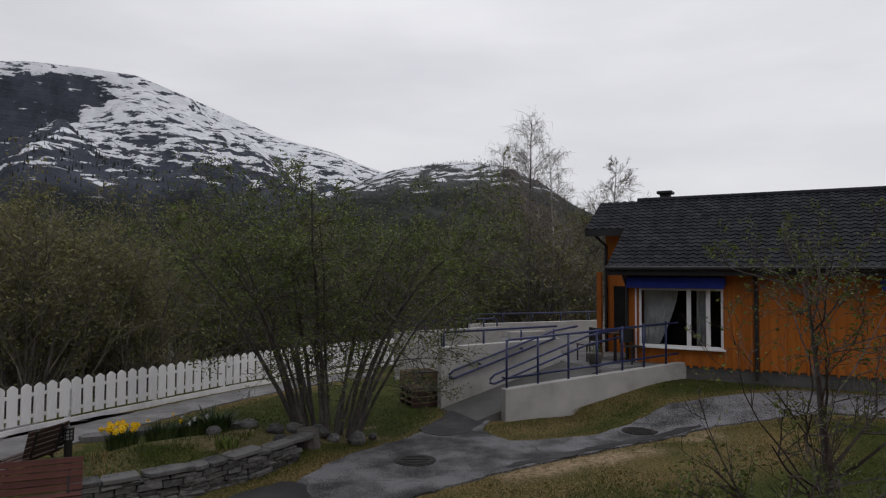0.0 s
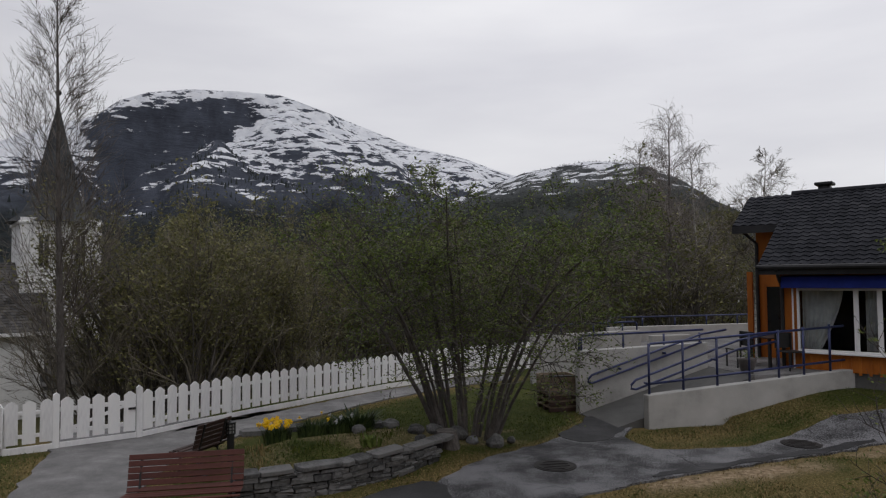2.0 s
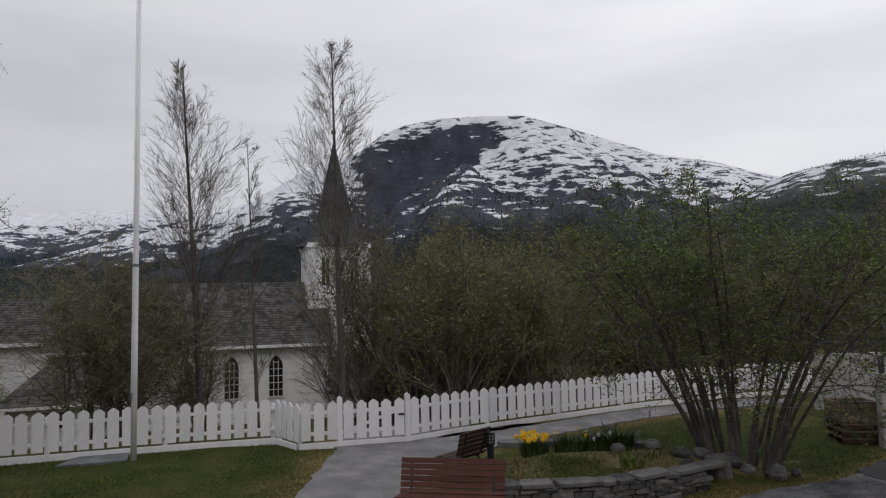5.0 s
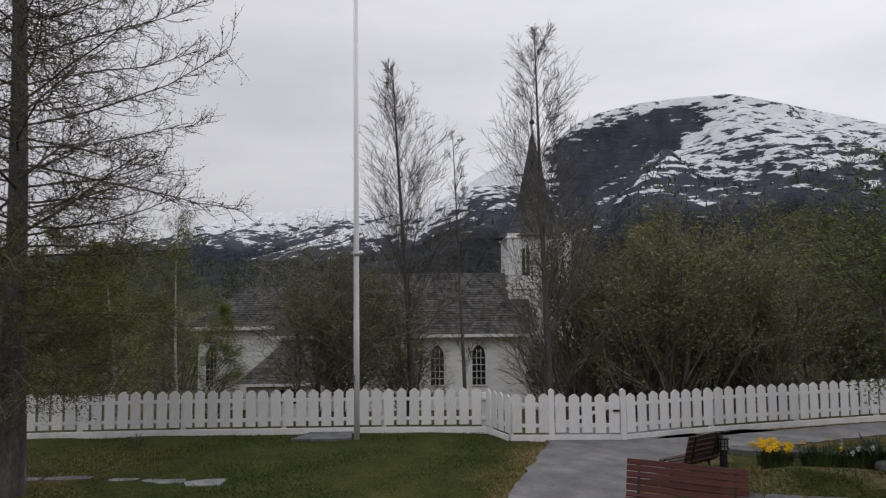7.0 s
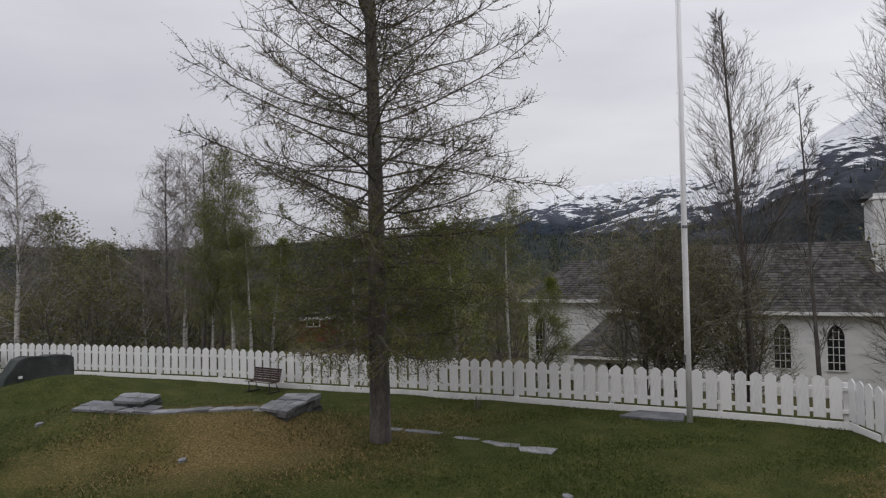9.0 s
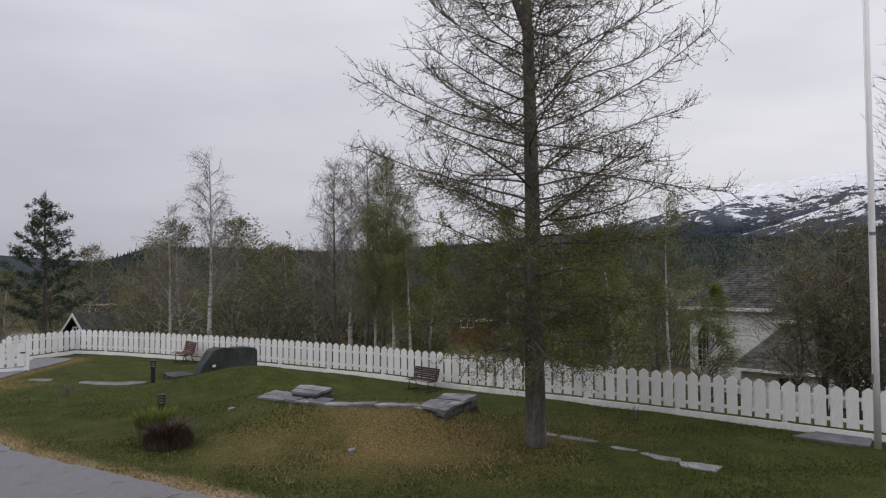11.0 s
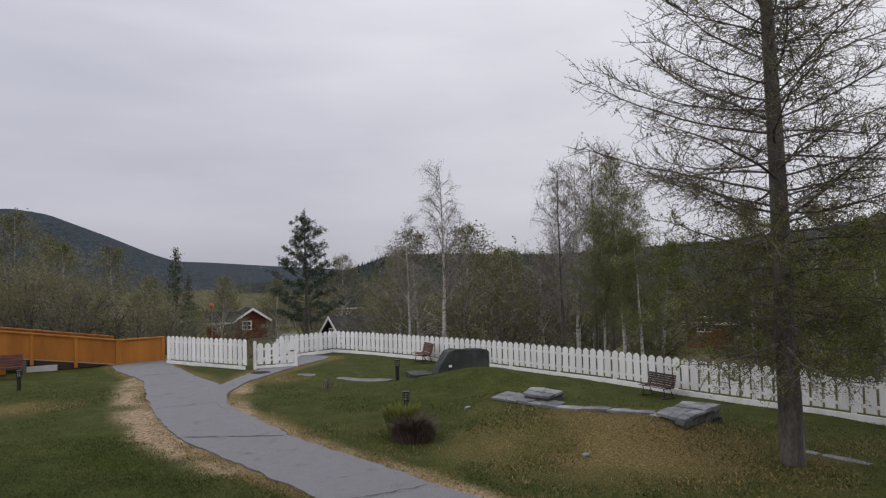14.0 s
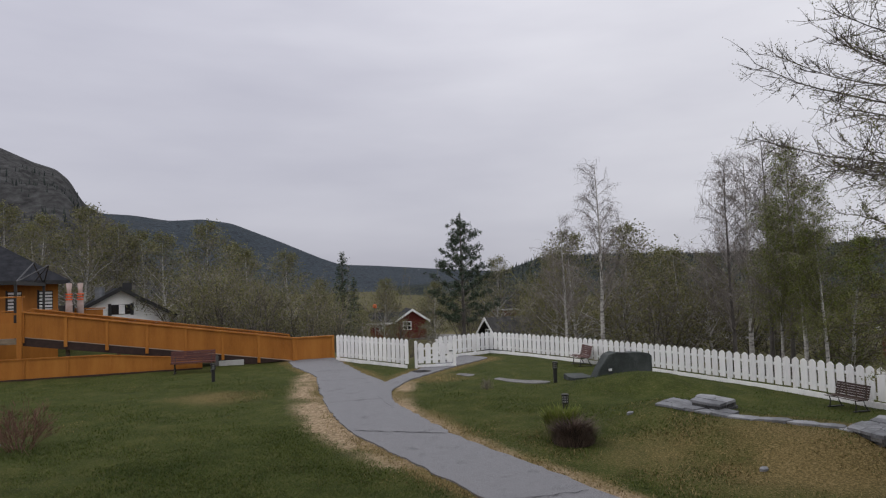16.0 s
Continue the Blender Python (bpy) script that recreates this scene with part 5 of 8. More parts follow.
def build_church():
    m = Matrix(((0.643, -0.766, 0, -27.6), (0.766, 0.643, 0, 23.1), (0, 0, 1, -3.0), (0, 0, 0, 1)))
    ch = thing("church", m, "white wooden church with slate roofs and a tall dark spire", "church")

    def boarded(name, x0, y0, x1, y1, z1):
        bm = bmesh.new()
        box(bm, x0, y0, -0.8, x1, y1, z1)
        part(name, bm, M_WHITEWALL, ch)

    # nave
    boarded("nave_wall", -8.0, 0, 5.06, 7.5, 4.1)
    bm = prism(bmesh.new(), [(0, 4.1), (7.5, 4.1), (3.75, 7.05)], -7.98, 5.04, "x")
    part("gable", bm, M_WHITEWALL, ch)
    part("roof_deck", prism(bmesh.new(), [(-0.45, 3.94), (3.75, 7.16), (7.95, 3.94), (7.95, 3.86), (3.75, 7.08), (-0.45, 3.86)], -8.2, 5.35, "x"), M_SLATE, ch)
    roof_slates(ch, (-8.2, -0.5, 3.94), (5.35, -0.5, 3.94), (5.35, 3.75, 7.2), (-8.2, 3.75, 7.2), 26, 60, M_SLATE)
    part("fascia", boxed(-8.25, -0.53, 3.78, 5.4, -0.46, 3.94), M_WHITEWALL, ch)
    for x in (2.39, 0.22, -1.95, -4.12, -6.3):
        gothic_window(ch, pose(x, -0.03, 1.28), 0.68, 2.08)
    # lined boards on the long wall
    for i in range(44):
        piece_x = -7.9 + i * 0.295
        part("batten", boxed(piece_x - 0.02, -0.018, 0, piece_x + 0.02, 0, 3.76), M_WHITEWALL, ch) if not any(abs(piece_x - w) < 0.45 for w in (2.39, 0.22, -1.95, -4.12, -6.3)) else None
    # chancel with a hipped roof
    boarded("chancel_wall", -12.5, 0.9, -8.0, 6.6, 4.4)
    e, rz = 4.4, 6.5
    A, B, C, D = (-12.9, 0.5, e), (-7.9, 0.5, e), (-7.9, 7.0, e), (-12.9, 7.0, e)
    R0, R1 = (-10.6, 3.75, rz), (-7.9, 3.75, rz)
    bm = bmesh.new()
    v = [bm.verts.new(q) for q in (A, B, C, D, R0, R1)]
    for f in ((0, 1, 5, 4), (3, 0, 4), (2, 3, 4, 5), (1, 2, 5), (0, 3, 2, 1)):
        bm.faces.new([v[i] for i in f])
    part("chancel_roof", bm, M_SLATE, ch)
    roof_slates(ch, A, B, R1, R0, 18, 24, M_SLATE)
    roof_slates(ch, D, A, R0, (-10.6, 3.76, rz), 18, 24, M_SLATE)
    part("fascia", boxed(-12.95, 0.46, e - 0.18, -7.95, 0.54, e), M_WHITEWALL, ch)
    part("fascia", boxed(-12.97, 0.5, e - 0.18, -12.9, 7.0, e), M_WHITEWALL, ch)
    gothic_window(ch, pose(-11.75, 0.87, 1.25), 0.62, 2.1)
    # vestry in front, with a hipped roof
    boarded("vestry_wall", -9.0, -2.6, -5.4, -0.02, 1.85)
    A, B, C, D = (-9.4, -3.0, 1.85), (-5.0, -3.0, 1.85), (-5.0, -0.03, 1.85), (-9.4, -0.03, 1.85)
    R0, R1 = (-7.6, -0.13, 3.7), (-6.6, -0.13, 3.7)
    bm = bmesh.new()
    v = [bm.verts.new(q) for q in (A, B, C, D, R0, R1)]
    for f in ((0, 1, 5, 4), (3, 0, 4), (2, 3, 4, 5), (1, 2, 5), (0, 3, 2, 1)):
        bm.faces.new([v[i] for i in f])
    part("vestry_roof", bm, M_SLATE, ch)
    roof_slates(ch, A, B, R1, R0, 9, 14, M_SLATE)
    part("fascia", boxed(-9.45, -3.04, 1.72, -4.95, -2.97, 1.85), M_WHITEWALL, ch)
    w = part("window", boxed(-7.4, -2.64, 0.85, -6.5, -2.59, 1.5), M_DARKGLASS, ch, "small dark window")
    part("frame", boxed(-6.99, -2.67, 0.85, -6.91, -2.63, 1.5), M_WHITEWALL, w)
    # tower and spire
    boarded("tower_wall", 4.25, 1.8, 7.75, 5.4, 9.2)
    for z in (6.2, 9.05):
        part("cornice", boxed(4.15, 1.7, z, 7.85, 5.5, z + 0.14, bevel=0.03), M_WHITEWALL, ch)
    for i in range(30):
        part("board", boxed(4.22, 1.77, 0.4 + i * 0.3, 7.78, 1.8, 0.66 + i * 0.3), M_WHITEWALL, ch)
    for x in (5.0, 6.6):
        w = part("louvre_window", boxed(x, 1.75, 7.0, x + 0.42, 1.765, 8.5), M_DARKGLASS, ch, "dark louvred belfry opening")
        part("frame", boxed(x + 0.19, 1.72, 7.0, x + 0.23, 1.748, 8.5), M_WHITEWALL, w)
    bm = bmesh.new()
    rings = []
    for z, r in ((9.2, 2.4), (9.75, 1.65), (10.6, 1.15), (13.0, 0.6), (15.4, 0.06)):
        rings.append([bm.verts.new((6.0 + r * math.cos(a), 3.6 + r * math.sin(a), z)) for a in [math.pi / 4 * k + math.pi / 8 for k in range(8)]])
    for q, r in zip(rings, rings[1:]):
        for k in range(8):
            bm.faces.new([q[k], q[(k + 1) % 8], r[(k + 1) % 8], r[k]])
    bm.faces.new(rings[0][::-1])
    bm.faces.new(rings[-1])
    part("spire", bm, M_SPIRE, ch, "dark slate-clad spire")
    part("finial", tube(bmesh.new(), [(6, 3.6, 15.3), (6, 3.6, 17.0)], 0.04), M_DARKTRIM, ch)
    bm = bmesh.new()
    bmesh.ops.create_uvsphere(bm, u_segments=10, v_segments=8, radius=0.16, matrix=Matrix.Translation((6, 3.6, 16.1)))
    part("ball", bm, M_DARKTRIM, ch)
    # porch on the tower side
    boarded("porch_wall", 5.1, -0.4, 8.2, 1.8, 1.5)
    part("porch_roof", prism(bmesh.new(), [(-0.75, 1.42), (1.8, 3.0), (1.8, 2.86), (-0.75, 1.30)], 4.9, 8.5, "x"), M_SLATE, ch)
    roof_slates(ch, (4.9, -0.75, 1.44), (8.5, -0.75, 1.44), (8.5, 1.8, 3.02), (4.9, 1.8, 3.02), 7, 12, M_SLATE)
    w = part("window", boxed(6.9, -0.44, 0.55, 7.7, -0.39, 1.2), M_DARKGLASS, ch, "small dark window")
    part("frame", boxed(7.26, -0.47, 0.55, 7.34, -0.43, 1.2), M_WHITEWALL, w)
    part("downpipe", tube(bmesh.new(), [(-11.3, 0.5, 4.0), (-11.3, 0.84, 3.7), (-11.3, 0.84, -0.5)], 0.05), M_WHITEWALL, ch)


build_church()


# ---- orange house with the terrace ----
def pantiles(parent, x0, x1, y0, z0, y1, z1, name="tile_covering"):
    """Wavy concrete tiles in courses up one slope, as one sheet with real steps and waves."""
    ln = math.hypot(y1 - y0, z1 - z0)
    rows, cols, k = int(ln / 0.21), int((x1 - x0) / 0.22), 4
    up = Vector((0, (y1 - y0) / ln, (z1 - z0) / ln))
    nrm = Vector((0, -(z1 - z0) / ln, (y1 - y0) / ln))
    vs, fs = [], []
    for i in range(rows):
        for j in range(cols):
            b = len(vs)
            for s, e in ((0.0, -0.015), (0.0, 0.028), (1.12, 0.004)):
                for q in range(k + 1):
                    u = q / k
                    p = Vector((x0 + (x1 - x0) * (j + u) / cols, y0, z0)) + up * (ln * min(i + s, rows) / rows) + nrm * (e + 0.02 * math.sin(2 * math.pi * u) * (e > 0))
                    vs.append(p[:])
            for r in range(2):
                for q in range(k):
                    a = b + r * (k + 1) + q
                    fs.append((a, a + 1, a + k + 2, a + k + 1))
    ob = new(name, mesh_of(name, vs, fs, M_ROOFTILE))
    ob.parent = parent
    return tagged(ob, "dark wavy roof tiles in courses", kind="stuff")


def framed_window(parent, x0, z0, x1, z1, bars, y=-0.03, label="white-framed window"):
    """A white frame with glass, in a wall that faces -y; bars are the x of the uprights."""
    w = part("window", boxed(x0, y + 0.02, z0, x1, y + 0.03, z1), M_GLASS, parent, label)
    t = 0.055
    for b in ((x0, z0, x1, z0 + t), (x0, z1 - t, x1, z1), (x0, z0 + t, x0 + t, z1 - t), (x1 - t, z0 + t, x1, z1 - t)):
        part("frame", boxed(b[0], y - 0.03, b[1], b[2], y + 0.06, b[3], bevel=0.006), M_WHITE, w)
    for b, bw in bars:
        part("mullion", boxed(b - bw, y - 0.025, z0 + t, b + bw, y + 0.055, z1 - t, bevel=0.006), M_WHITE, w)
    part("sill", boxed(x0 - 0.06, y - 0.10, z0 - 0.04, x1 + 0.06, y + 0.02, z0, bevel=0.006), M_WHITE, w)
    return w


def wall_with_holes(x0, x1, z0, z1, holes, depth):
    """A wall slab along x, facing -y, with square openings cut through."""
    bm = bmesh.new()
    xs = sorted({x0, x1, *(h[0] for h in holes), *(h[2] for h in holes)})
    zs = sorted({z0, z1, *(h[1] for h in holes), *(h[3] for h in holes)})
    for a, b in zip(xs, xs[1:]):
        run = None
        for c, d in zip(zs, zs[1:]):
            hole = any(h[0] <= a and b <= h[2] and h[1] <= c and d <= h[3] for h in holes)
            if not hole:
                run = (run[0], d) if run else (c, d)
            if (hole or d == z1) and run:
                box(bm, a, 0, run[0], b, depth, run[1])
                run = None
    return bm


def build_house():
    m = along((*HOUSE_P, 0), HOUSE_Q)
    h = thing("house", m, "orange boarded house with a dark tiled roof", "house")
    part("foundation", boxed(0.35, 0.04, -0.3, 11.5, 6.2, 0.95), M_RENDERDARK, h, "grey concrete plinth")
    holes = [(0.67, 1.39, 2.71, 2.89), (6.08, 1.39, 7.6, 2.89)]
    part("front_wall", wall_with_holes(0.3, 11.5, 0.95, 3.42, holes, 0.16), M_ORANGE, h)
    part("side_wall", boxed(0.3, 0.16, 0.95, 0.46, 6.2, 3.42), M_ORANGE, h)
    part("back_wall", boxed(0.46, 6.04, 0.95, 11.5, 6.2, 3.42), M_ORANGE, h)
    part("end_wall", boxed(11.34, 0.16, 0.95, 11.5, 6.04, 3.42), M_ORANGE, h)
    # room surfaces are near black, the dimness indoors painted into them
    part("ceiling", boxed(0.46, 0.16, 3.2, 11.34, 6.04, 3.3), M_ROOMSHADE_SOIL, h)
    part("room_floor", boxed(0.46, 0.16, 0.9, 11.34, 6.04, 0.98), M_ROOMSHADE_SOIL, h)
    part("inner_wall", boxed(0.46, 2.6, 0.98, 11.34, 2.7, 3.2), M_ROOMSHADE_SOIL, h)
    x = 0.34
    bat = bpy.data.meshes.new("batten")
    bm = boxed(-0.028, -0.026, 0.9, 0.028, 0.0, 3.36, bevel=0.004)
    bm.to_mesh(bat)
    bm.free()
    bat.materials.append(M_ORANGE)
    while x < 11.4:
        if not any(q[0] - 0.08 < x < q[2] + 0.08 for q in holes):
            piece("batten", bat, h, pose(x, 0, 0))
        else:
            part("short_batten", boxed(x - 0.028, -0.026, 0.9, x + 0.028, 0, 1.3), M_ORANGE, h)
        x += 0.2
    for x0 in (0.56,):
        part("corner_board", boxed(x0, -0.03, 0.95, x0 + 0.04, -0.027, 2.88), M_WHITE, h)
    # windows, curtain and awning box
    framed_window(h, 0.67, 1.39, 2.71, 2.89, ((1.90, 0.05), (2.36, 0.05)), label="wide white-framed window")
    framed_window(h, 6.08, 1.39, 7.6, 2.89, ((6.8, 0.03),))
    for x0, x1, lean in ((0.74, 1.62, 0.55), (2.05, 2.3, 0.1)):
        bm = bmesh.new()
        n = 26
        rows = []
        for j in range(7):
            z = 1.44 + j * (2.86 - 1.44) / 6
            row = []
            for i in range(n + 1):
                u = i / n
                pull = (1 - j / 6) ** 1.4 * lean
                xx = x0 + (x1 - x0) * u * (1 - pull)
                row.append(bm.verts.new((xx, 0.22 + 0.025 * math.sin(u * 48), z)))
            rows.append(row)
        for a, b in zip(rows, rows[1:]):
            for i in range(n):
                bm.faces.new([a[i], a[i + 1], b[i + 1], b[i]])
        part("curtain", bm, M_CURTAIN, h, "pale lace curtain drawn aside", True)
    for x0, x1 in ((0.38, 2.78), (5.98, 7.7)):
        a = part("awning", boxed(x0, -0.30, 2.95, x1, -0.03, 3.19, bevel=0.03), M_AWNING, h, "rolled blue awning")
        part("valance", boxed(x0 + 0.02, -0.325, 2.90, x1 - 0.02, -0.305, 3.06), M_AWNING, a)
    # roof
    ry, rz = 3.1, 5.5
    part("roof_deck", prism(bmesh.new(), [(-0.5, 3.42), (ry, rz), (6.7, 3.42), (6.7, 3.30), (ry, rz - 0.14), (-0.5, 3.30)], 0.0, 12.0, "x"), M_DARKTRIM, h)
    pantiles(h, -0.05, 12.0, -0.55, 3.44, ry, rz + 0.02)
    part("ridge_cap", tube(bmesh.new(), [(-0.05, ry, rz + 0.02), (12.0, ry, rz + 0.02)], 0.09, 10), M_ROOFTILE, h)
    part("fascia", boxed(-0.05, -0.56, 3.22, 12.0, -0.51, 3.44), M_DARKTRIM, h)
    part("gutter", tube(bmesh.new(), [(-0.05, -0.62, 3.40), (12.0, -0.62, 3.38)], 0.06, 8), M_DARKTRIM, h)
    part("soffit", boxed(0.0, -0.5, 3.26, 12.0, 0.0, 3.295), M_DARKTRIM, h)
    for x in (3.45, 0.36):
        part("downpipe", tube(bmesh.new(), [(x, -0.6, 3.36), (x, -0.3, 3.1), (x, -0.07, 2.9), (x, -0.07, 0.7)], 0.045, 8), M_DARKTRIM, h)
    part("chimney_vent", boxed(0.55, 3.4, 5.2, 0.85, 3.7, 5.72, bevel=0.01), M_DARKTRIM, h)
    part("vent_cap", boxed(0.47, 3.32, 5.74, 0.93, 3.78, 5.83, bevel=0.02), M_DARKTRIM, h)
    # the recessed wing under the same ridge
    part("wing_wall", boxed(-0.75, 1.95, 0.9, 0.296, 6.0, 4.5), M_ORANGE, h)
    part("wing_roof", prism(bmesh.new(), [(1.45, 4.56), (3.1, 5.5), (6.7, 3.42), (6.7, 3.30), (3.1, 5.36), (1.45, 4.44)], -1.15, -0.004, "x"), M_DARKTRIM, h)
    pantiles(h, -1.2, -0.055, 1.4, 4.56, ry, rz + 0.02)
    part("wing_fascia", boxed(-1.2, 1.36, 4.36, 0.3, 1.41, 4.56), M_DARKTRIM, h)
    part("downpipe", tube(bmesh.new(), [(-1.0, 1.5, 4.45), (-0.72, 1.88, 4.1), (-0.72, 1.88, 0.9)], 0.05, 8), M_DARKTRIM, h)
    w = part("side_window", boxed(-0.5, 1.93, 1.6, 0.1, 1.945, 2.9), M_DARKGLASS, h, "tall dark window in the recess")
    part("frame", boxed(-0.56, 1.915, 1.54, -0.5, 1.945, 2.96), M_ORANGE, w)
    part("porch_post", boxed(-0.55, 0.3, 0.95, -0.43, 0.42, 3.3), M_ORANGE, h)


build_house()

# ---- terrace, ramp and blue railings ----
RA = Matrix(((0.904, -0.428, 0, 1.41), (0.428, 0.904, 0, 14.8), (0, 0, 1, 0), (0, 0, 0, 1)))


def sloped_wall(name, x0, x1, y0, y1, z0, z1, label, mat=M_RENDER):
    """A wall whose top climbs from z0 to z1, in the ramp's own axes."""
    w = thing(name, RA, label, "wall", "terrace walls", "structure")
    bm = prism(bmesh.new(), [(x0, -0.3), (x1, -0.3), (x1, z1), (x0, z0)], y0, y1)
    bmesh.ops.bevel(bm, geom=bm.edges[:], offset=0.015, segments=1, affect="EDGES")
    part("body", bm, mat, w)
    return w


sloped_wall("ramp_wall", -0.03, 5.75, 0, 0.2, 0.70, 1.065, "low white-painted concrete wall along the ramp")
sloped_wall("ramp_wall", -0.72, 2.75, 1.85, 2.07, 1.46, 1.56, "white-painted concrete wall on the inner side of the ramp")
sloped_wall("terrace_wall", -0.1, 3.6, 6.40, 6.6, 1.44, 1.52, "white-painted concrete wall round the terrace")
sloped_wall("terrace_wall", 3.62, 9.5, 8.6, 8.8, 1.45, 1.45, "long white-painted concrete parapet behind the terrace")
sloped_wall("terrace_wall", 2.76, 4.0, 4.4, 4.6, 1.52, 1.52, "short white-painted concrete wall on the terrace")

t = thing("ramp", RA, "grey concrete ramp rising to the terrace", "ramp", kind="structure")
bm = bmesh.new()
prism(bm, [(-0.7, -0.2), (2.75, -0.2), (2.75, 0.95), (-0.7, 0.01)], 0.2, 1.85)
part("ramp_slab", bm, M_RENDERDARK, t)
t = thing("terrace", RA, "grey paved terrace in front of the house", "terrace", kind="structure")
part("deck", boxed(2.752, 0.2, 0.3, 9.0, 8.6, 0.946), M_GRAVEL, t)
for i in range(8):
    for j in range(7):
        part("paving_slab", boxed(2.78 + i * 0.62, 0.24 + j * 0.62, 0.90, 3.38 + i * 0.62, 0.84 + j * 0.62, 0.965, bevel=0.008), M_GRAVEL, t)


def railing(label, lines, r=0.027):
    f = thing("railing", RA, label, "railing", "blue railings")
    for nm, pts in lines:
        part(nm, tube(bmesh.new(), pts, r), M_BLUE, f, smooth=True)
    return f


def wtop(x):
    return 0.70 + 0.33 * x / 5.2


def rampz(x):
    return 0.01 + 0.94 * (min(x, 2.75) + 0.7) / 3.45


lines = [("post", [(x, 0.1, wtop(x) - 0.05), (x, 0.1, wtop(x) + 1.07)]) for x in (0.06, 0.88, 1.72, 2.54, 3.31, 3.98, 4.7)]
lines += [("top_rail", [(0.06, 0.1, wtop(0.06) + 1.0), (0.10, 0.1, wtop(0) + 1.07), (5.1, 0.1, wtop(5.1) + 1.0)])]
lines += [("middle_rail", [(0.06, 0.1, wtop(0) + 0.22), (5.1, 0.1, wtop(5.1) + 0.22)])]
lines += [("handrail", [(3.4, 0.28, rampz(3.4) + 0.95), (2.4, 0.28, rampz(2.4) + 0.9), (-0.15, 0.28, rampz(-0.15) + 0.83), (-0.26, 0.28, rampz(-0.26) + 0.76), (-0.26, 0.28, rampz(-0.26) + 0.68), (-0.15, 0.28, rampz(-0.15) + 0.63), (2.4, 0.28, rampz(2.4) + 0.70), (3.4, 0.28, rampz(3.4) + 0.75)])]
lines += [("bracket", [(x, 0.1, rampz(x) + 0.7), (x, 0.28, rampz(x) + 0.7)]) for x in (0.06, 1.72)]
railing("blue-painted steel railing on the outer ramp wall", lines)
lines = [("post", [(x, 1.96, 1.45), (x, 1.96, 1.80)]) for x in (-0.6, 0.5, 1.6, 2.6)]
lines += [("top_rail", [(-0.66, 1.96, 1.44), (-0.66, 1.96, 1.76), (-0.58, 1.96, 1.81), (2.7, 1.96, 1.87)])]
lines += [("handrail", [(3.2, 1.74, rampz(3.2) + 0.92), (2.5, 1.74, rampz(2.5) + 0.9), (-0.45, 1.74, rampz(-0.45) + 0.83), (-0.55, 1.74, rampz(-0.55) + 0.76), (-0.55, 1.74, rampz(-0.55) + 0.7), (-0.45, 1.74, rampz(-0.45) + 0.64), (2.5, 1.74, rampz(2.5) + 0.7)])]
lines += [("bracket", [(x, 1.85, rampz(x) + 0.74), (x, 1.74, rampz(x) + 0.74)]) for x in (0.3, 1.5)]
railing("blue-painted steel handrail along the inner ramp wall", lines)
lines = [("post", [(x, 6.5, 1.40), (x, 6.5, 1.72)]) for x in (0.9, 2.0, 3.0)] + [("top_rail", [(0.0, 6.5, 1.40), (0.0, 6.5, 1.68), (0.08, 6.5, 1.73), (3.42, 6.5, 1.78), (3.5, 6.5, 1.72), (3.5, 6.5, 1.45)])]
railing("blue-painted steel railing on the terrace end wall", lines)
lines = [("post", [(x, 8.7, 1.42), (x, 8.7, 1.78)]) for x in (3.7, 5.0, 6.3, 7.6, 8.9)] + [("top_rail", [(3.66, 8.7, 1.44), (3.66, 8.7, 1.72), (3.74, 8.7, 1.78), (9.4, 8.7, 1.78)])]
railing("blue-painted steel railing on the parapet", lines)


# ---- ochre ramp and the building at its top ----
RO = along((-14.7, -28.0, 0), (-22.9, -21.3))


def ochre_fence(m, n, z0, z1, hp, label, post_step=1.6, gap=0.0):
    f = thing("ramp_parapet", m, label, "parapet", "ochre ramp")
    k = int(round(n / post_step))
    for i in range(k + 1):
        x = n * i / k
        z = z0 + (z1 - z0) * x / n
        part("post", boxed(x - 0.06, -0.09, max(z - hp - gap, -0.05), x + 0.06, 0.03, z, bevel=0.006), M_OCHRE, f)
    for i in range(k):
        a, b = n * i / k + 0.06, n * (i + 1) / k - 0.06
        za, zb = z0 + (z1 - z0) * a / n, z0 + (z1 - z0) * b / n
        part("panel", prism(bmesh.new(), [(a, za - hp), (b, zb - hp), (b, zb - 0.03), (a, za - 0.03)], -0.03, 0.0), M_OCHRE, f)
        for q in range(1, 11):
            x = a + (b - a) * q / 11
            z = za + (zb - za) * q / 11
            part("groove_batten", boxed(x - 0.006, -0.036, z - hp + 0.01, x + 0.006, -0.03, z - 0.05), M_OCHRE, f)
    part("cap_rail", prism(bmesh.new(), [(-0.05, z0 - 0.02), (n + 0.05, z1 - 0.02), (n + 0.05, z1 + 0.03), (-0.05, z0 + 0.03)], -0.11, 0.07), M_OCHRE, f)
    return f


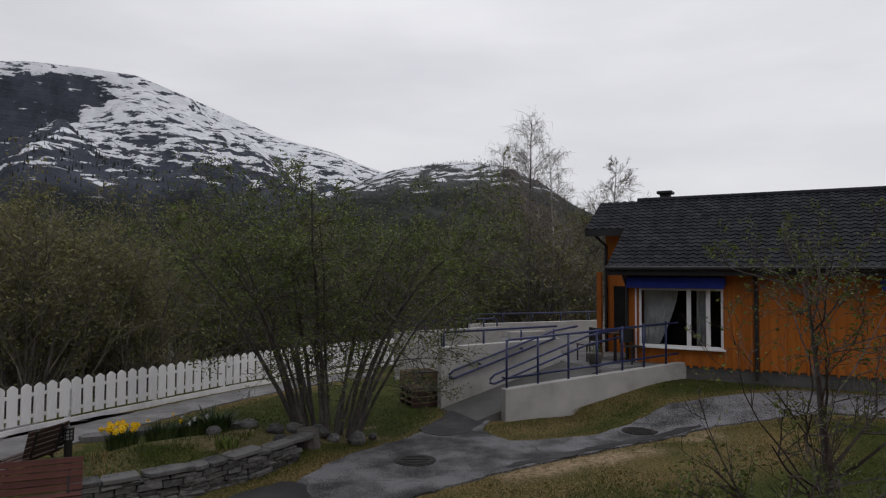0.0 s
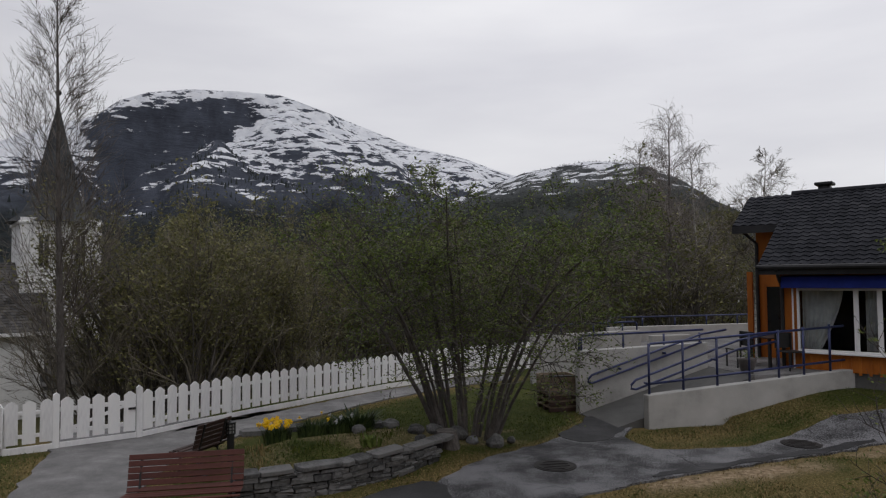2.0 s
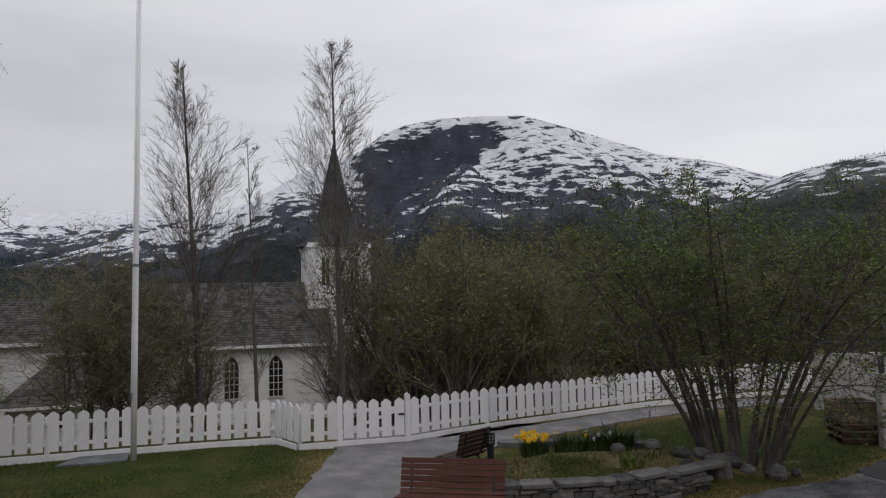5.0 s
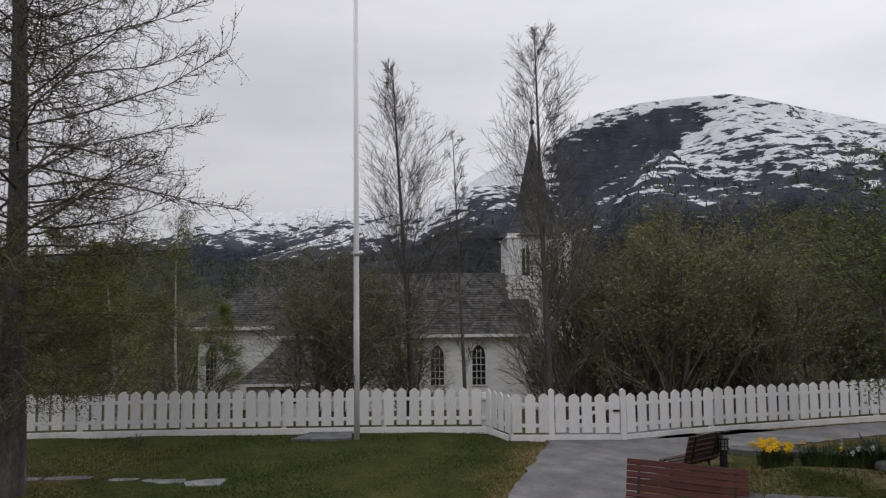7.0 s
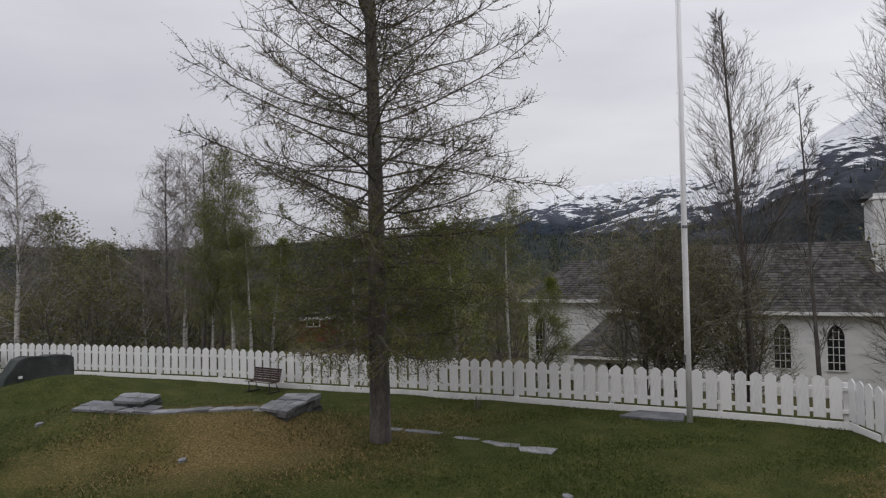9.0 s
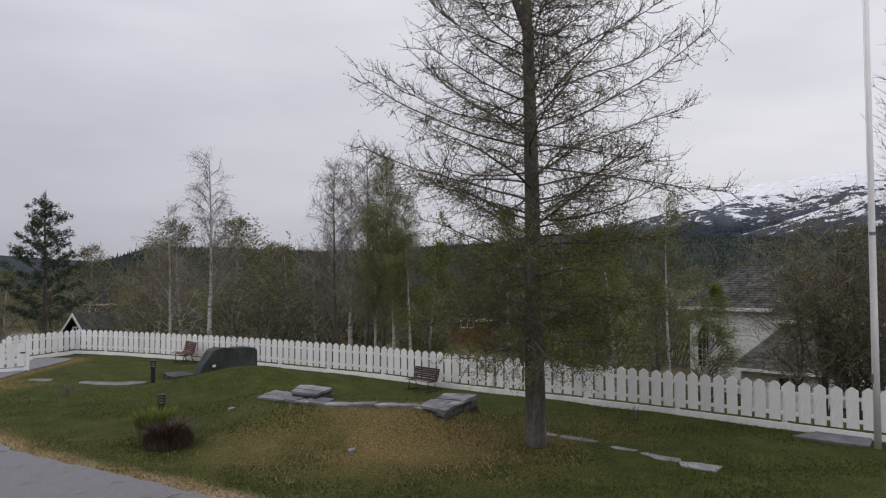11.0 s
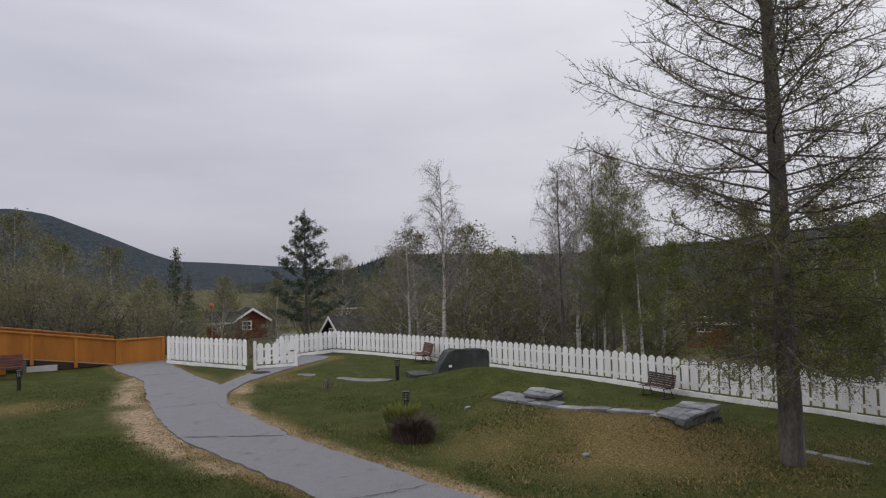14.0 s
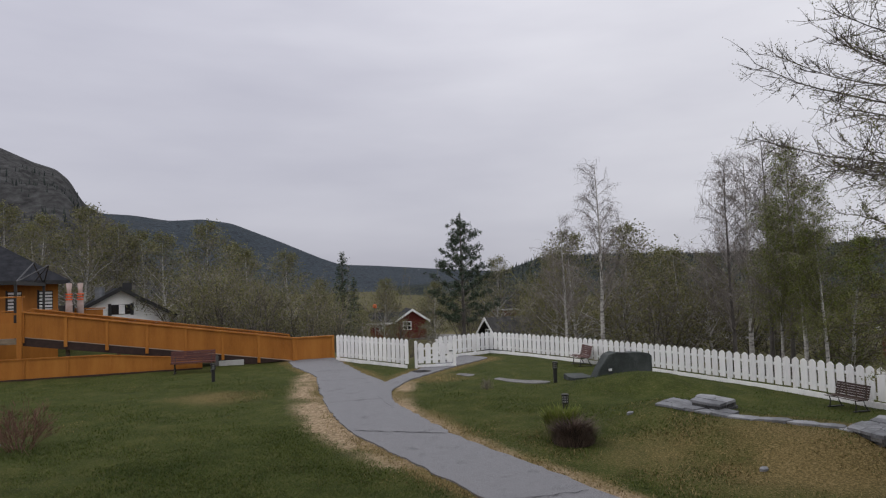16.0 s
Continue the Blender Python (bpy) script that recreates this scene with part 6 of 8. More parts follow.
def build_ochre():
    n = 10.55
    f = ochre_fence(RO, n, 2.62, 1.02, 0.98, "ochre-stained boarded parapet along the sloping ramp", gap=0.24)
    part("ramp_beam", prism(bmesh.new(), [(0, 1.60), (n - 0.3, 0.04), (n - 1.8, -0.02), (0, 1.28)], 0.02, 0.10), M_BENCHDARK, f, "dark brown ramp beam")
    drain = thing("foundation_panel", RO @ pose(7.3, -0.12, 0), "white-painted foundation panel under the ramp", "panel", "ochre ramp")
    part("panel", boxed(0.06, 0.0, -0.05, 1.1, 0.05, 0.22, bevel=0.006), M_RENDER, drain)
    part("end_post", boxed(-0.08, -0.03, -0.05, 0.05, 0.08, 0.46, bevel=0.008), M_RENDERDARK, drain)
    ramp = thing("wooden_ramp", RO, "brown wooden ramp deck behind the parapet", "ramp", "ochre ramp", "structure")
    part("ramp_deck", prism(bmesh.new(), [(0, 1.58), (n, -0.01), (n, -0.06), (0, 1.50)], 0.11, 1.7), M_WOODRAW, ramp)
    for x in (1.5, 3.4, 5.2):
        part("pile", boxed(x - 0.07, 0.4, -0.2, x + 0.07, 0.54, 1.5 - 0.15 * x), M_WOODRAW, ramp)
    ochre_fence(RO @ pose(0, 1.75, 0), n, 2.70, 1.06, 0.98, "ochre-stained parapet on the far side of the ramp")
    ochre_fence(along((-22.95, -21.25, 0), (-24.1, -20.1)), 1.65, 1.02, 1.04, 0.98, "short ochre parapet at the foot of the ramp")
    low = thing("low_parapet", RO @ pose(-3.0, -0.75, 0), "lower ochre boarded parapet beside the lawn", "parapet", "ochre ramp")
    part("panel", prism(bmesh.new(), [(0.0, 0.06), (9.7, 0.06), (9.7, 0.42), (6.0, 0.78), (0.0, 0.80)], -0.03, 0.0), M_OCHRE, low)
    part("cap_rail", prism(bmesh.new(), [(-0.05, 0.80), (6.0, 0.78), (9.75, 0.42), (9.75, 0.46), (6.0, 0.83), (-0.05, 0.85)], -0.07, 0.05), M_OCHRE, low)
    part("skirt", boxed(0, -0.04, -0.1, 9.7, 0.01, 0.055), M_BENCHDARK, low)
    for i in range(6):
        x = 0.2 + i * 1.5
        part("post", boxed(x - 0.05, -0.06, 0.06, x + 0.05, -0.032, 0.80 if x < 6 else 0.80 - 0.095 * (x - 6)), M_OCHRE, low)
    # upper deck with taller posts
    d = thing("upper_deck", RO, "ochre timber deck at the top of the ramp", "deck", "ochre ramp")
    part("platform", boxed(-8, -0.1, 1.36, -0.02, 5.5, 1.56), M_WOODRAW, d)
    for x in (-0.1, -2.6, -5.0):
        part("tall_post", boxed(x - 0.09, -0.14, 0.0, x + 0.09, 0.04, 3.25, bevel=0.01), M_OCHRE, d)
    part("top_rail", boxed(-8, -0.12, 3.2, 0.05, 0.04, 3.26), M_OCHRE, d)
    part("middle_rail", boxed(-8, -0.06, 2.52, -0.2, 0.0, 2.60), M_OCHRE, d)
    part("panel", boxed(-8, -0.03, 1.60, -0.2, 0.0, 2.2), M_OCHRE, d)
    part("far_panel", boxed(-6.5, 3.6, 1.56, 2.4, 3.64, 2.55), M_OCHRE, d)
    part("far_rail", boxed(-6.5, 3.54, 2.58, 2.5, 3.70, 2.63), M_OCHRE, d)
    for x in (-1.2, -3.0, -4.2):
        part("pile", boxed(x - 0.07, 0.5, -0.2, x + 0.07, 0.64, 1.36), M_WOODRAW, d)
    t = thing("planter", RO @ pose(1.0, 3.1, 1.5), "dark planter tub on the deck", "planter")
    part("tub", tube(bmesh.new(), [(0, 0, 0), (0, 0, 1.3)], [0.25, 0.32], 12), M_BLACK, t)
    # the building
    x, y = polar(150.6, 40.0)
    b = thing("nursing_home", pose(x, y, 0, 0, 0, 152) @ pose(-2.4, 0, 0), "ochre boarded building with a dark hipped roof", "house")
    part("wall", boxed(-9, 0, 0.0, 2.6, 8, 4.0), M_OCHRE, b)
    bm = bmesh.new()
    v = [bm.verts.new(q) for q in ((-10, -1, 4.0), (3.1, -1, 4.0), (3.1, 9, 4.0), (-10, 9, 4.0), (-6, 4, 7.2), (-2.0, 4, 7.2))]
    for fc in ((0, 1, 5, 4), (1, 2, 5), (2, 3, 4, 5), (3, 0, 4), (0, 3, 2, 1)):
        bm.faces.new([v[i] for i in fc])
    part("roof", bm, M_ROOFTILE, b)
    part("fascia", boxed(-10, -1.05, 3.82, 3.12, -0.99, 4.02), M_DARKTRIM, b)
    for x0 in (-6.0, -3.4, -1.5, 0.4, 1.75):
        w = part("window", boxed(x0, -0.04, 1.9, x0 + 0.62, 0.0, 3.5), M_DARKGLASS, b)
        for i in range(9):
            part("blind_slat", boxed(x0 + 0.03, -0.07, 1.98 + i * 0.17, x0 + 0.59, -0.045, 2.09 + i * 0.17), M_WHITEWALL, w)
        part("frame", boxed(x0 - 0.07, -0.06, 1.85, x0 - 0.0, 0.0, 3.55), M_DARKTRIM, w)
    # awning frame over the deck
    x, y = polar(152.4, 33.5)
    g = thing("pergola_frame", pose(x, y, 1.42, 0, 0, 52), "dark metal awning frame over the deck", "pergola")
    for px in (-4.5, 1.2):
        part("post", boxed(px - 0.05, -0.05, 0, px + 0.05, 0.05, 2.35), M_BLACK, g)
    part("beam", boxed(-4.6, -0.06, 2.3, 1.3, 0.06, 2.46), M_BLACK, g)
    for px in (-4.5, -2.0, 1.2):
        part("rafter", tube(bmesh.new(), [(px, 0, 2.4), (-1.6, 0.7, 3.2)], 0.03), M_BLACK, g)
    part("front_rafter", tube(bmesh.new(), [(-4.5, 0, 2.4), (-1.6, 0.1, 3.3), (1.2, 0, 2.4)], 0.03), M_BLACK, g)
    for px, pz in ((0.3, 34.0), (1.9, 34.6)):
        x, y = polar(149.6 - px * 0.45, pz)
        u = thing("parasol", pose(x, y, 1.42), "folded pale pink parasol tied with an orange cord", "parasol", "folded parasols")
        part("canopy", tube(bmesh.new(), [(0, 0, 0.75), (0, 0, 1.0), (0, 0, 1.5), (0, 0, 1.75), (0, 0, 2.0), (0, 0, 2.35)], [0.05, 0.15, 0.13, 0.075, 0.09, 0.12], 10), M_PARASOL, u, smooth=True)
        part("pole", tube(bmesh.new(), [(0, 0, 0), (0, 0, 2.4)], 0.025), M_ZINC, u)
        for z in (1.6, 1.72, 1.84):
            part("cord", tube(bmesh.new(), [(0, 0, z), (0, 0, z + 0.05)], 0.135, 10), M_ORANGEGLOW, u)


build_ochre()


# ---- other buildings in the valley ----
def small_house(name, label, az, d, base, w, dep, eave, ridge, turn, wall, roofmat, windows, gable_front=True, trim=M_WHITE, barge=None):
    """A gabled house; local -y looks to the camera's side; with gable_front the gable faces -y."""
    x, y = polar(az, d)
    h = thing(name, pose(x, y, base, 0, 0, turn), label, "house", "houses in the valley")
    part("wall", boxed(-w / 2, 0, -0.6, w / 2, dep, eave), wall, h)
    ov = 0.4
    if gable_front:
        part("gable", prism(bmesh.new(), [(-w / 2, eave), (w / 2, eave), (0, ridge)], 0.0, dep), wall, h)
        for s in (-1, 1):
            q = [(0, ridge + 0.16), (s * (w / 2 + ov), eave - ov * (ridge - eave) / (w / 2) + 0.16), (s * (w / 2 + ov), eave - ov * (ridge - eave) / (w / 2)), (0, ridge)]
            part("roof", prism(bmesh.new(), q, -ov, dep + ov), roofmat, h)
            b = [(0, ridge + 0.2), (s * (w / 2 + ov), eave - ov * (ridge - eave) / (w / 2) + 0.2), (s * (w / 2 + ov), eave - ov * (ridge - eave) / (w / 2) - 0.06), (0, ridge - 0.08)]
            part("bargeboard", prism(bmesh.new(), b, -ov - 0.05, -ov - 0.002), barge or trim, h)
    else:
        part("gable", prism(bmesh.new(), [(0, eave), (dep, eave), (dep / 2, ridge)], -w / 2, w / 2, "x"), wall, h)
        for s in (0, 1):
            yo = -ov if s == 0 else dep + ov
            zo = eave - ov * (ridge - eave) / (dep / 2)
            part("roof", prism(bmesh.new(), [(dep / 2, ridge + 0.16), (yo, zo + 0.16), (yo, zo), (dep / 2, ridge)], -w / 2 - ov, w / 2 + ov, "x"), roofmat, h)
        part("fascia", boxed(-w / 2 - ov, -ov - 0.04, eave - 0.35, w / 2 + ov, -ov, eave - 0.1), trim, h)
    for x0, z0, ww, hh in windows:
        win = part("window", boxed(x0, -0.03, z0, x0 + ww, -0.002, z0 + hh), M_DARKGLASS, h)
        for b in ((x0 - 0.1, z0 - 0.1, x0 + ww + 0.1, z0), (x0 - 0.1, z0 + hh, x0 + ww + 0.1, z0 + hh + 0.1), (x0 - 0.1, z0, x0, z0 + hh), (x0 + ww, z0, x0 + ww + 0.1, z0 + hh), (x0 + ww / 2 - 0.04, z0, x0 + ww / 2 + 0.04, z0 + hh)):
            part("frame", boxed(b[0], -0.06, b[1], b[2], -0.031, b[3]), trim, win)
        part("glazing_bar", boxed(x0, -0.055, z0 + hh / 2 - 0.03, x0 + ww, -0.031, z0 + hh / 2 + 0.03), trim, win)
    return h


h = small_house("white_house", "white boarded house with a dark gabled roof", 146.3, 50.0, -3.0, 6.2, 9.0, 4.75, 6.5, 150, M_WHITEWALL, M_ROOFTILE, (), trim=M_DARKTRIM)
w = part("window", boxed(-0.55, -0.03, 4.85, 0.6, -0.002, 5.5), M_DARKGLASS, h, "dark-framed window with a pale blind")
part("frame", boxed(-0.75, -0.05, 4.78, -0.55, -0.03, 5.57), M_DARKTRIM, w)
part("frame", boxed(0.6, -0.05, 4.78, 0.8, -0.03, 5.57), M_DARKTRIM, w)
part("blind", boxed(-0.1, -0.045, 4.87, 0.25, -0.032, 5.48), M_WHITEWALL, w)
part("vent", boxed(-2.2, -0.2, 4.3, -1.7, -0.002, 4.7, bevel=0.05), M_BLACK, h)
part("balcony", boxed(-3.2, -1.3, 3.4, 3.2, -0.002, 3.9), M_DARKTRIM, h)
part("chimney", boxed(0.3, 3.0, 5.4, 0.9, 3.7, 7.0), M_DARKTRIM, h)
part("flue", tube(bmesh.new(), [(-1.2, 1.5, 5.0), (-1.2, 1.5, 6.7)], 0.3, 10), M_ZINC, h)
small_house("red_cabin", "barn-red cabin with white window frames", 123.6, 78.0, -2.7, 3.3, 5.0, 1.9, 3.0, 132, M_REDWALL, M_ROOFTILE, ((-1.0, 0.85, 0.8, 0.8),))
small_house("red_cabin", "low barn-red wing behind a cabin", 125.9, 80.0, -2.7, 3.6, 3.6, 1.7, 2.5, 118, M_REDWALL, M_ROOFTILE, ((-0.6, 0.7, 0.6, 0.6),), False)
small_house("black_shed", "tarred black boathouse with white bargeboards and slate roof", 117.1, 62.0, -3.2, 3.0, 6.5, 1.4, 3.1, 66, M_BLACK, M_SLATE, ((-0.3, 1.5, 0.6, 0.6),), trim=M_WHITE)
small_house("red_house", "faded red house with a grey roof behind the larch", 86.2, 60.0, -3.2, 3.8, 6.0, 2.5, 4.5, 86, M_BRICKRED, M_ROOFTILE, ((-1.0, 1.6, 1.0, 1.1),), False)
small_house("red_cabin", "small red farmhouse among trees", 116.2, 105.0, -3.8, 5.0, 6.0, 3.0, 5.2, 120, M_REDWALL, M_ROOFTILE, ((-1, 1.2, 1.2, 1.0),), False)
small_house("grey_house", "long pale low building behind the birches", 101.0, 85.0, -3.4, 9.0, 7.0, 2.6, 3.6, 100, M_RENDERDARK, M_ZINC, ((-3, 1.0, 2, 1), (1, 1, 2, 1)), False)
small_house("white_house", "small white house beyond the terrace", -12.0, 62.0, -1.5, 5.0, 6.0, 3.0, 4.6, -6, M_WHITEWALL, M_ROOFTILE, ((-1, 1.2, 1.0, 1.1),))

# ---- unseen building added behind the camera, on whose balcony it stands, to block sky ----
hb = thing("care_home", pose(0.69, -0.4, 0, 0, 0, 60), "unseen orange boarded two-storey building, added to block sky over the near garden", "house")
part("wall", boxed(-9, -9, -0.2, 6, 0, 5.6), M_ORANGE, hb)
part("roof", prism(bmesh.new(), [(-9.8, 5.6), (0.35, 5.6), (-4.5, 8.2)], -9.5, 6.5, "x"), M_ROOFTILE, hb)


# ---- benches ----
def bench(m, label, mat, w=1.25, legs=M_BLACK):
    """A slatted bench; it faces -y, the back leans to +y."""
    b = thing("bench", m, label, "bench", "garden benches")
    prof = [(-0.28, 0.38), (-0.19, 0.41), (-0.10, 0.40), (-0.01, 0.385), (0.08, 0.375), (0.15, 0.41), (0.18, 0.49), (0.205, 0.57), (0.225, 0.65), (0.245, 0.73), (0.265, 0.81)]
    for i, (y, z) in enumerate(prof):
        a = -6 if i < 5 else 35 if i == 5 else 74
        part("slat", boxed(-w / 2, -0.037, -0.011, w / 2, 0.037, 0.011, bevel=0.005), mat, b, m=pose(0, y, z, a, 0, 0))
    for x in (-w / 2 + 0.16, w / 2 - 0.16):
        part("leg_frame", tube(bmesh.new(), [(x, -0.24, 0.0), (x, -0.20, 0.22), (x, -0.24, 0.36), (x, 0.08, 0.35), (x, 0.16, 0.40), (x, 0.29, 0.84)], 0.022, 6), legs, b, "black iron leg frame")
        part("rear_leg", tube(bmesh.new(), [(x, 0.10, 0.35), (x, 0.16, 0.18), (x, 0.27, 0.0)], 0.024, 6), legs, b)
        part("foot", boxed(x - 0.04, -0.32, -0.01, x + 0.04, 0.33, 0.025, bevel=0.006), legs, b)
    return b


def facing(x, y, dx, dy, z=None):
    """A pose on the ground whose -y looks along (dx, dy)."""
    return pose(x, y, land1(x, y) if z is None else z, 0, 0, math.degrees(math.atan2(dy, dx)) + 90)


bench(facing(-5.22, 8.20, 0.378, -0.925, 0), "red-brown slatted garden bench on the gravel", M_BENCH, 1.5)
bench(facing(-6.3, 10.42, -0.97, 0.15, 0), "dark brown slatted garden bench beside the flower bed", M_BENCHDARK, 0.85)
bench(facing(-19.35, 0.0, 0.70, -0.71) @ Matrix.Scale(0.70, 4), "dark brown slatted bench standing by the picket fence", M_BENCHDARK, 1.4)
bench(facing(-25.35, -8.75, 0.62, -0.78) @ Matrix.Scale(0.88, 4), "dark red-brown slatted bench standing by the far fence", M_BENCH, 1.25)
bench(facing(-18.5, -22.6, 0.66, 0.75), "dark red-brown slatted bench against the ochre parapet", M_BENCH, 1.7)


# ---- bollard lamps ----
def bollard(x, y, label, z=None):
    b = thing("bollard_lamp", pose(x, y, land1(x, y) if z is None else z), label, "garden lamp", "bollard lamps")
    part("post", tube(bmesh.new(), [(0, 0, -0.1), (0, 0, 0.42)], 0.062, 12), M_BLACK, b)
    part("collar", tube(bmesh.new(), [(0, 0, 0.42), (0, 0, 0.445)], 0.082, 12), M_BLACK, b)
    part("diffuser", tube(bmesh.new(), [(0, 0, 0.445), (0, 0, 0.60)], 0.055, 12), M_CURTAIN, b, "clouded glass diffuser")
    for k in range(8):
        a = math.pi / 4 * k
        part("cage_bar", boxed(-0.006, -0.006, 0.44, 0.006, 0.006, 0.60, m=pose(0.076 * math.cos(a), 0.076 * math.sin(a), 0)), M_BLACK, b)
    for z in (0.49, 0.545):
        part("cage_ring", tube(bmesh.new(), [(0, 0, z), (0, 0, z + 0.012)], 0.079, 12), M_BLACK, b)
    part("cap", tube(bmesh.new(), [(0, 0, 0.60), (0, 0, 0.63), (0, 0, 0.645)], [0.088, 0.088, 0.03], 12), M_BLACK, b)


bollard(-5.95, 10.75, "black bollard lamp with a caged glass, in the flower bed", 0.12)
bollard(-15.35, -5.6, "black bollard lamp with a caged glass, behind a small shrub")
bollard(-20.5, -7.9, "black bollard lamp with a caged glass, before the dark rock")
bollard(-16.9, -19.5, "black bollard lamp with a caged glass, on the lawn")

# ---- flagpole ----
f = thing("flagpole", pose(-12.82, 8.38, 0), "tall white-painted flagpole on a stone footing", "flagpole")
part("pole", tube(bmesh.new(), [(0, 0, -0.1), (0, 0, 2.4), (0, 0, 5), (0, 0, 11.5)], [0.06, 0.057, 0.05, 0.03], 14), M_FLAGWHITE, f, smooth=True)
part("collar", tube(bmesh.new(), [(0, 0, 3.9), (0, 0, 3.96)], 0.06, 14), M_ZINC, f)
part("cleat", boxed(-0.02, -0.095, 1.2, 0.02, -0.055, 1.36, bevel=0.005), M_ZINC, f)
part("halyard", tube(bmesh.new(), [(0.0, -0.075, 1.3), (0.0, -0.06, 11.3)], 0.005, 4), M_WHITE, f)

# ---- flat stones, walls and rocks ----
def flag_stone(name, x, y, z, pts, t, label, mat=M_SLAB, cat="stone", group="flat stones", tilt=(0, 0)):
    """One flat stone of the given outline."""
    bm = bmesh.new()
    prism(bm, pts, -t, 0, "z")
    bmesh.ops.bevel(bm, geom=[e for e in bm.edges if abs(e.verts[0].co.z - e.verts[1].co.z) < 1e-6], offset=min(0.006, t / 4), segments=1, affect="EDGES")
    for v in bm.verts:
        v.co.z += 0.012 * noise.noise(Vector((v.co.x * 3 + x, v.co.y * 3 + y, 0)))
    me = bpy.data.meshes.new(name)
    bm.to_mesh(me)
    bm.free()
    me.materials.append(mat)
    ob = new(name, me)
    ob.matrix_basis = pose(x, y, z, tilt[0], tilt[1], 0)
    return tagged(ob, label, cat, group)


def ragged(r, w, h, k=9, turn=0.0):
    """An irregular outline about w by h."""
    out = []
    for i in range(k):
        a = 2 * math.pi * i / k + r.uniform(-0.2, 0.2)
        c, s = math.cos(a), math.sin(a)
        q = 0.5 * r.uniform(0.85, 1.1) / max(abs(c), abs(s)) ** 0.75
        x, y = w * c * q, h * s * q
        out.append((x * math.cos(turn) - y * math.sin(turn), x * math.sin(turn) + y * math.cos(turn)))
    return out


rs = random.Random(77)
flag_stone("footing_slab", -13.5, 8.1, 0.035, [(-0.21, -0.8), (0.34, -0.22), (0.6, 0.19), (-0.2, 0.78), (-0.59, 0.36), (-0.62, 0.0)], 0.2, "flat grey stone slab beside the flagpole")
for i, (x, y, w, h) in enumerate(((-14.2, 2.5, 0.6, 0.22), (-13.75, 3.1, 0.8, 0.25), (-13.0, 3.75, 0.55, 0.2), (-12.35, 4.3, 0.55, 0.3), (-11.85, 4.7, 0.7, 0.4), (-12.6, 4.1, 0.3, 0.2))):
    flag_stone("lawn_stone", x, y, land1(x, y) + 0.002, ragged(rs, w * 1.0, h * 1.0, 9, 0.9), 0.12, "worn flat grey stone sunk in the lawn", group="sunken lawn stones")
build_path("worn_patch", M_GRAVEL, "worn stony patch in the lawn before the dark rock", [(-21.3, -10.3), (-20.9, -10.4), (-20.35, -9.3), (-20.3, -8.1), (-20.75, -8.0), (-21.0, -8.8), (-20.9, -9.4)], -0.012)
build_path("worn_patch", M_GRAVEL, "worn stony patch in the lawn by the gate", [(-21.9, -12.1), (-21.5, -12.2), (-21.1, -11.4), (-21.5, -11.2)], -0.012)
for x, y in ((-9.9, 0.4), (-8.1, -16.0), (-15.7, -4.2), (-12.9, -1.2), (-9.5, 4.2)):
    flag_stone("small_stone", x, y, land1(x, y) + 0.025, ragged(rs, 0.22, 0.13, 7), 0.1, "small grey stone lying in the grass", group="small stones")


def dry_wall(name, a, b, h, label, top, seed, depth=0.4, mat=M_STONE):
    """A dry-stone wall of single stones in uneven courses, from a to b."""
    r = random.Random(seed)
    n = math.hypot(b[0] - a[0], b[1] - a[1])
    w = thing(name, along((a[0], a[1], land1(*a)), b), label, "wall", "dry-stone walls")
    z = -0.08
    k = 0
    while z < h - 0.05:
        ch = r.uniform(0.045, 0.10) if z < h - 0.18 else max(h - z - 0.045, 0.05)
        x = -r.uniform(0, 0.1)
        while x < n:
            ln = r.uniform(0.14, 0.4)
            bm = boxed(-ln / 2, -0.5 * depth, -ch / 2, ln / 2, 0.5 * depth, ch / 2, bevel=0.010)
            for v in bm.verts:
                v.co += Vector((r.uniform(-0.012, 0.012), r.uniform(-0.02, 0.02), r.uniform(-0.012, 0.012)))
            part("stone", bm, mat, w, m=pose(x + ln / 2, r.uniform(-0.02, 0.02), z + ch / 2, 0, r.uniform(-2, 2), r.uniform(-3, 3)))
            x += ln + 0.012
        z += ch + 0.008
    if top:
        x = -0.05
        while x < n:
            ln = r.uniform(0.35, 0.75)
            bm = bmesh.new()
            prism(bm, [(p + ln / 2, q) for p, q in ragged(r, ln, depth + 0.06, 8)], -0.03, 0.035, "z")
            bmesh.ops.bevel(bm, geom=bm.edges[:], offset=0.008, segments=1, affect="EDGES")
            part("cap_stone", bm, mat, w, m=pose(x, 0, h, r.uniform(-2, 2), r.uniform(-2, 2), 0))
            x += ln * 0.97
    return w


# retaining wall of the flower bed
dry_wall("stone_wall", (-4.85, 8.95), (-3.75, 9.75), 0.40, "low grey dry-stone wall round the flower bed", True, 1, 0.28)
dry_wall("stone_wall", (-3.72, 9.78), (-3.05, 10.75), 0.38, "low grey dry-stone wall round the flower bed", True, 2, 0.28)
dry_wall("stone_wall", (-3.02, 10.8), (-2.62, 11.55), 0.34, "low grey dry-stone wall round the flower bed", True, 3, 0.28)
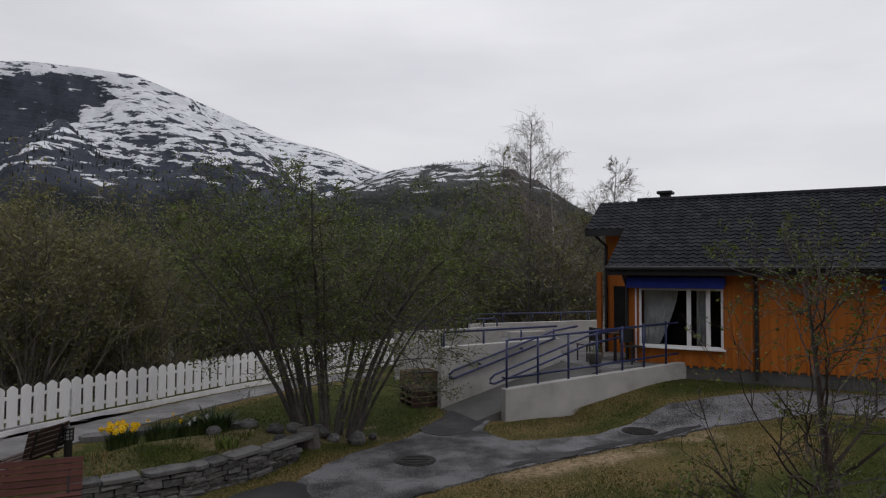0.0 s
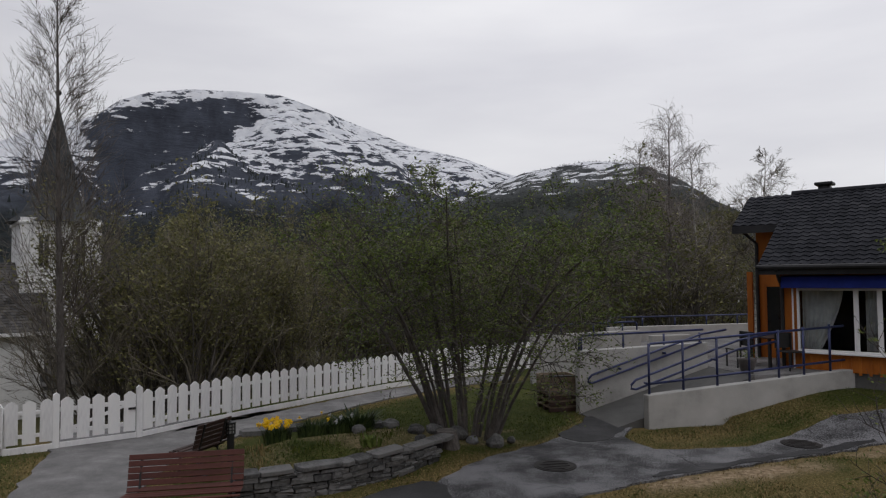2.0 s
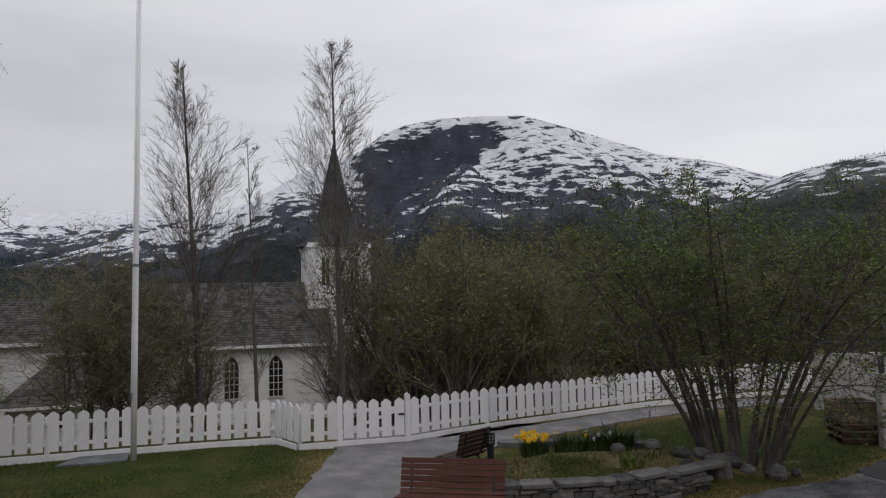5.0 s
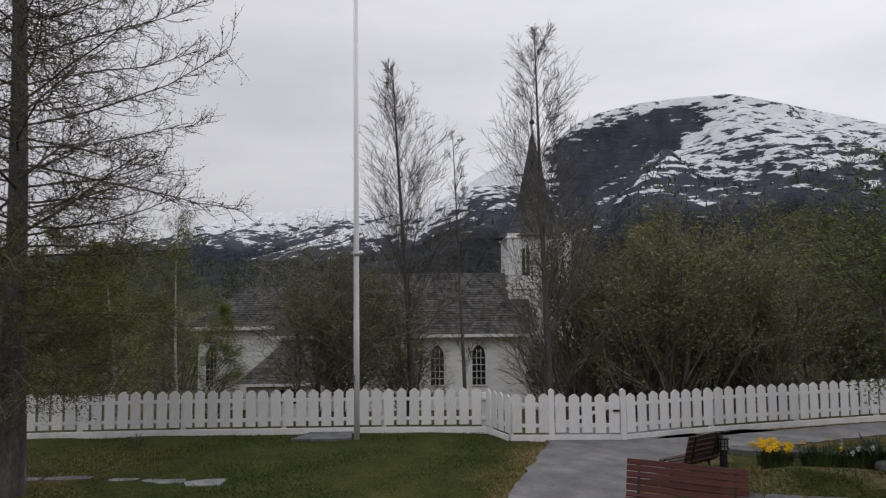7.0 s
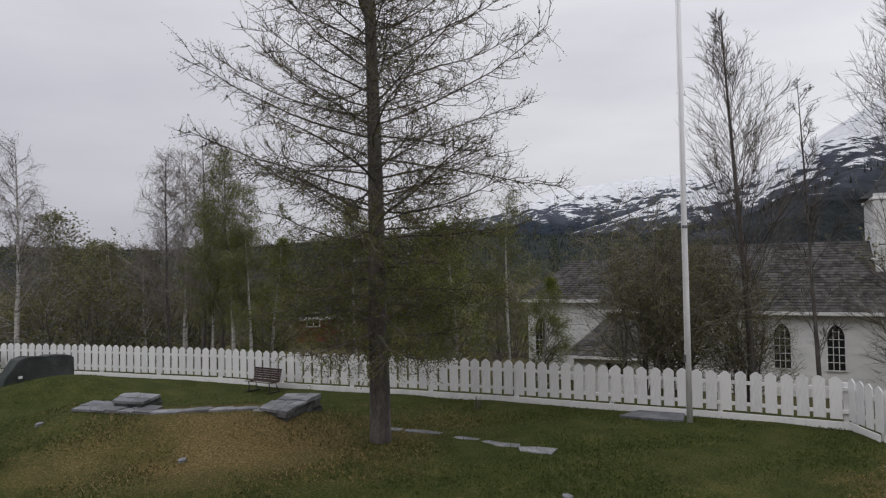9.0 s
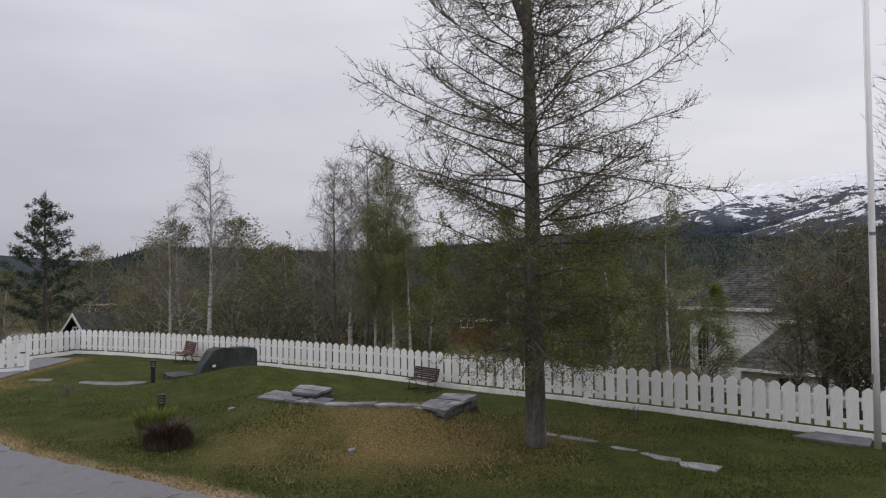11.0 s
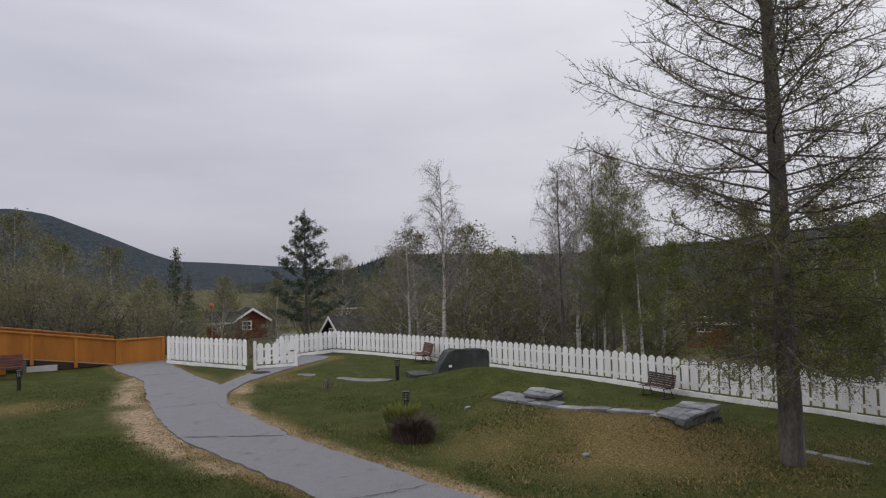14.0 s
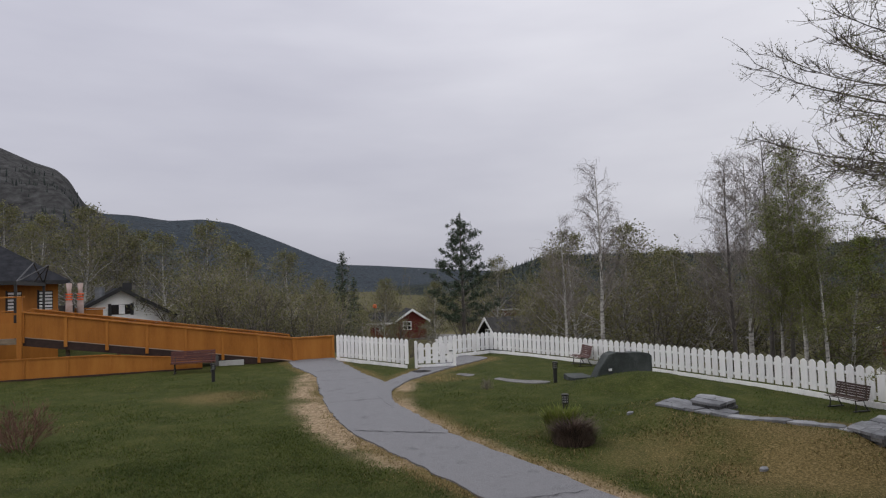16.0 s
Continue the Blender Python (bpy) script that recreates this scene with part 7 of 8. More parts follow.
# the slab walls on the bank: courses of rough slates in a four-cornered plan
def slate_pile(corners, z0, z1, nu, nv, seed, label, course=0.075):
    r = random.Random(seed)
    w = thing("slab_wall", pose(0, 0, 0), label, "wall", "dry-stone walls")
    a, b, c, d = (Vector((*q, 0)) for q in corners)

    def at(u, v, k):
        return a.lerp(b, u).lerp(d.lerp(c, u), v) + Vector((k * r.uniform(-1, 1), k * r.uniform(-1, 1), 0))

    z = z0
    while z < z1 - 1e-3:
        t = min(course * r.uniform(0.75, 1.3), z1 - z)
        if z1 - z - t < 0.03:
            t = z1 - z
        top = z + t > z1 - 1e-3
        su, sv = (nu, nv) if top else (nu + r.randint(0, 1), nv)
        g = [[at(min(max(i / su + (r.uniform(-0.3, 0.3) / su if 0 < i < su else 0), 0), 1), min(max(j / sv + (r.uniform(-0.3, 0.3) / sv if 0 < j < sv else 0), 0), 1), 0.035) for j in range(sv + 1)] for i in range(su + 1)]
        for i in range(su):
            for j in range(sv):
                quad = [g[i][j], g[i + 1][j], g[i + 1][j + 1], g[i][j + 1]]
                mid = (quad[0] + quad[1] + quad[2] + quad[3]) / 4
                dz, tx, ty = r.uniform(-0.012, 0.014) if top else 0.0, r.uniform(-0.03, 0.03), r.uniform(-0.03, 0.03)
                bm = bmesh.new()
                lo, hi = [], []
                for q in quad:
                    e = mid + (q - mid) * 0.965
                    h = dz + tx * (e.x - mid.x) + ty * (e.y - mid.y)
                    lo.append(bm.verts.new((e.x, e.y, z)))
                    hi.append(bm.verts.new((e.x + r.uniform(-0.01, 0.01), e.y + r.uniform(-0.01, 0.01), z + t * 0.94 + h)))
                for f in (lo[::-1], hi, *([lo[k], lo[(k + 1) % 4], hi[(k + 1) % 4], hi[k]] for k in range(4))):
                    bm.faces.new(f)
                bmesh.ops.recalc_face_normals(bm, faces=bm.faces[:])
                # top course takes the paler colour, the courses below the darker one
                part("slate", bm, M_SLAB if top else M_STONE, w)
        z += t
    return w


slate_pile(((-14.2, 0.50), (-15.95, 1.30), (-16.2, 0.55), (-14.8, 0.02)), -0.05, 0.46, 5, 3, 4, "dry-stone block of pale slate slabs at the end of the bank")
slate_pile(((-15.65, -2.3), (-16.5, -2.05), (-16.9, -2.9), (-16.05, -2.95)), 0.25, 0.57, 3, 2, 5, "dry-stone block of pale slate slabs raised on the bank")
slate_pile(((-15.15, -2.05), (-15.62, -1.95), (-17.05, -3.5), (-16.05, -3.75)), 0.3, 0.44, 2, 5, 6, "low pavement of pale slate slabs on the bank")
for x, y, w, h, a in ((-15.2, -1.75, 0.55, 0.30, 1.45), (-15.2, -1.25, 0.6, 0.28, 1.5), (-15.12, -0.72, 0.6, 0.30, 1.5), (-15.05, -0.25, 0.5, 0.26, 1.5), (-14.9, 0.12, 0.45, 0.3, 1.4)):
    flag_stone("slate_slab", x, y, land1(x, y) + 0.03 + rs.uniform(-0.01, 0.015), ragged(rs, w * 1.1, h * 1.1, 7, a), 0.12, "pale grey slate slab laid flat on the bank", group="slabs on the bank", tilt=(rs.uniform(-2, 2), rs.uniform(-2, 2)))

# the dark memorial rock with its foot stone
bm = bmesh.new()
prism(bm, [(-1.15, -0.3), (1.2, -0.3), (1.2, 0.62), (1.08, 0.72), (0.45, 0.80), (0.25, 0.78), (-0.25, 0.85), (-0.5, 0.78), (-0.85, 0.3)], -0.16, 0.2)
bmesh.ops.bevel(bm, geom=bm.edges[:], offset=0.018, segments=1, affect="EDGES")
bmesh.ops.triangulate(bm, faces=bm.faces[:])
bmesh.ops.subdivide_edges(bm, edges=[e for e in bm.edges if e.calc_length() > 0.3], cuts=2)
for v in bm.verts:
    v.co += 0.03 * noise.noise_vector(v.co * 2.5)
r = thing("memorial_rock", facing(-21.85, -6.25, 0.58, 0.81, 0.2) @ Matrix.Diagonal((1, 1, 0.88, 1)), "upright dark green-grey rock slab on the bank", "rock")
part("slab", bm, M_BOULDER, r, smooth=False)
part("plate", boxed(-0.55, -0.20, 0.20, -0.44, -0.165, 0.28, bevel=0.004), M_FLAGWHITE, r, "small white plate")
flag_stone("foot_stone", -21.35, -7.45, 0.19, ragged(rs, 1.15, 0.75, 10, 0.7), 0.24, "flat dark stone lying before the upright rock", M_BOULDER, "rock", "")

# boulders at the foot of the shrub tree
for i, (x, y, s, lab, mt) in enumerate(((-2.35, 12.75, 0.26, "grey boulder among the stems", M_STONE), (-2.05, 12.75, 0.17, "pale rounded boulder among the stems", M_SLAB), (-1.62, 12.85, 0.27, "grey boulder among the stems", M_STONE), (-2.75, 12.55, 0.22, "mossy grey boulder in the bed", M_STONE), (-3.05, 12.35, 0.2, "mossy grey boulder in the bed", M_STONE), (-2.9, 12.05, 0.16, "grey boulder at the end of the wall", M_STONE), (-2.55, 11.95, 0.15, "grey boulder at the end of the wall", M_STONE), (-3.6, 12.6, 0.22, "mossy grey boulder in the bed", M_STONE), (-4.1, 12.1, 0.18, "mossy grey boulder in the bed", M_STONE), (-1.35, 13.2, 0.14, "small grey boulder among the stems", M_STONE))):
    me = bpy.data.meshes.new("boulder")
    bm = rock_bm(s * 0.8, s * 0.62, s * 0.55, i + 3)
    bm.to_mesh(me)
    bm.free()
    me.materials.append(mt)
    ob = new("boulder", me)
    ob.matrix_basis = pose(x, y, land1(x, y) + s * 0.3, 0, 0, i * 50)
    tagged(ob, lab, "boulder", "boulders in the flower bed")
for i, (x, y, w) in enumerate(((-6.6, 13.1, 0.8), (-5.95, 13.55, 0.9), (-5.2, 13.95, 0.9), (-4.5, 14.1, 0.6))):
    flag_stone("edging_stone", x, y, land1(x, y) + 0.10, ragged(rs, w, 0.38, 8, 0.6), 0.2, "flat grey edging stone behind the flower bed", M_STONE, group="edging stones")
t = thing("tree_stump", pose(-2.45, 12.25, land1(-2.45, 12.25)), "dark rotten tree stump in the bed", "stump")
part("wood", tube(bmesh.new(), [(0, 0, -0.1), (0, 0, 0.1), (0, 0, 0.24)], [0.26, 0.22, 0.19], 12), M_BARK, t)


# ---- flowers ----
def tuft(name, x, y, label, n, h, spread, mat, heads=0, seed=1, headmat=None, bend=0.5, cat="plant", z=None, width=0.008):
    r = random.Random(seed)
    t = thing(name, pose(x, y, land1(x, y) if z is None else z), label, cat)
    vs, fs = [], []
    tips = []
    for _ in range(n):
        a, d = r.uniform(0, 6.283), spread * math.sqrt(r.random())
        bx, by = d * math.cos(a), d * math.sin(a)
        hh = h * r.uniform(0.6, 1.1) * (1 - 0.65 * (d / spread) ** 2 if name == "dry_bush" else 1)
        ox, oy = bend * hh * r.uniform(0.1, 1) * math.cos(a + r.uniform(-1, 1)), bend * hh * r.uniform(0.1, 1) * math.sin(a + r.uniform(-1, 1))
        px, py = -math.sin(a) * width, math.cos(a) * width
        k = len(vs)
        vs += [(bx - px, by - py, -0.03), (bx + px, by + py, -0.03), (bx + ox * 0.35 + px, by + oy * 0.35 + py, hh * 0.6), (bx + ox * 0.35 - px, by + oy * 0.35 - py, hh * 0.6), (bx + ox, by + oy, hh * r.uniform(0.8, 1.0))]
        fs += [(k, k + 1, k + 2, k + 3), (k + 3, k + 2, k + 4)]
        tips.append((bx + ox * 0.5, by + oy * 0.5, hh))
    ob = new("foliage", mesh_of("foliage", vs, fs, mat))
    ob.parent = t
    for p in r.sample(tips, min(heads, n)):
        bm = bmesh.new()
        c = Vector((p[0] * 1.1, p[1] * 1.1, h * r.uniform(0.95, 1.15)))
        out = Vector((r.uniform(-1, 0.4), r.uniform(-1, 0.2), 0.25)).normalized()
        u = out.orthogonal().normalized()
        for q in range(6):
            d = Matrix.Rotation(q * math.pi / 3, 3, out) @ u
            e = out.cross(d)
            v = [bm.verts.new(c + w) for w in (d * 0.012, d * 0.035 + e * 0.018, d * 0.058 + out * 0.005, d * 0.035 - e * 0.018)]
            bm.faces.new(v)
        tube(bm, [c, c + out * 0.035], [0.014, 0.02], 6)
        part("flower", bm, headmat, t, "yellow trumpet flower")
    return t


tuft("daffodils", -5.55, 11.7, "clump of yellow daffodils in bloom", 260, 0.34, 0.26, M_LEAFDARK, 44, 1, M_YELLOW, width=0.011)
tuft("daffodils", -4.95, 12.0, "clump of dark green daffodil leaves", 240, 0.34, 0.3, M_LEAFDARK, 3, 2, M_YELLOW, width=0.012)
tuft("daffodils", -4.6, 12.3, "clump of daffodil leaves in bud", 200, 0.34, 0.3, M_LEAFDARK, 5, 3, M_CURTAIN, width=0.012)
tuft("perennial", -4.35, 12.75, "leafy green perennial in the bed", 150, 0.46, 0.32, M_LEAFDARK, 0, 4, bend=1.0, width=0.035)
for k, (x, y) in enumerate(((-5.1, 10.4), (-4.8, 11.0), (-4.4, 11.4), (-5.5, 11.0), (-4.0, 12.0), (-3.5, 12.2), (-5.9, 12.3), (-4.3, 10.6), (-3.6, 11.1))):
    tuft("grass_tuft", x, y, "ragged tuft of long grass in the bed", 70, 0.09, 0.32, M_STRAW if k % 3 == 0 else M_BLADE, 0, 50 + k, bend=1.0, width=0.007)
tuft("perennial", -3.7, 11.6, "low tuft of green leaves in the bed", 60, 0.16, 0.2, M_LEAF, 0, 5, bend=1.0, width=0.02)
tuft("dry_bush", -13.55, -4.75, "brown withered dome of grass stalks", 1700, 0.62, 0.42, M_WITHERED, 0, 6, bend=1.1, width=0.006)
tuft("dry_bush", -13.55, -4.75, "grey withered stalks of the same dome", 300, 0.42, 0.28, M_STRAW, 0, 16, bend=1.2, width=0.005)
tuft("dwarf_conifer", -14.05, -5.2, "small bushy dwarf conifer", 700, 0.62, 0.3, M_LEAFYELLOW, 0, 7, bend=0.5, width=0.02)
tuft("dry_bush", -19.0, -9.55, "small bare brown shrub on the lawn", 60, 0.5, 0.22, M_TWIG, 0, 8, bend=0.5, width=0.006)
tuft("dry_bush", -15.5, 4.75, "tiny bare shrub by the fence", 40, 0.4, 0.1, M_TWIG, 0, 9, bend=0.5, width=0.005)
p = shrub(71, 1.0, 34, 0.009, opt(levels=2, kids=(0, 6, 6), bend=0.25, up=0.03, angle=0.6, ratio=0.5, min=0.0035), 0.9, 0.25)
p.finish("dry_bush", ground_pose(-8.2, -15.25), "low reddish bare shrub on the lawn", "shrub", "", M_REDTWIG, M_REDTWIG, M_LEAF)
for k, (x, y) in enumerate(((-16.9, 6.1), (-18.9, 3.2), (-10.9, -28.2), (-11.3, -27.6))):
    tuft("dry_bush", x, y, "small bare shrub by the fence", 40, 0.4 if k < 2 else 1.6, 0.1 if k < 2 else 0.3, M_TWIG, 0, 30 + k, bend=0.6, width=0.006)

# ---- covers, planter, pot, table ----
for x, y, lab in ((-0.46, 11.6, "round cast-iron manhole cover in the asphalt"), (4.05, 13.85, "round cast-iron manhole cover in the asphalt"), (-21.6, -13.65, "round cast-iron manhole cover by the gate")):
    t = thing("manhole_cover", pose(x, y, land1(x, y) + 0.02), lab, "manhole cover", "manhole covers")
    part("ring", tube(bmesh.new(), [(0, 0, -0.05), (0, 0, 0.012)], 0.36, 28), M_IRON, t)
    part("lid", tube(bmesh.new(), [(0, 0, 0.0), (0, 0, 0.019)], 0.31, 28), M_IRON, t)
    for k in range(5):
        part("rib", boxed(-0.25 + abs(k - 2) * 0.04, -0.014 + (k - 2) * 0.1, 0.019, 0.25 - abs(k - 2) * 0.04, 0.014 + (k - 2) * 0.1, 0.026), M_IRON, t)

t = thing("planter_box", pose(-0.55, 16.75, land1(-0.55, 16.75), 0, 0, 25.3), "wooden pallet-collar planter box standing on pallets", "planter")
for i in range(3):
    z = i * 0.145
    for y in (-0.36, 0.0, 0.36):
        part("pallet_block", boxed(-0.38, y - 0.05, z, 0.38, y + 0.05, z + 0.09), M_BENCHDARK, t)
    for k in range(5):
        part("pallet_board", boxed(-0.38, -0.40 + k * 0.165, z + 0.092, 0.38, -0.27 + k * 0.165, z + 0.118), M_WOODRAW, t)
for x0, y0, x1, y1 in ((-0.4, -0.4, 0.4, -0.37), (-0.4, 0.37, 0.4, 0.4), (-0.4, -0.368, -0.37, 0.368), (0.37, -0.368, 0.4, 0.368)):
    for z in (0.44, 0.635):
        part("collar_board", boxed(x0, y0, z, x1, y1, z + 0.19, bevel=0.004), M_WOODRAW, t)
part("soil", boxed(-0.36, -0.36, 0.5, 0.36, 0.36, 0.76), M_ROOMSHADE_SOIL, t, "dark potting soil")
part("liner", boxed(-0.42, -0.42, 0.828, 0.42, -0.36, 0.85), M_BLACK, t)

px, py, _ = RA @ Vector((2.9, 0.62, 0))
t = thing("flower_pot", pose(px, py, 0.965), "grey flower pot with small plants on the terrace", "flower pot")
part("pot", tube(bmesh.new(), [(0, 0, 0), (0, 0, 0.3), (0, 0, 0.34)], [0.13, 0.2, 0.215], 16), M_TERRACOTTA, t, smooth=True)
vs = Plant(9)
vs.leaves(Vector((0, 0, 0.38)), 120, 0.09, 0.03)
o = new("foliage", mesh_of("foliage", vs.leaf[0], vs.leaf[1], M_LEAF))
o.parent = t
t = thing("garden_table", RA @ pose(4.6, 1.5, 0.965), "dark garden table on the terrace", "table")
part("tabletop", boxed(-0.7, -0.4, 0.70, 0.7, 0.4, 0.735, bevel=0.008), M_BENCHDARK, t)
for x in (-0.62, 0.62):
    for y in (-0.33, 0.33):
        part("leg", boxed(x - 0.03, y - 0.03, 0, x + 0.03, y + 0.03, 0.70), M_BLACK, t)
for x, y, a in ((-0.4, -0.75, 180), (0.5, -0.75, 170), (-1.15, 0.1, 90)):
    t = thing("garden_chair", RA @ pose(4.6, 1.5, 0.965) @ pose(x, y, 0, 0, 0, a), "dark garden chair at the terrace table", "chair", "terrace chairs")
    part("seat", boxed(-0.23, -0.22, 0.42, 0.23, 0.22, 0.45, bevel=0.006), M_BLACK, t)
    part("backrest", boxed(-0.23, -0.25, 0.50, 0.23, -0.22, 0.86, bevel=0.006), M_BLACK, t)
    for x2 in (-0.2, 0.2):
        for y2 in (-0.2, 0.2):
            part("leg", boxed(x2 - 0.015, y2 - 0.015, 0, x2 + 0.015, y2 + 0.015, 0.42 if y2 > 0 else 0.86), M_BLACK, t)

# dark damp patches of newer asphalt
build_path("asphalt_patch", M_DARKASPHALT, "dark patch of newer asphalt", [(-3.5, 9.0), (-2.9, 9.9), (-2.3, 10.55), (-2.0, 10.2), (-1.85, 9.5), (-1.8, 8.0), (-3.5, 8.0)], 0.008)
build_path("asphalt_patch", M_DARKASPHALT, "damp dark asphalt at the foot of the ramp", [(-0.55, 13.9), (0.1, 15.2), (0.05, 16.0), (1.15, 15.1), (0.7, 14.3), (0.5, 13.4), (-0.1, 13.2)], 0.008)
build_path("asphalt_patch", M_DARKASPHALT, "damp dark edge of the asphalt", [(0.9, 11.25), (3.1, 12.75), (5.0, 14.0), (5.6, 14.1), (3.2, 12.6), (1.1, 11.15)], 0.008)

# the road beyond the trees
build_path("road", M_GRAVEL, "pale grey road beyond the trees", [polar(a, 70 + 0.25 * (a - 92)) for a in range(92, 126, 3)] + [polar(a, 75 + 0.25 * (a - 92)) for a in range(125, 91, -3)], 0.08)

# cracks and joints across the asphalt
def crack(a, b, label, w=0.012, seed=1):
    r = random.Random(seed)
    n = max(5, int(math.hypot(b[0] - a[0], b[1] - a[1]) / 0.12))
    bm = bmesh.new()
    prev = None
    for i in range(n + 1):
        x, y = a[0] + (b[0] - a[0]) * i / n + r.uniform(-0.03, 0.03), a[1] + (b[1] - a[1]) * i / n + r.uniform(-0.03, 0.03)
        ww = (0.9 if a[0] < -9 else 0.5) * w * r.uniform(0.2, 1.4)
        dx, dy = b[1] - a[1], a[0] - b[0]
        l = math.hypot(dx, dy)
        z = land1(x, y) + 0.0335
        row = [bm.verts.new((x + s * ww * dx / l, y + s * ww * dy / l, z)) for s in (-1, 1)]
        if prev:
            bm.faces.new([prev[0], prev[1], row[1], row[0]])
        prev = row
    me = bpy.data.meshes.new("crack")
    bm.to_mesh(me)
    bm.free()
    me.materials.append(M_ROOMSHADE_SOIL)
    tagged(new("crack", me), label, "crack", "cracks in the asphalt", "structure")


for i, (a, b, w) in enumerate((((-13.1, -7.5), (-12.5, -9.5), 0.022), ((-16.2, -11.5), (-15.0, -12.5), 0.015), ((-19.4, -14.4), (-18.3, -15.7), 0.012), ((-21.0, -16.4), (-20.2, -17.6), 0.016), ((-10.6, -3.4), (-9.4, -4.6), 0.012),
                              ((-1.9, 11.3), (-1.1, 11.9), 0.012), ((-1.1, 11.9), (0.0, 13.2), 0.01), ((-0.5, 12.9), (0.9, 12.6), 0.014), ((-2.0, 10.5), (-0.2, 10.4), 0.01), ((0.3, 11.6), (1.0, 12.4), 0.01), ((1.9, 11.9), (1.5, 12.9), 0.014), ((3.2, 12.7), (2.9, 13.3), 0.012), ((-1.4, 9.6), (0.2, 11.0), 0.008), ((4.6, 13.7), (4.4, 14.6), 0.012))):
    crack(a, b, "dark crack across the worn asphalt", w, i)

# wind lamp on a post, far off
x, y = polar(126.7, 74)
t = thing("lamp_post", pose(x, y, land1(x, y)), "grey post with an orange buoy on top", "post")
part("post", tube(bmesh.new(), [(0, 0, -0.2), (0, 0, 4.0)], 0.06), M_GREYTWIG, t)
bm = bmesh.new()
bmesh.ops.create_uvsphere(bm, u_segments=12, v_segments=8, radius=0.22, matrix=Matrix.Translation((0, 0, 4.0)))
part("buoy", bm, M_ORANGEGLOW, t)


# ---- conifers ----
def pine(seed, h, r0, spread):
    """Whorls of upswept limbs with needle bunches on their outer halves."""
    p = Plant(seed)
    r = p.r
    pts = p.line(Vector((0, 0, -0.2)), Vector((0, 0, 1)), h, 0.012, 0.02, 10)
    p.stem(pts, r0, 0.03, 8, p.wood)
    whorls = 11
    for i in range(whorls):
        f = 0.26 + 0.7 * i / whorls
        for m in range(5):
            g0 = min(f + r.uniform(-0.015, 0.015), 0.98)
            k = g0 * 10
            j = min(int(k), 9)
            q = pts[j].lerp(pts[j + 1], k - j)
            a = 6.283 * (m + 0.4 * i) / 5 + r.uniform(-0.3, 0.3)
            ln = spread * (1.0 - 0.87 * ((f - 0.26) / 0.7) ** 1.7) * r.uniform(0.6, 1.15)
            line = p.line(q, Vector((math.cos(a), math.sin(a), 0.2 + 1.0 * (f - 0.26))), ln, 0.12, 0.045, 5)
            p.stem(line, 0.05 * (1.15 - f), 0.012, 4, p.wood)
            for t in range(int(7 * ln) + 3):
                g = r.uniform(0.35, 1.0) * 5
                jj = min(int(g), 4)
                s = line[jj].lerp(line[jj + 1], g - jj)
                tip = s + Vector((r.gauss(0, 0.22), r.gauss(0, 0.22), r.uniform(0.0, 0.22)))
                p.stem([s, tip], 0.014, 0.008, 3, p.wood)
                p.leaves(tip, 20, 0.085, 0.075)
    for t in range(5):
        p.leaves(pts[-1] + Vector((0, 0, -0.22 * t)), 16, 0.08, 0.07)
    return p


x, y = polar(119.1, 56)
pine(61, 12.3, 0.2, 3.5).finish("pine", ground_pose(x, y), "dark green Scots pine with an open crown", "tree", "conifers", M_BARK, M_BARK, M_NEEDLE)


def spruce(seed, h, w):
    p = Plant(seed)
    r = p.r
    p.stem([Vector((0, 0, -0.2)), Vector((0, 0, h * 0.5)), Vector((0, 0, h))], 0.16, 0.02, 6, p.wood)
    for i in range(90):
        f = 0.06 + 0.93 * (i + r.random()) / 90
        a = r.uniform(0, 6.283)
        ln = w * (1 - f) * r.uniform(0.75, 1.15) + 0.12
        line = p.line(Vector((0, 0, h * f)), Vector((math.cos(a), math.sin(a), -0.15)), ln, 0.1, -0.02, 3)
        p.stem(line, 0.02, 0.006, 3, p.twig)
        for t in range(int(7 * ln) + 2):
            g = r.uniform(0.1, 1.0) * 3
            jj = min(int(g), 2)
            p.leaves(line[jj].lerp(line[jj + 1], g - jj), 6, 0.11, 0.09)
    return p


SP = spruce(62, 9.0, 2.2).finish("spruce", pose(0, 0, -80), "dark green spruce among bare trees", "tree", "conifers", M_BARK, M_TWIG, M_NEEDLE)
for az, d, s in ((129.3, 62, 1.05), (128.4, 69, 0.8), (113.5, 92, 1.0), (84.0, 58, 0.9), (66.5, 62, 1.0), (76.0, 50, 0.75), (90.0, 80, 1.0), (118.0, 110, 1.0), (33.0, 95, 1.3), (26.0, 110, 1.5), (3.0, 90, 1.3), (-4.0, 100, 1.4)):
    x, y = polar(az, d)
    copy_thing(SP, ground_pose(x, y, az * 20, s))
for o in (*SP.children_recursive, SP):
    bpy.data.objects.remove(o)


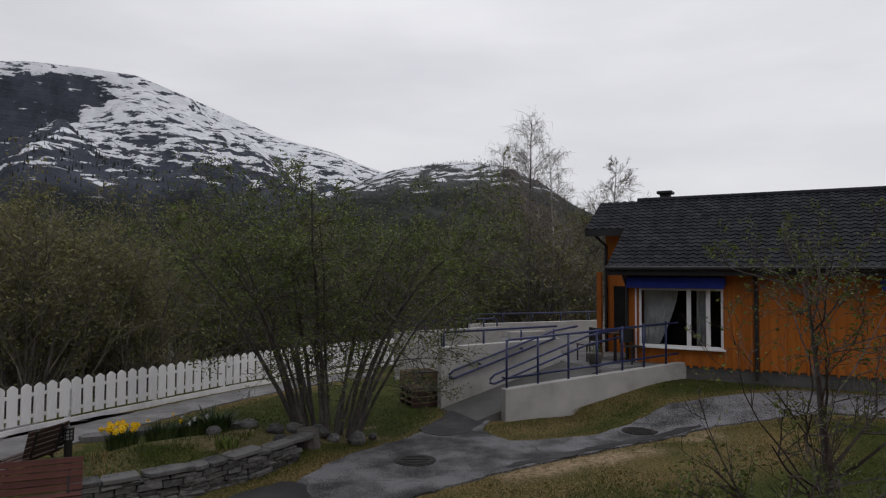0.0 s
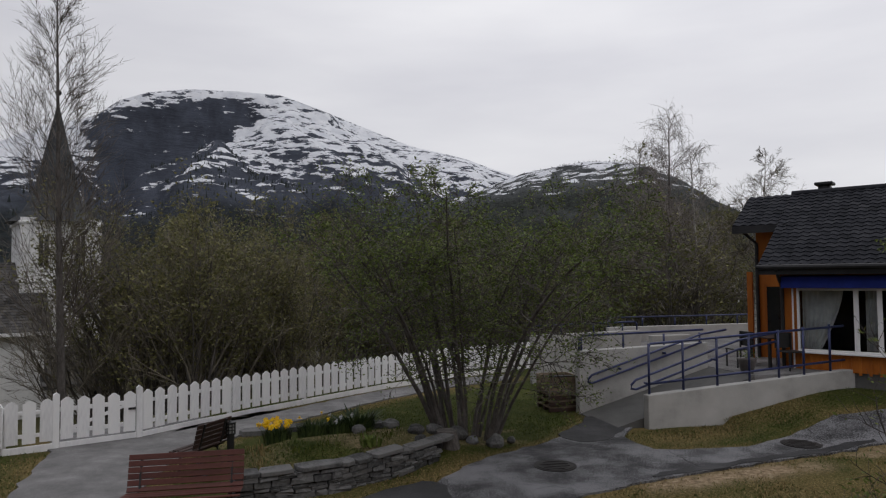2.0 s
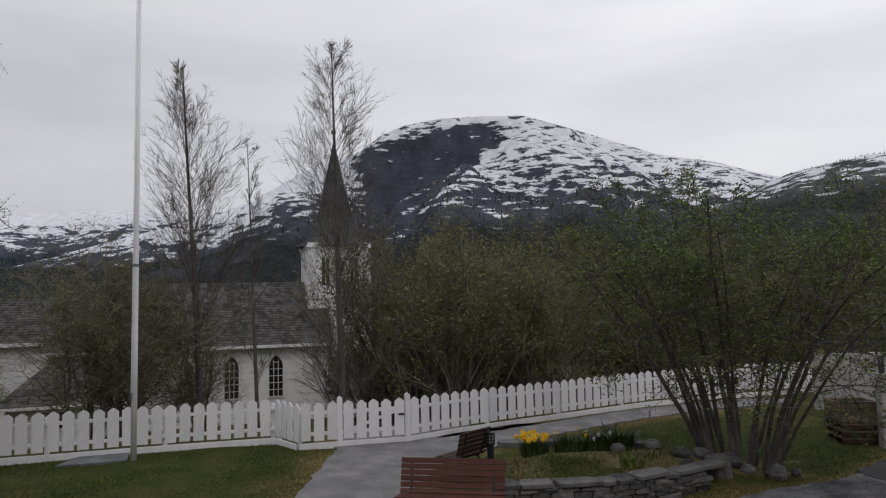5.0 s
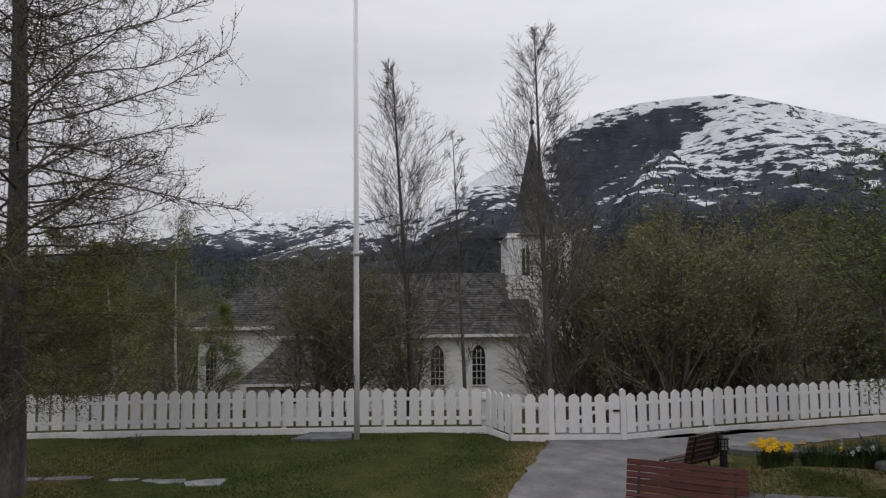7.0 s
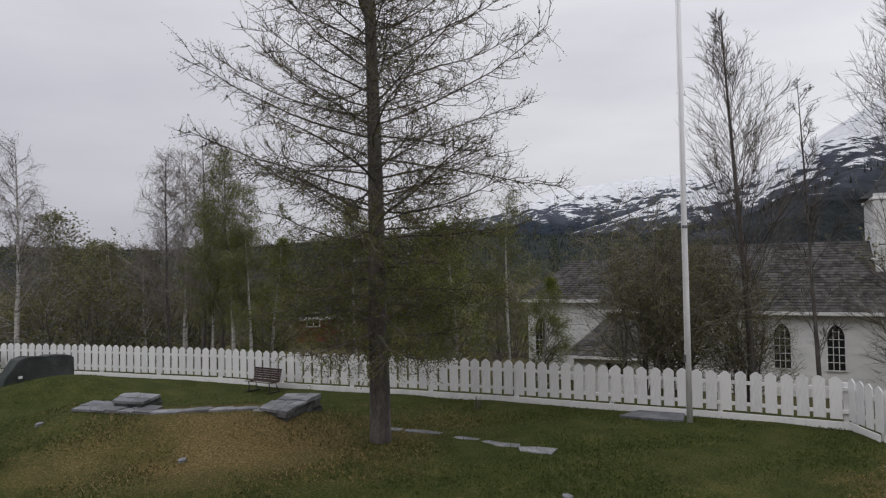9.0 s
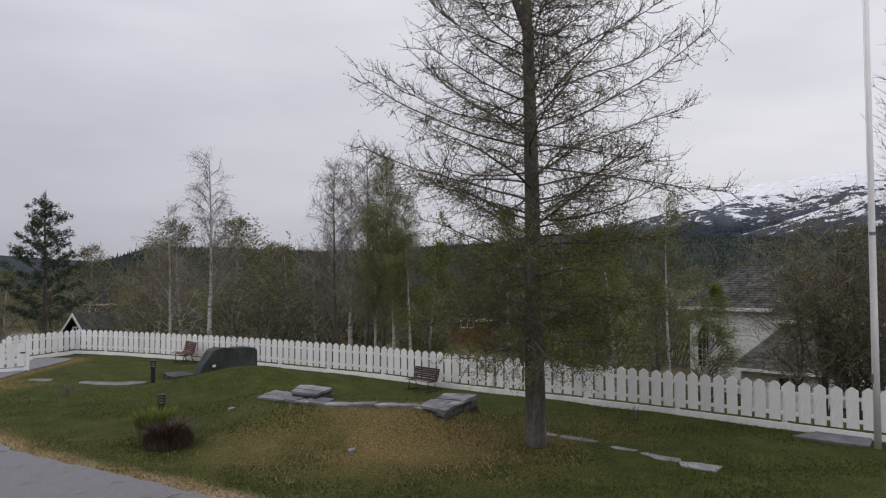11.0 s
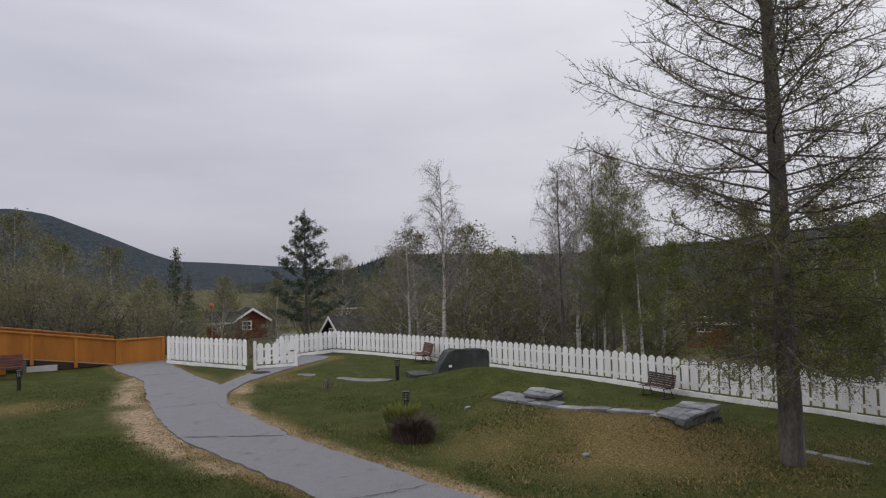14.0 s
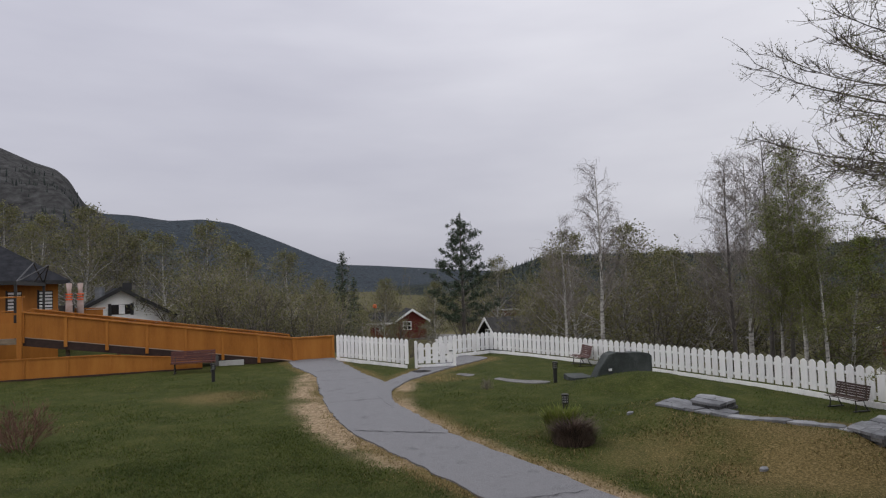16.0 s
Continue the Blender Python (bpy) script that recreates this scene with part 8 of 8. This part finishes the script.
# ---- grass ----
def grass(name, label, n, seed, mat, want, h0, h1, boxes):
    """Single blades over the lawn, thicker where want() is high; near the camera's side only."""
    r = np.random.RandomState(seed)
    pts = []
    for (x0, x1, y0, y1), share in boxes:
        k = int(n * share)
        pts.append(np.stack([r.uniform(x0, x1, k), r.uniform(y0, y1, k)], 1))
    p = np.concatenate(pts)
    x, y = p[:, 0], p[:, 1]
    keep = inside(x, y, GARDEN) & (path_dist(x, y) > 0.02) & (r.rand(len(x)) < want(x, y))
    q = RA.inverted()
    lx, ly = q[0][0] * x + q[0][1] * y + q[0][3], q[1][0] * x + q[1][1] * y + q[1][3]
    keep &= ~((lx > -0.75) & (lx < 9.5) & (ly > -0.02) & (ly < 8.9))
    hx, hy = (x - HOUSE_P[0]) * 0.876 - (y - HOUSE_P[1]) * 0.483, (x - HOUSE_P[0]) * 0.483 + (y - HOUSE_P[1]) * 0.876
    keep &= ~((hx > 0) & (hy > 0))
    x, y = x[keep], y[keep]
    z = land(x, y) - 0.012
    m = len(x)
    a = r.uniform(0, 2 * np.pi, m)
    h = r.uniform(h0, h1, m)
    w = r.uniform(0.006, 0.012, m)
    bend = r.uniform(0.6, 2.2, m) * h
    ca, sa = np.cos(a), np.sin(a)
    v = np.empty((m, 3, 3))
    v[:, 0] = np.stack([x - sa * w, y + ca * w, z - 0.01], 1)
    v[:, 1] = np.stack([x + sa * w, y - ca * w, z - 0.01], 1)
    v[:, 2] = np.stack([x + ca * bend, y + sa * bend, z + h], 1)
    me = bpy.data.meshes.new(name)
    me.vertices.add(m * 3)
    me.vertices.foreach_set("co", v.reshape(-1))
    me.loops.add(m * 3)
    me.loops.foreach_set("vertex_index", np.arange(m * 3))
    me.polygons.add(m)
    me.polygons.foreach_set("loop_start", np.arange(0, m * 3, 3))
    me.materials.append(mat)
    me.update(calc_edges=True)
    tagged(new(name, me), label, "grass", kind="stuff")


LAWNS = [((-9, 9, 7.5, 18), 0.30), ((-18, -8, -12, 11), 0.36), ((-28, -18, -21, 4), 0.14), ((-18, -4, -30, -12), 0.40), ((-12, -4, -12, -4), 0.14)]
grass("lawn_grass", "short green lawn grass", 380000, 5, M_BLADE, lambda x, y: np.clip(1.05 - 0.9 * dryness(x, y) - soil(x, y), 0.04, 1) * np.clip(24 / np.hypot(x, y) - 0.6, 0.12, 1), 0.018, 0.045, LAWNS)
grass("withered_grass", "withered straw-coloured grass", 300000, 6, M_STRAW, lambda x, y: np.clip(dryness(x, y) * 1.5 - 0.1 - 0.5 * soil(x, y), 0.0, 1), 0.015, 0.05, LAWNS)
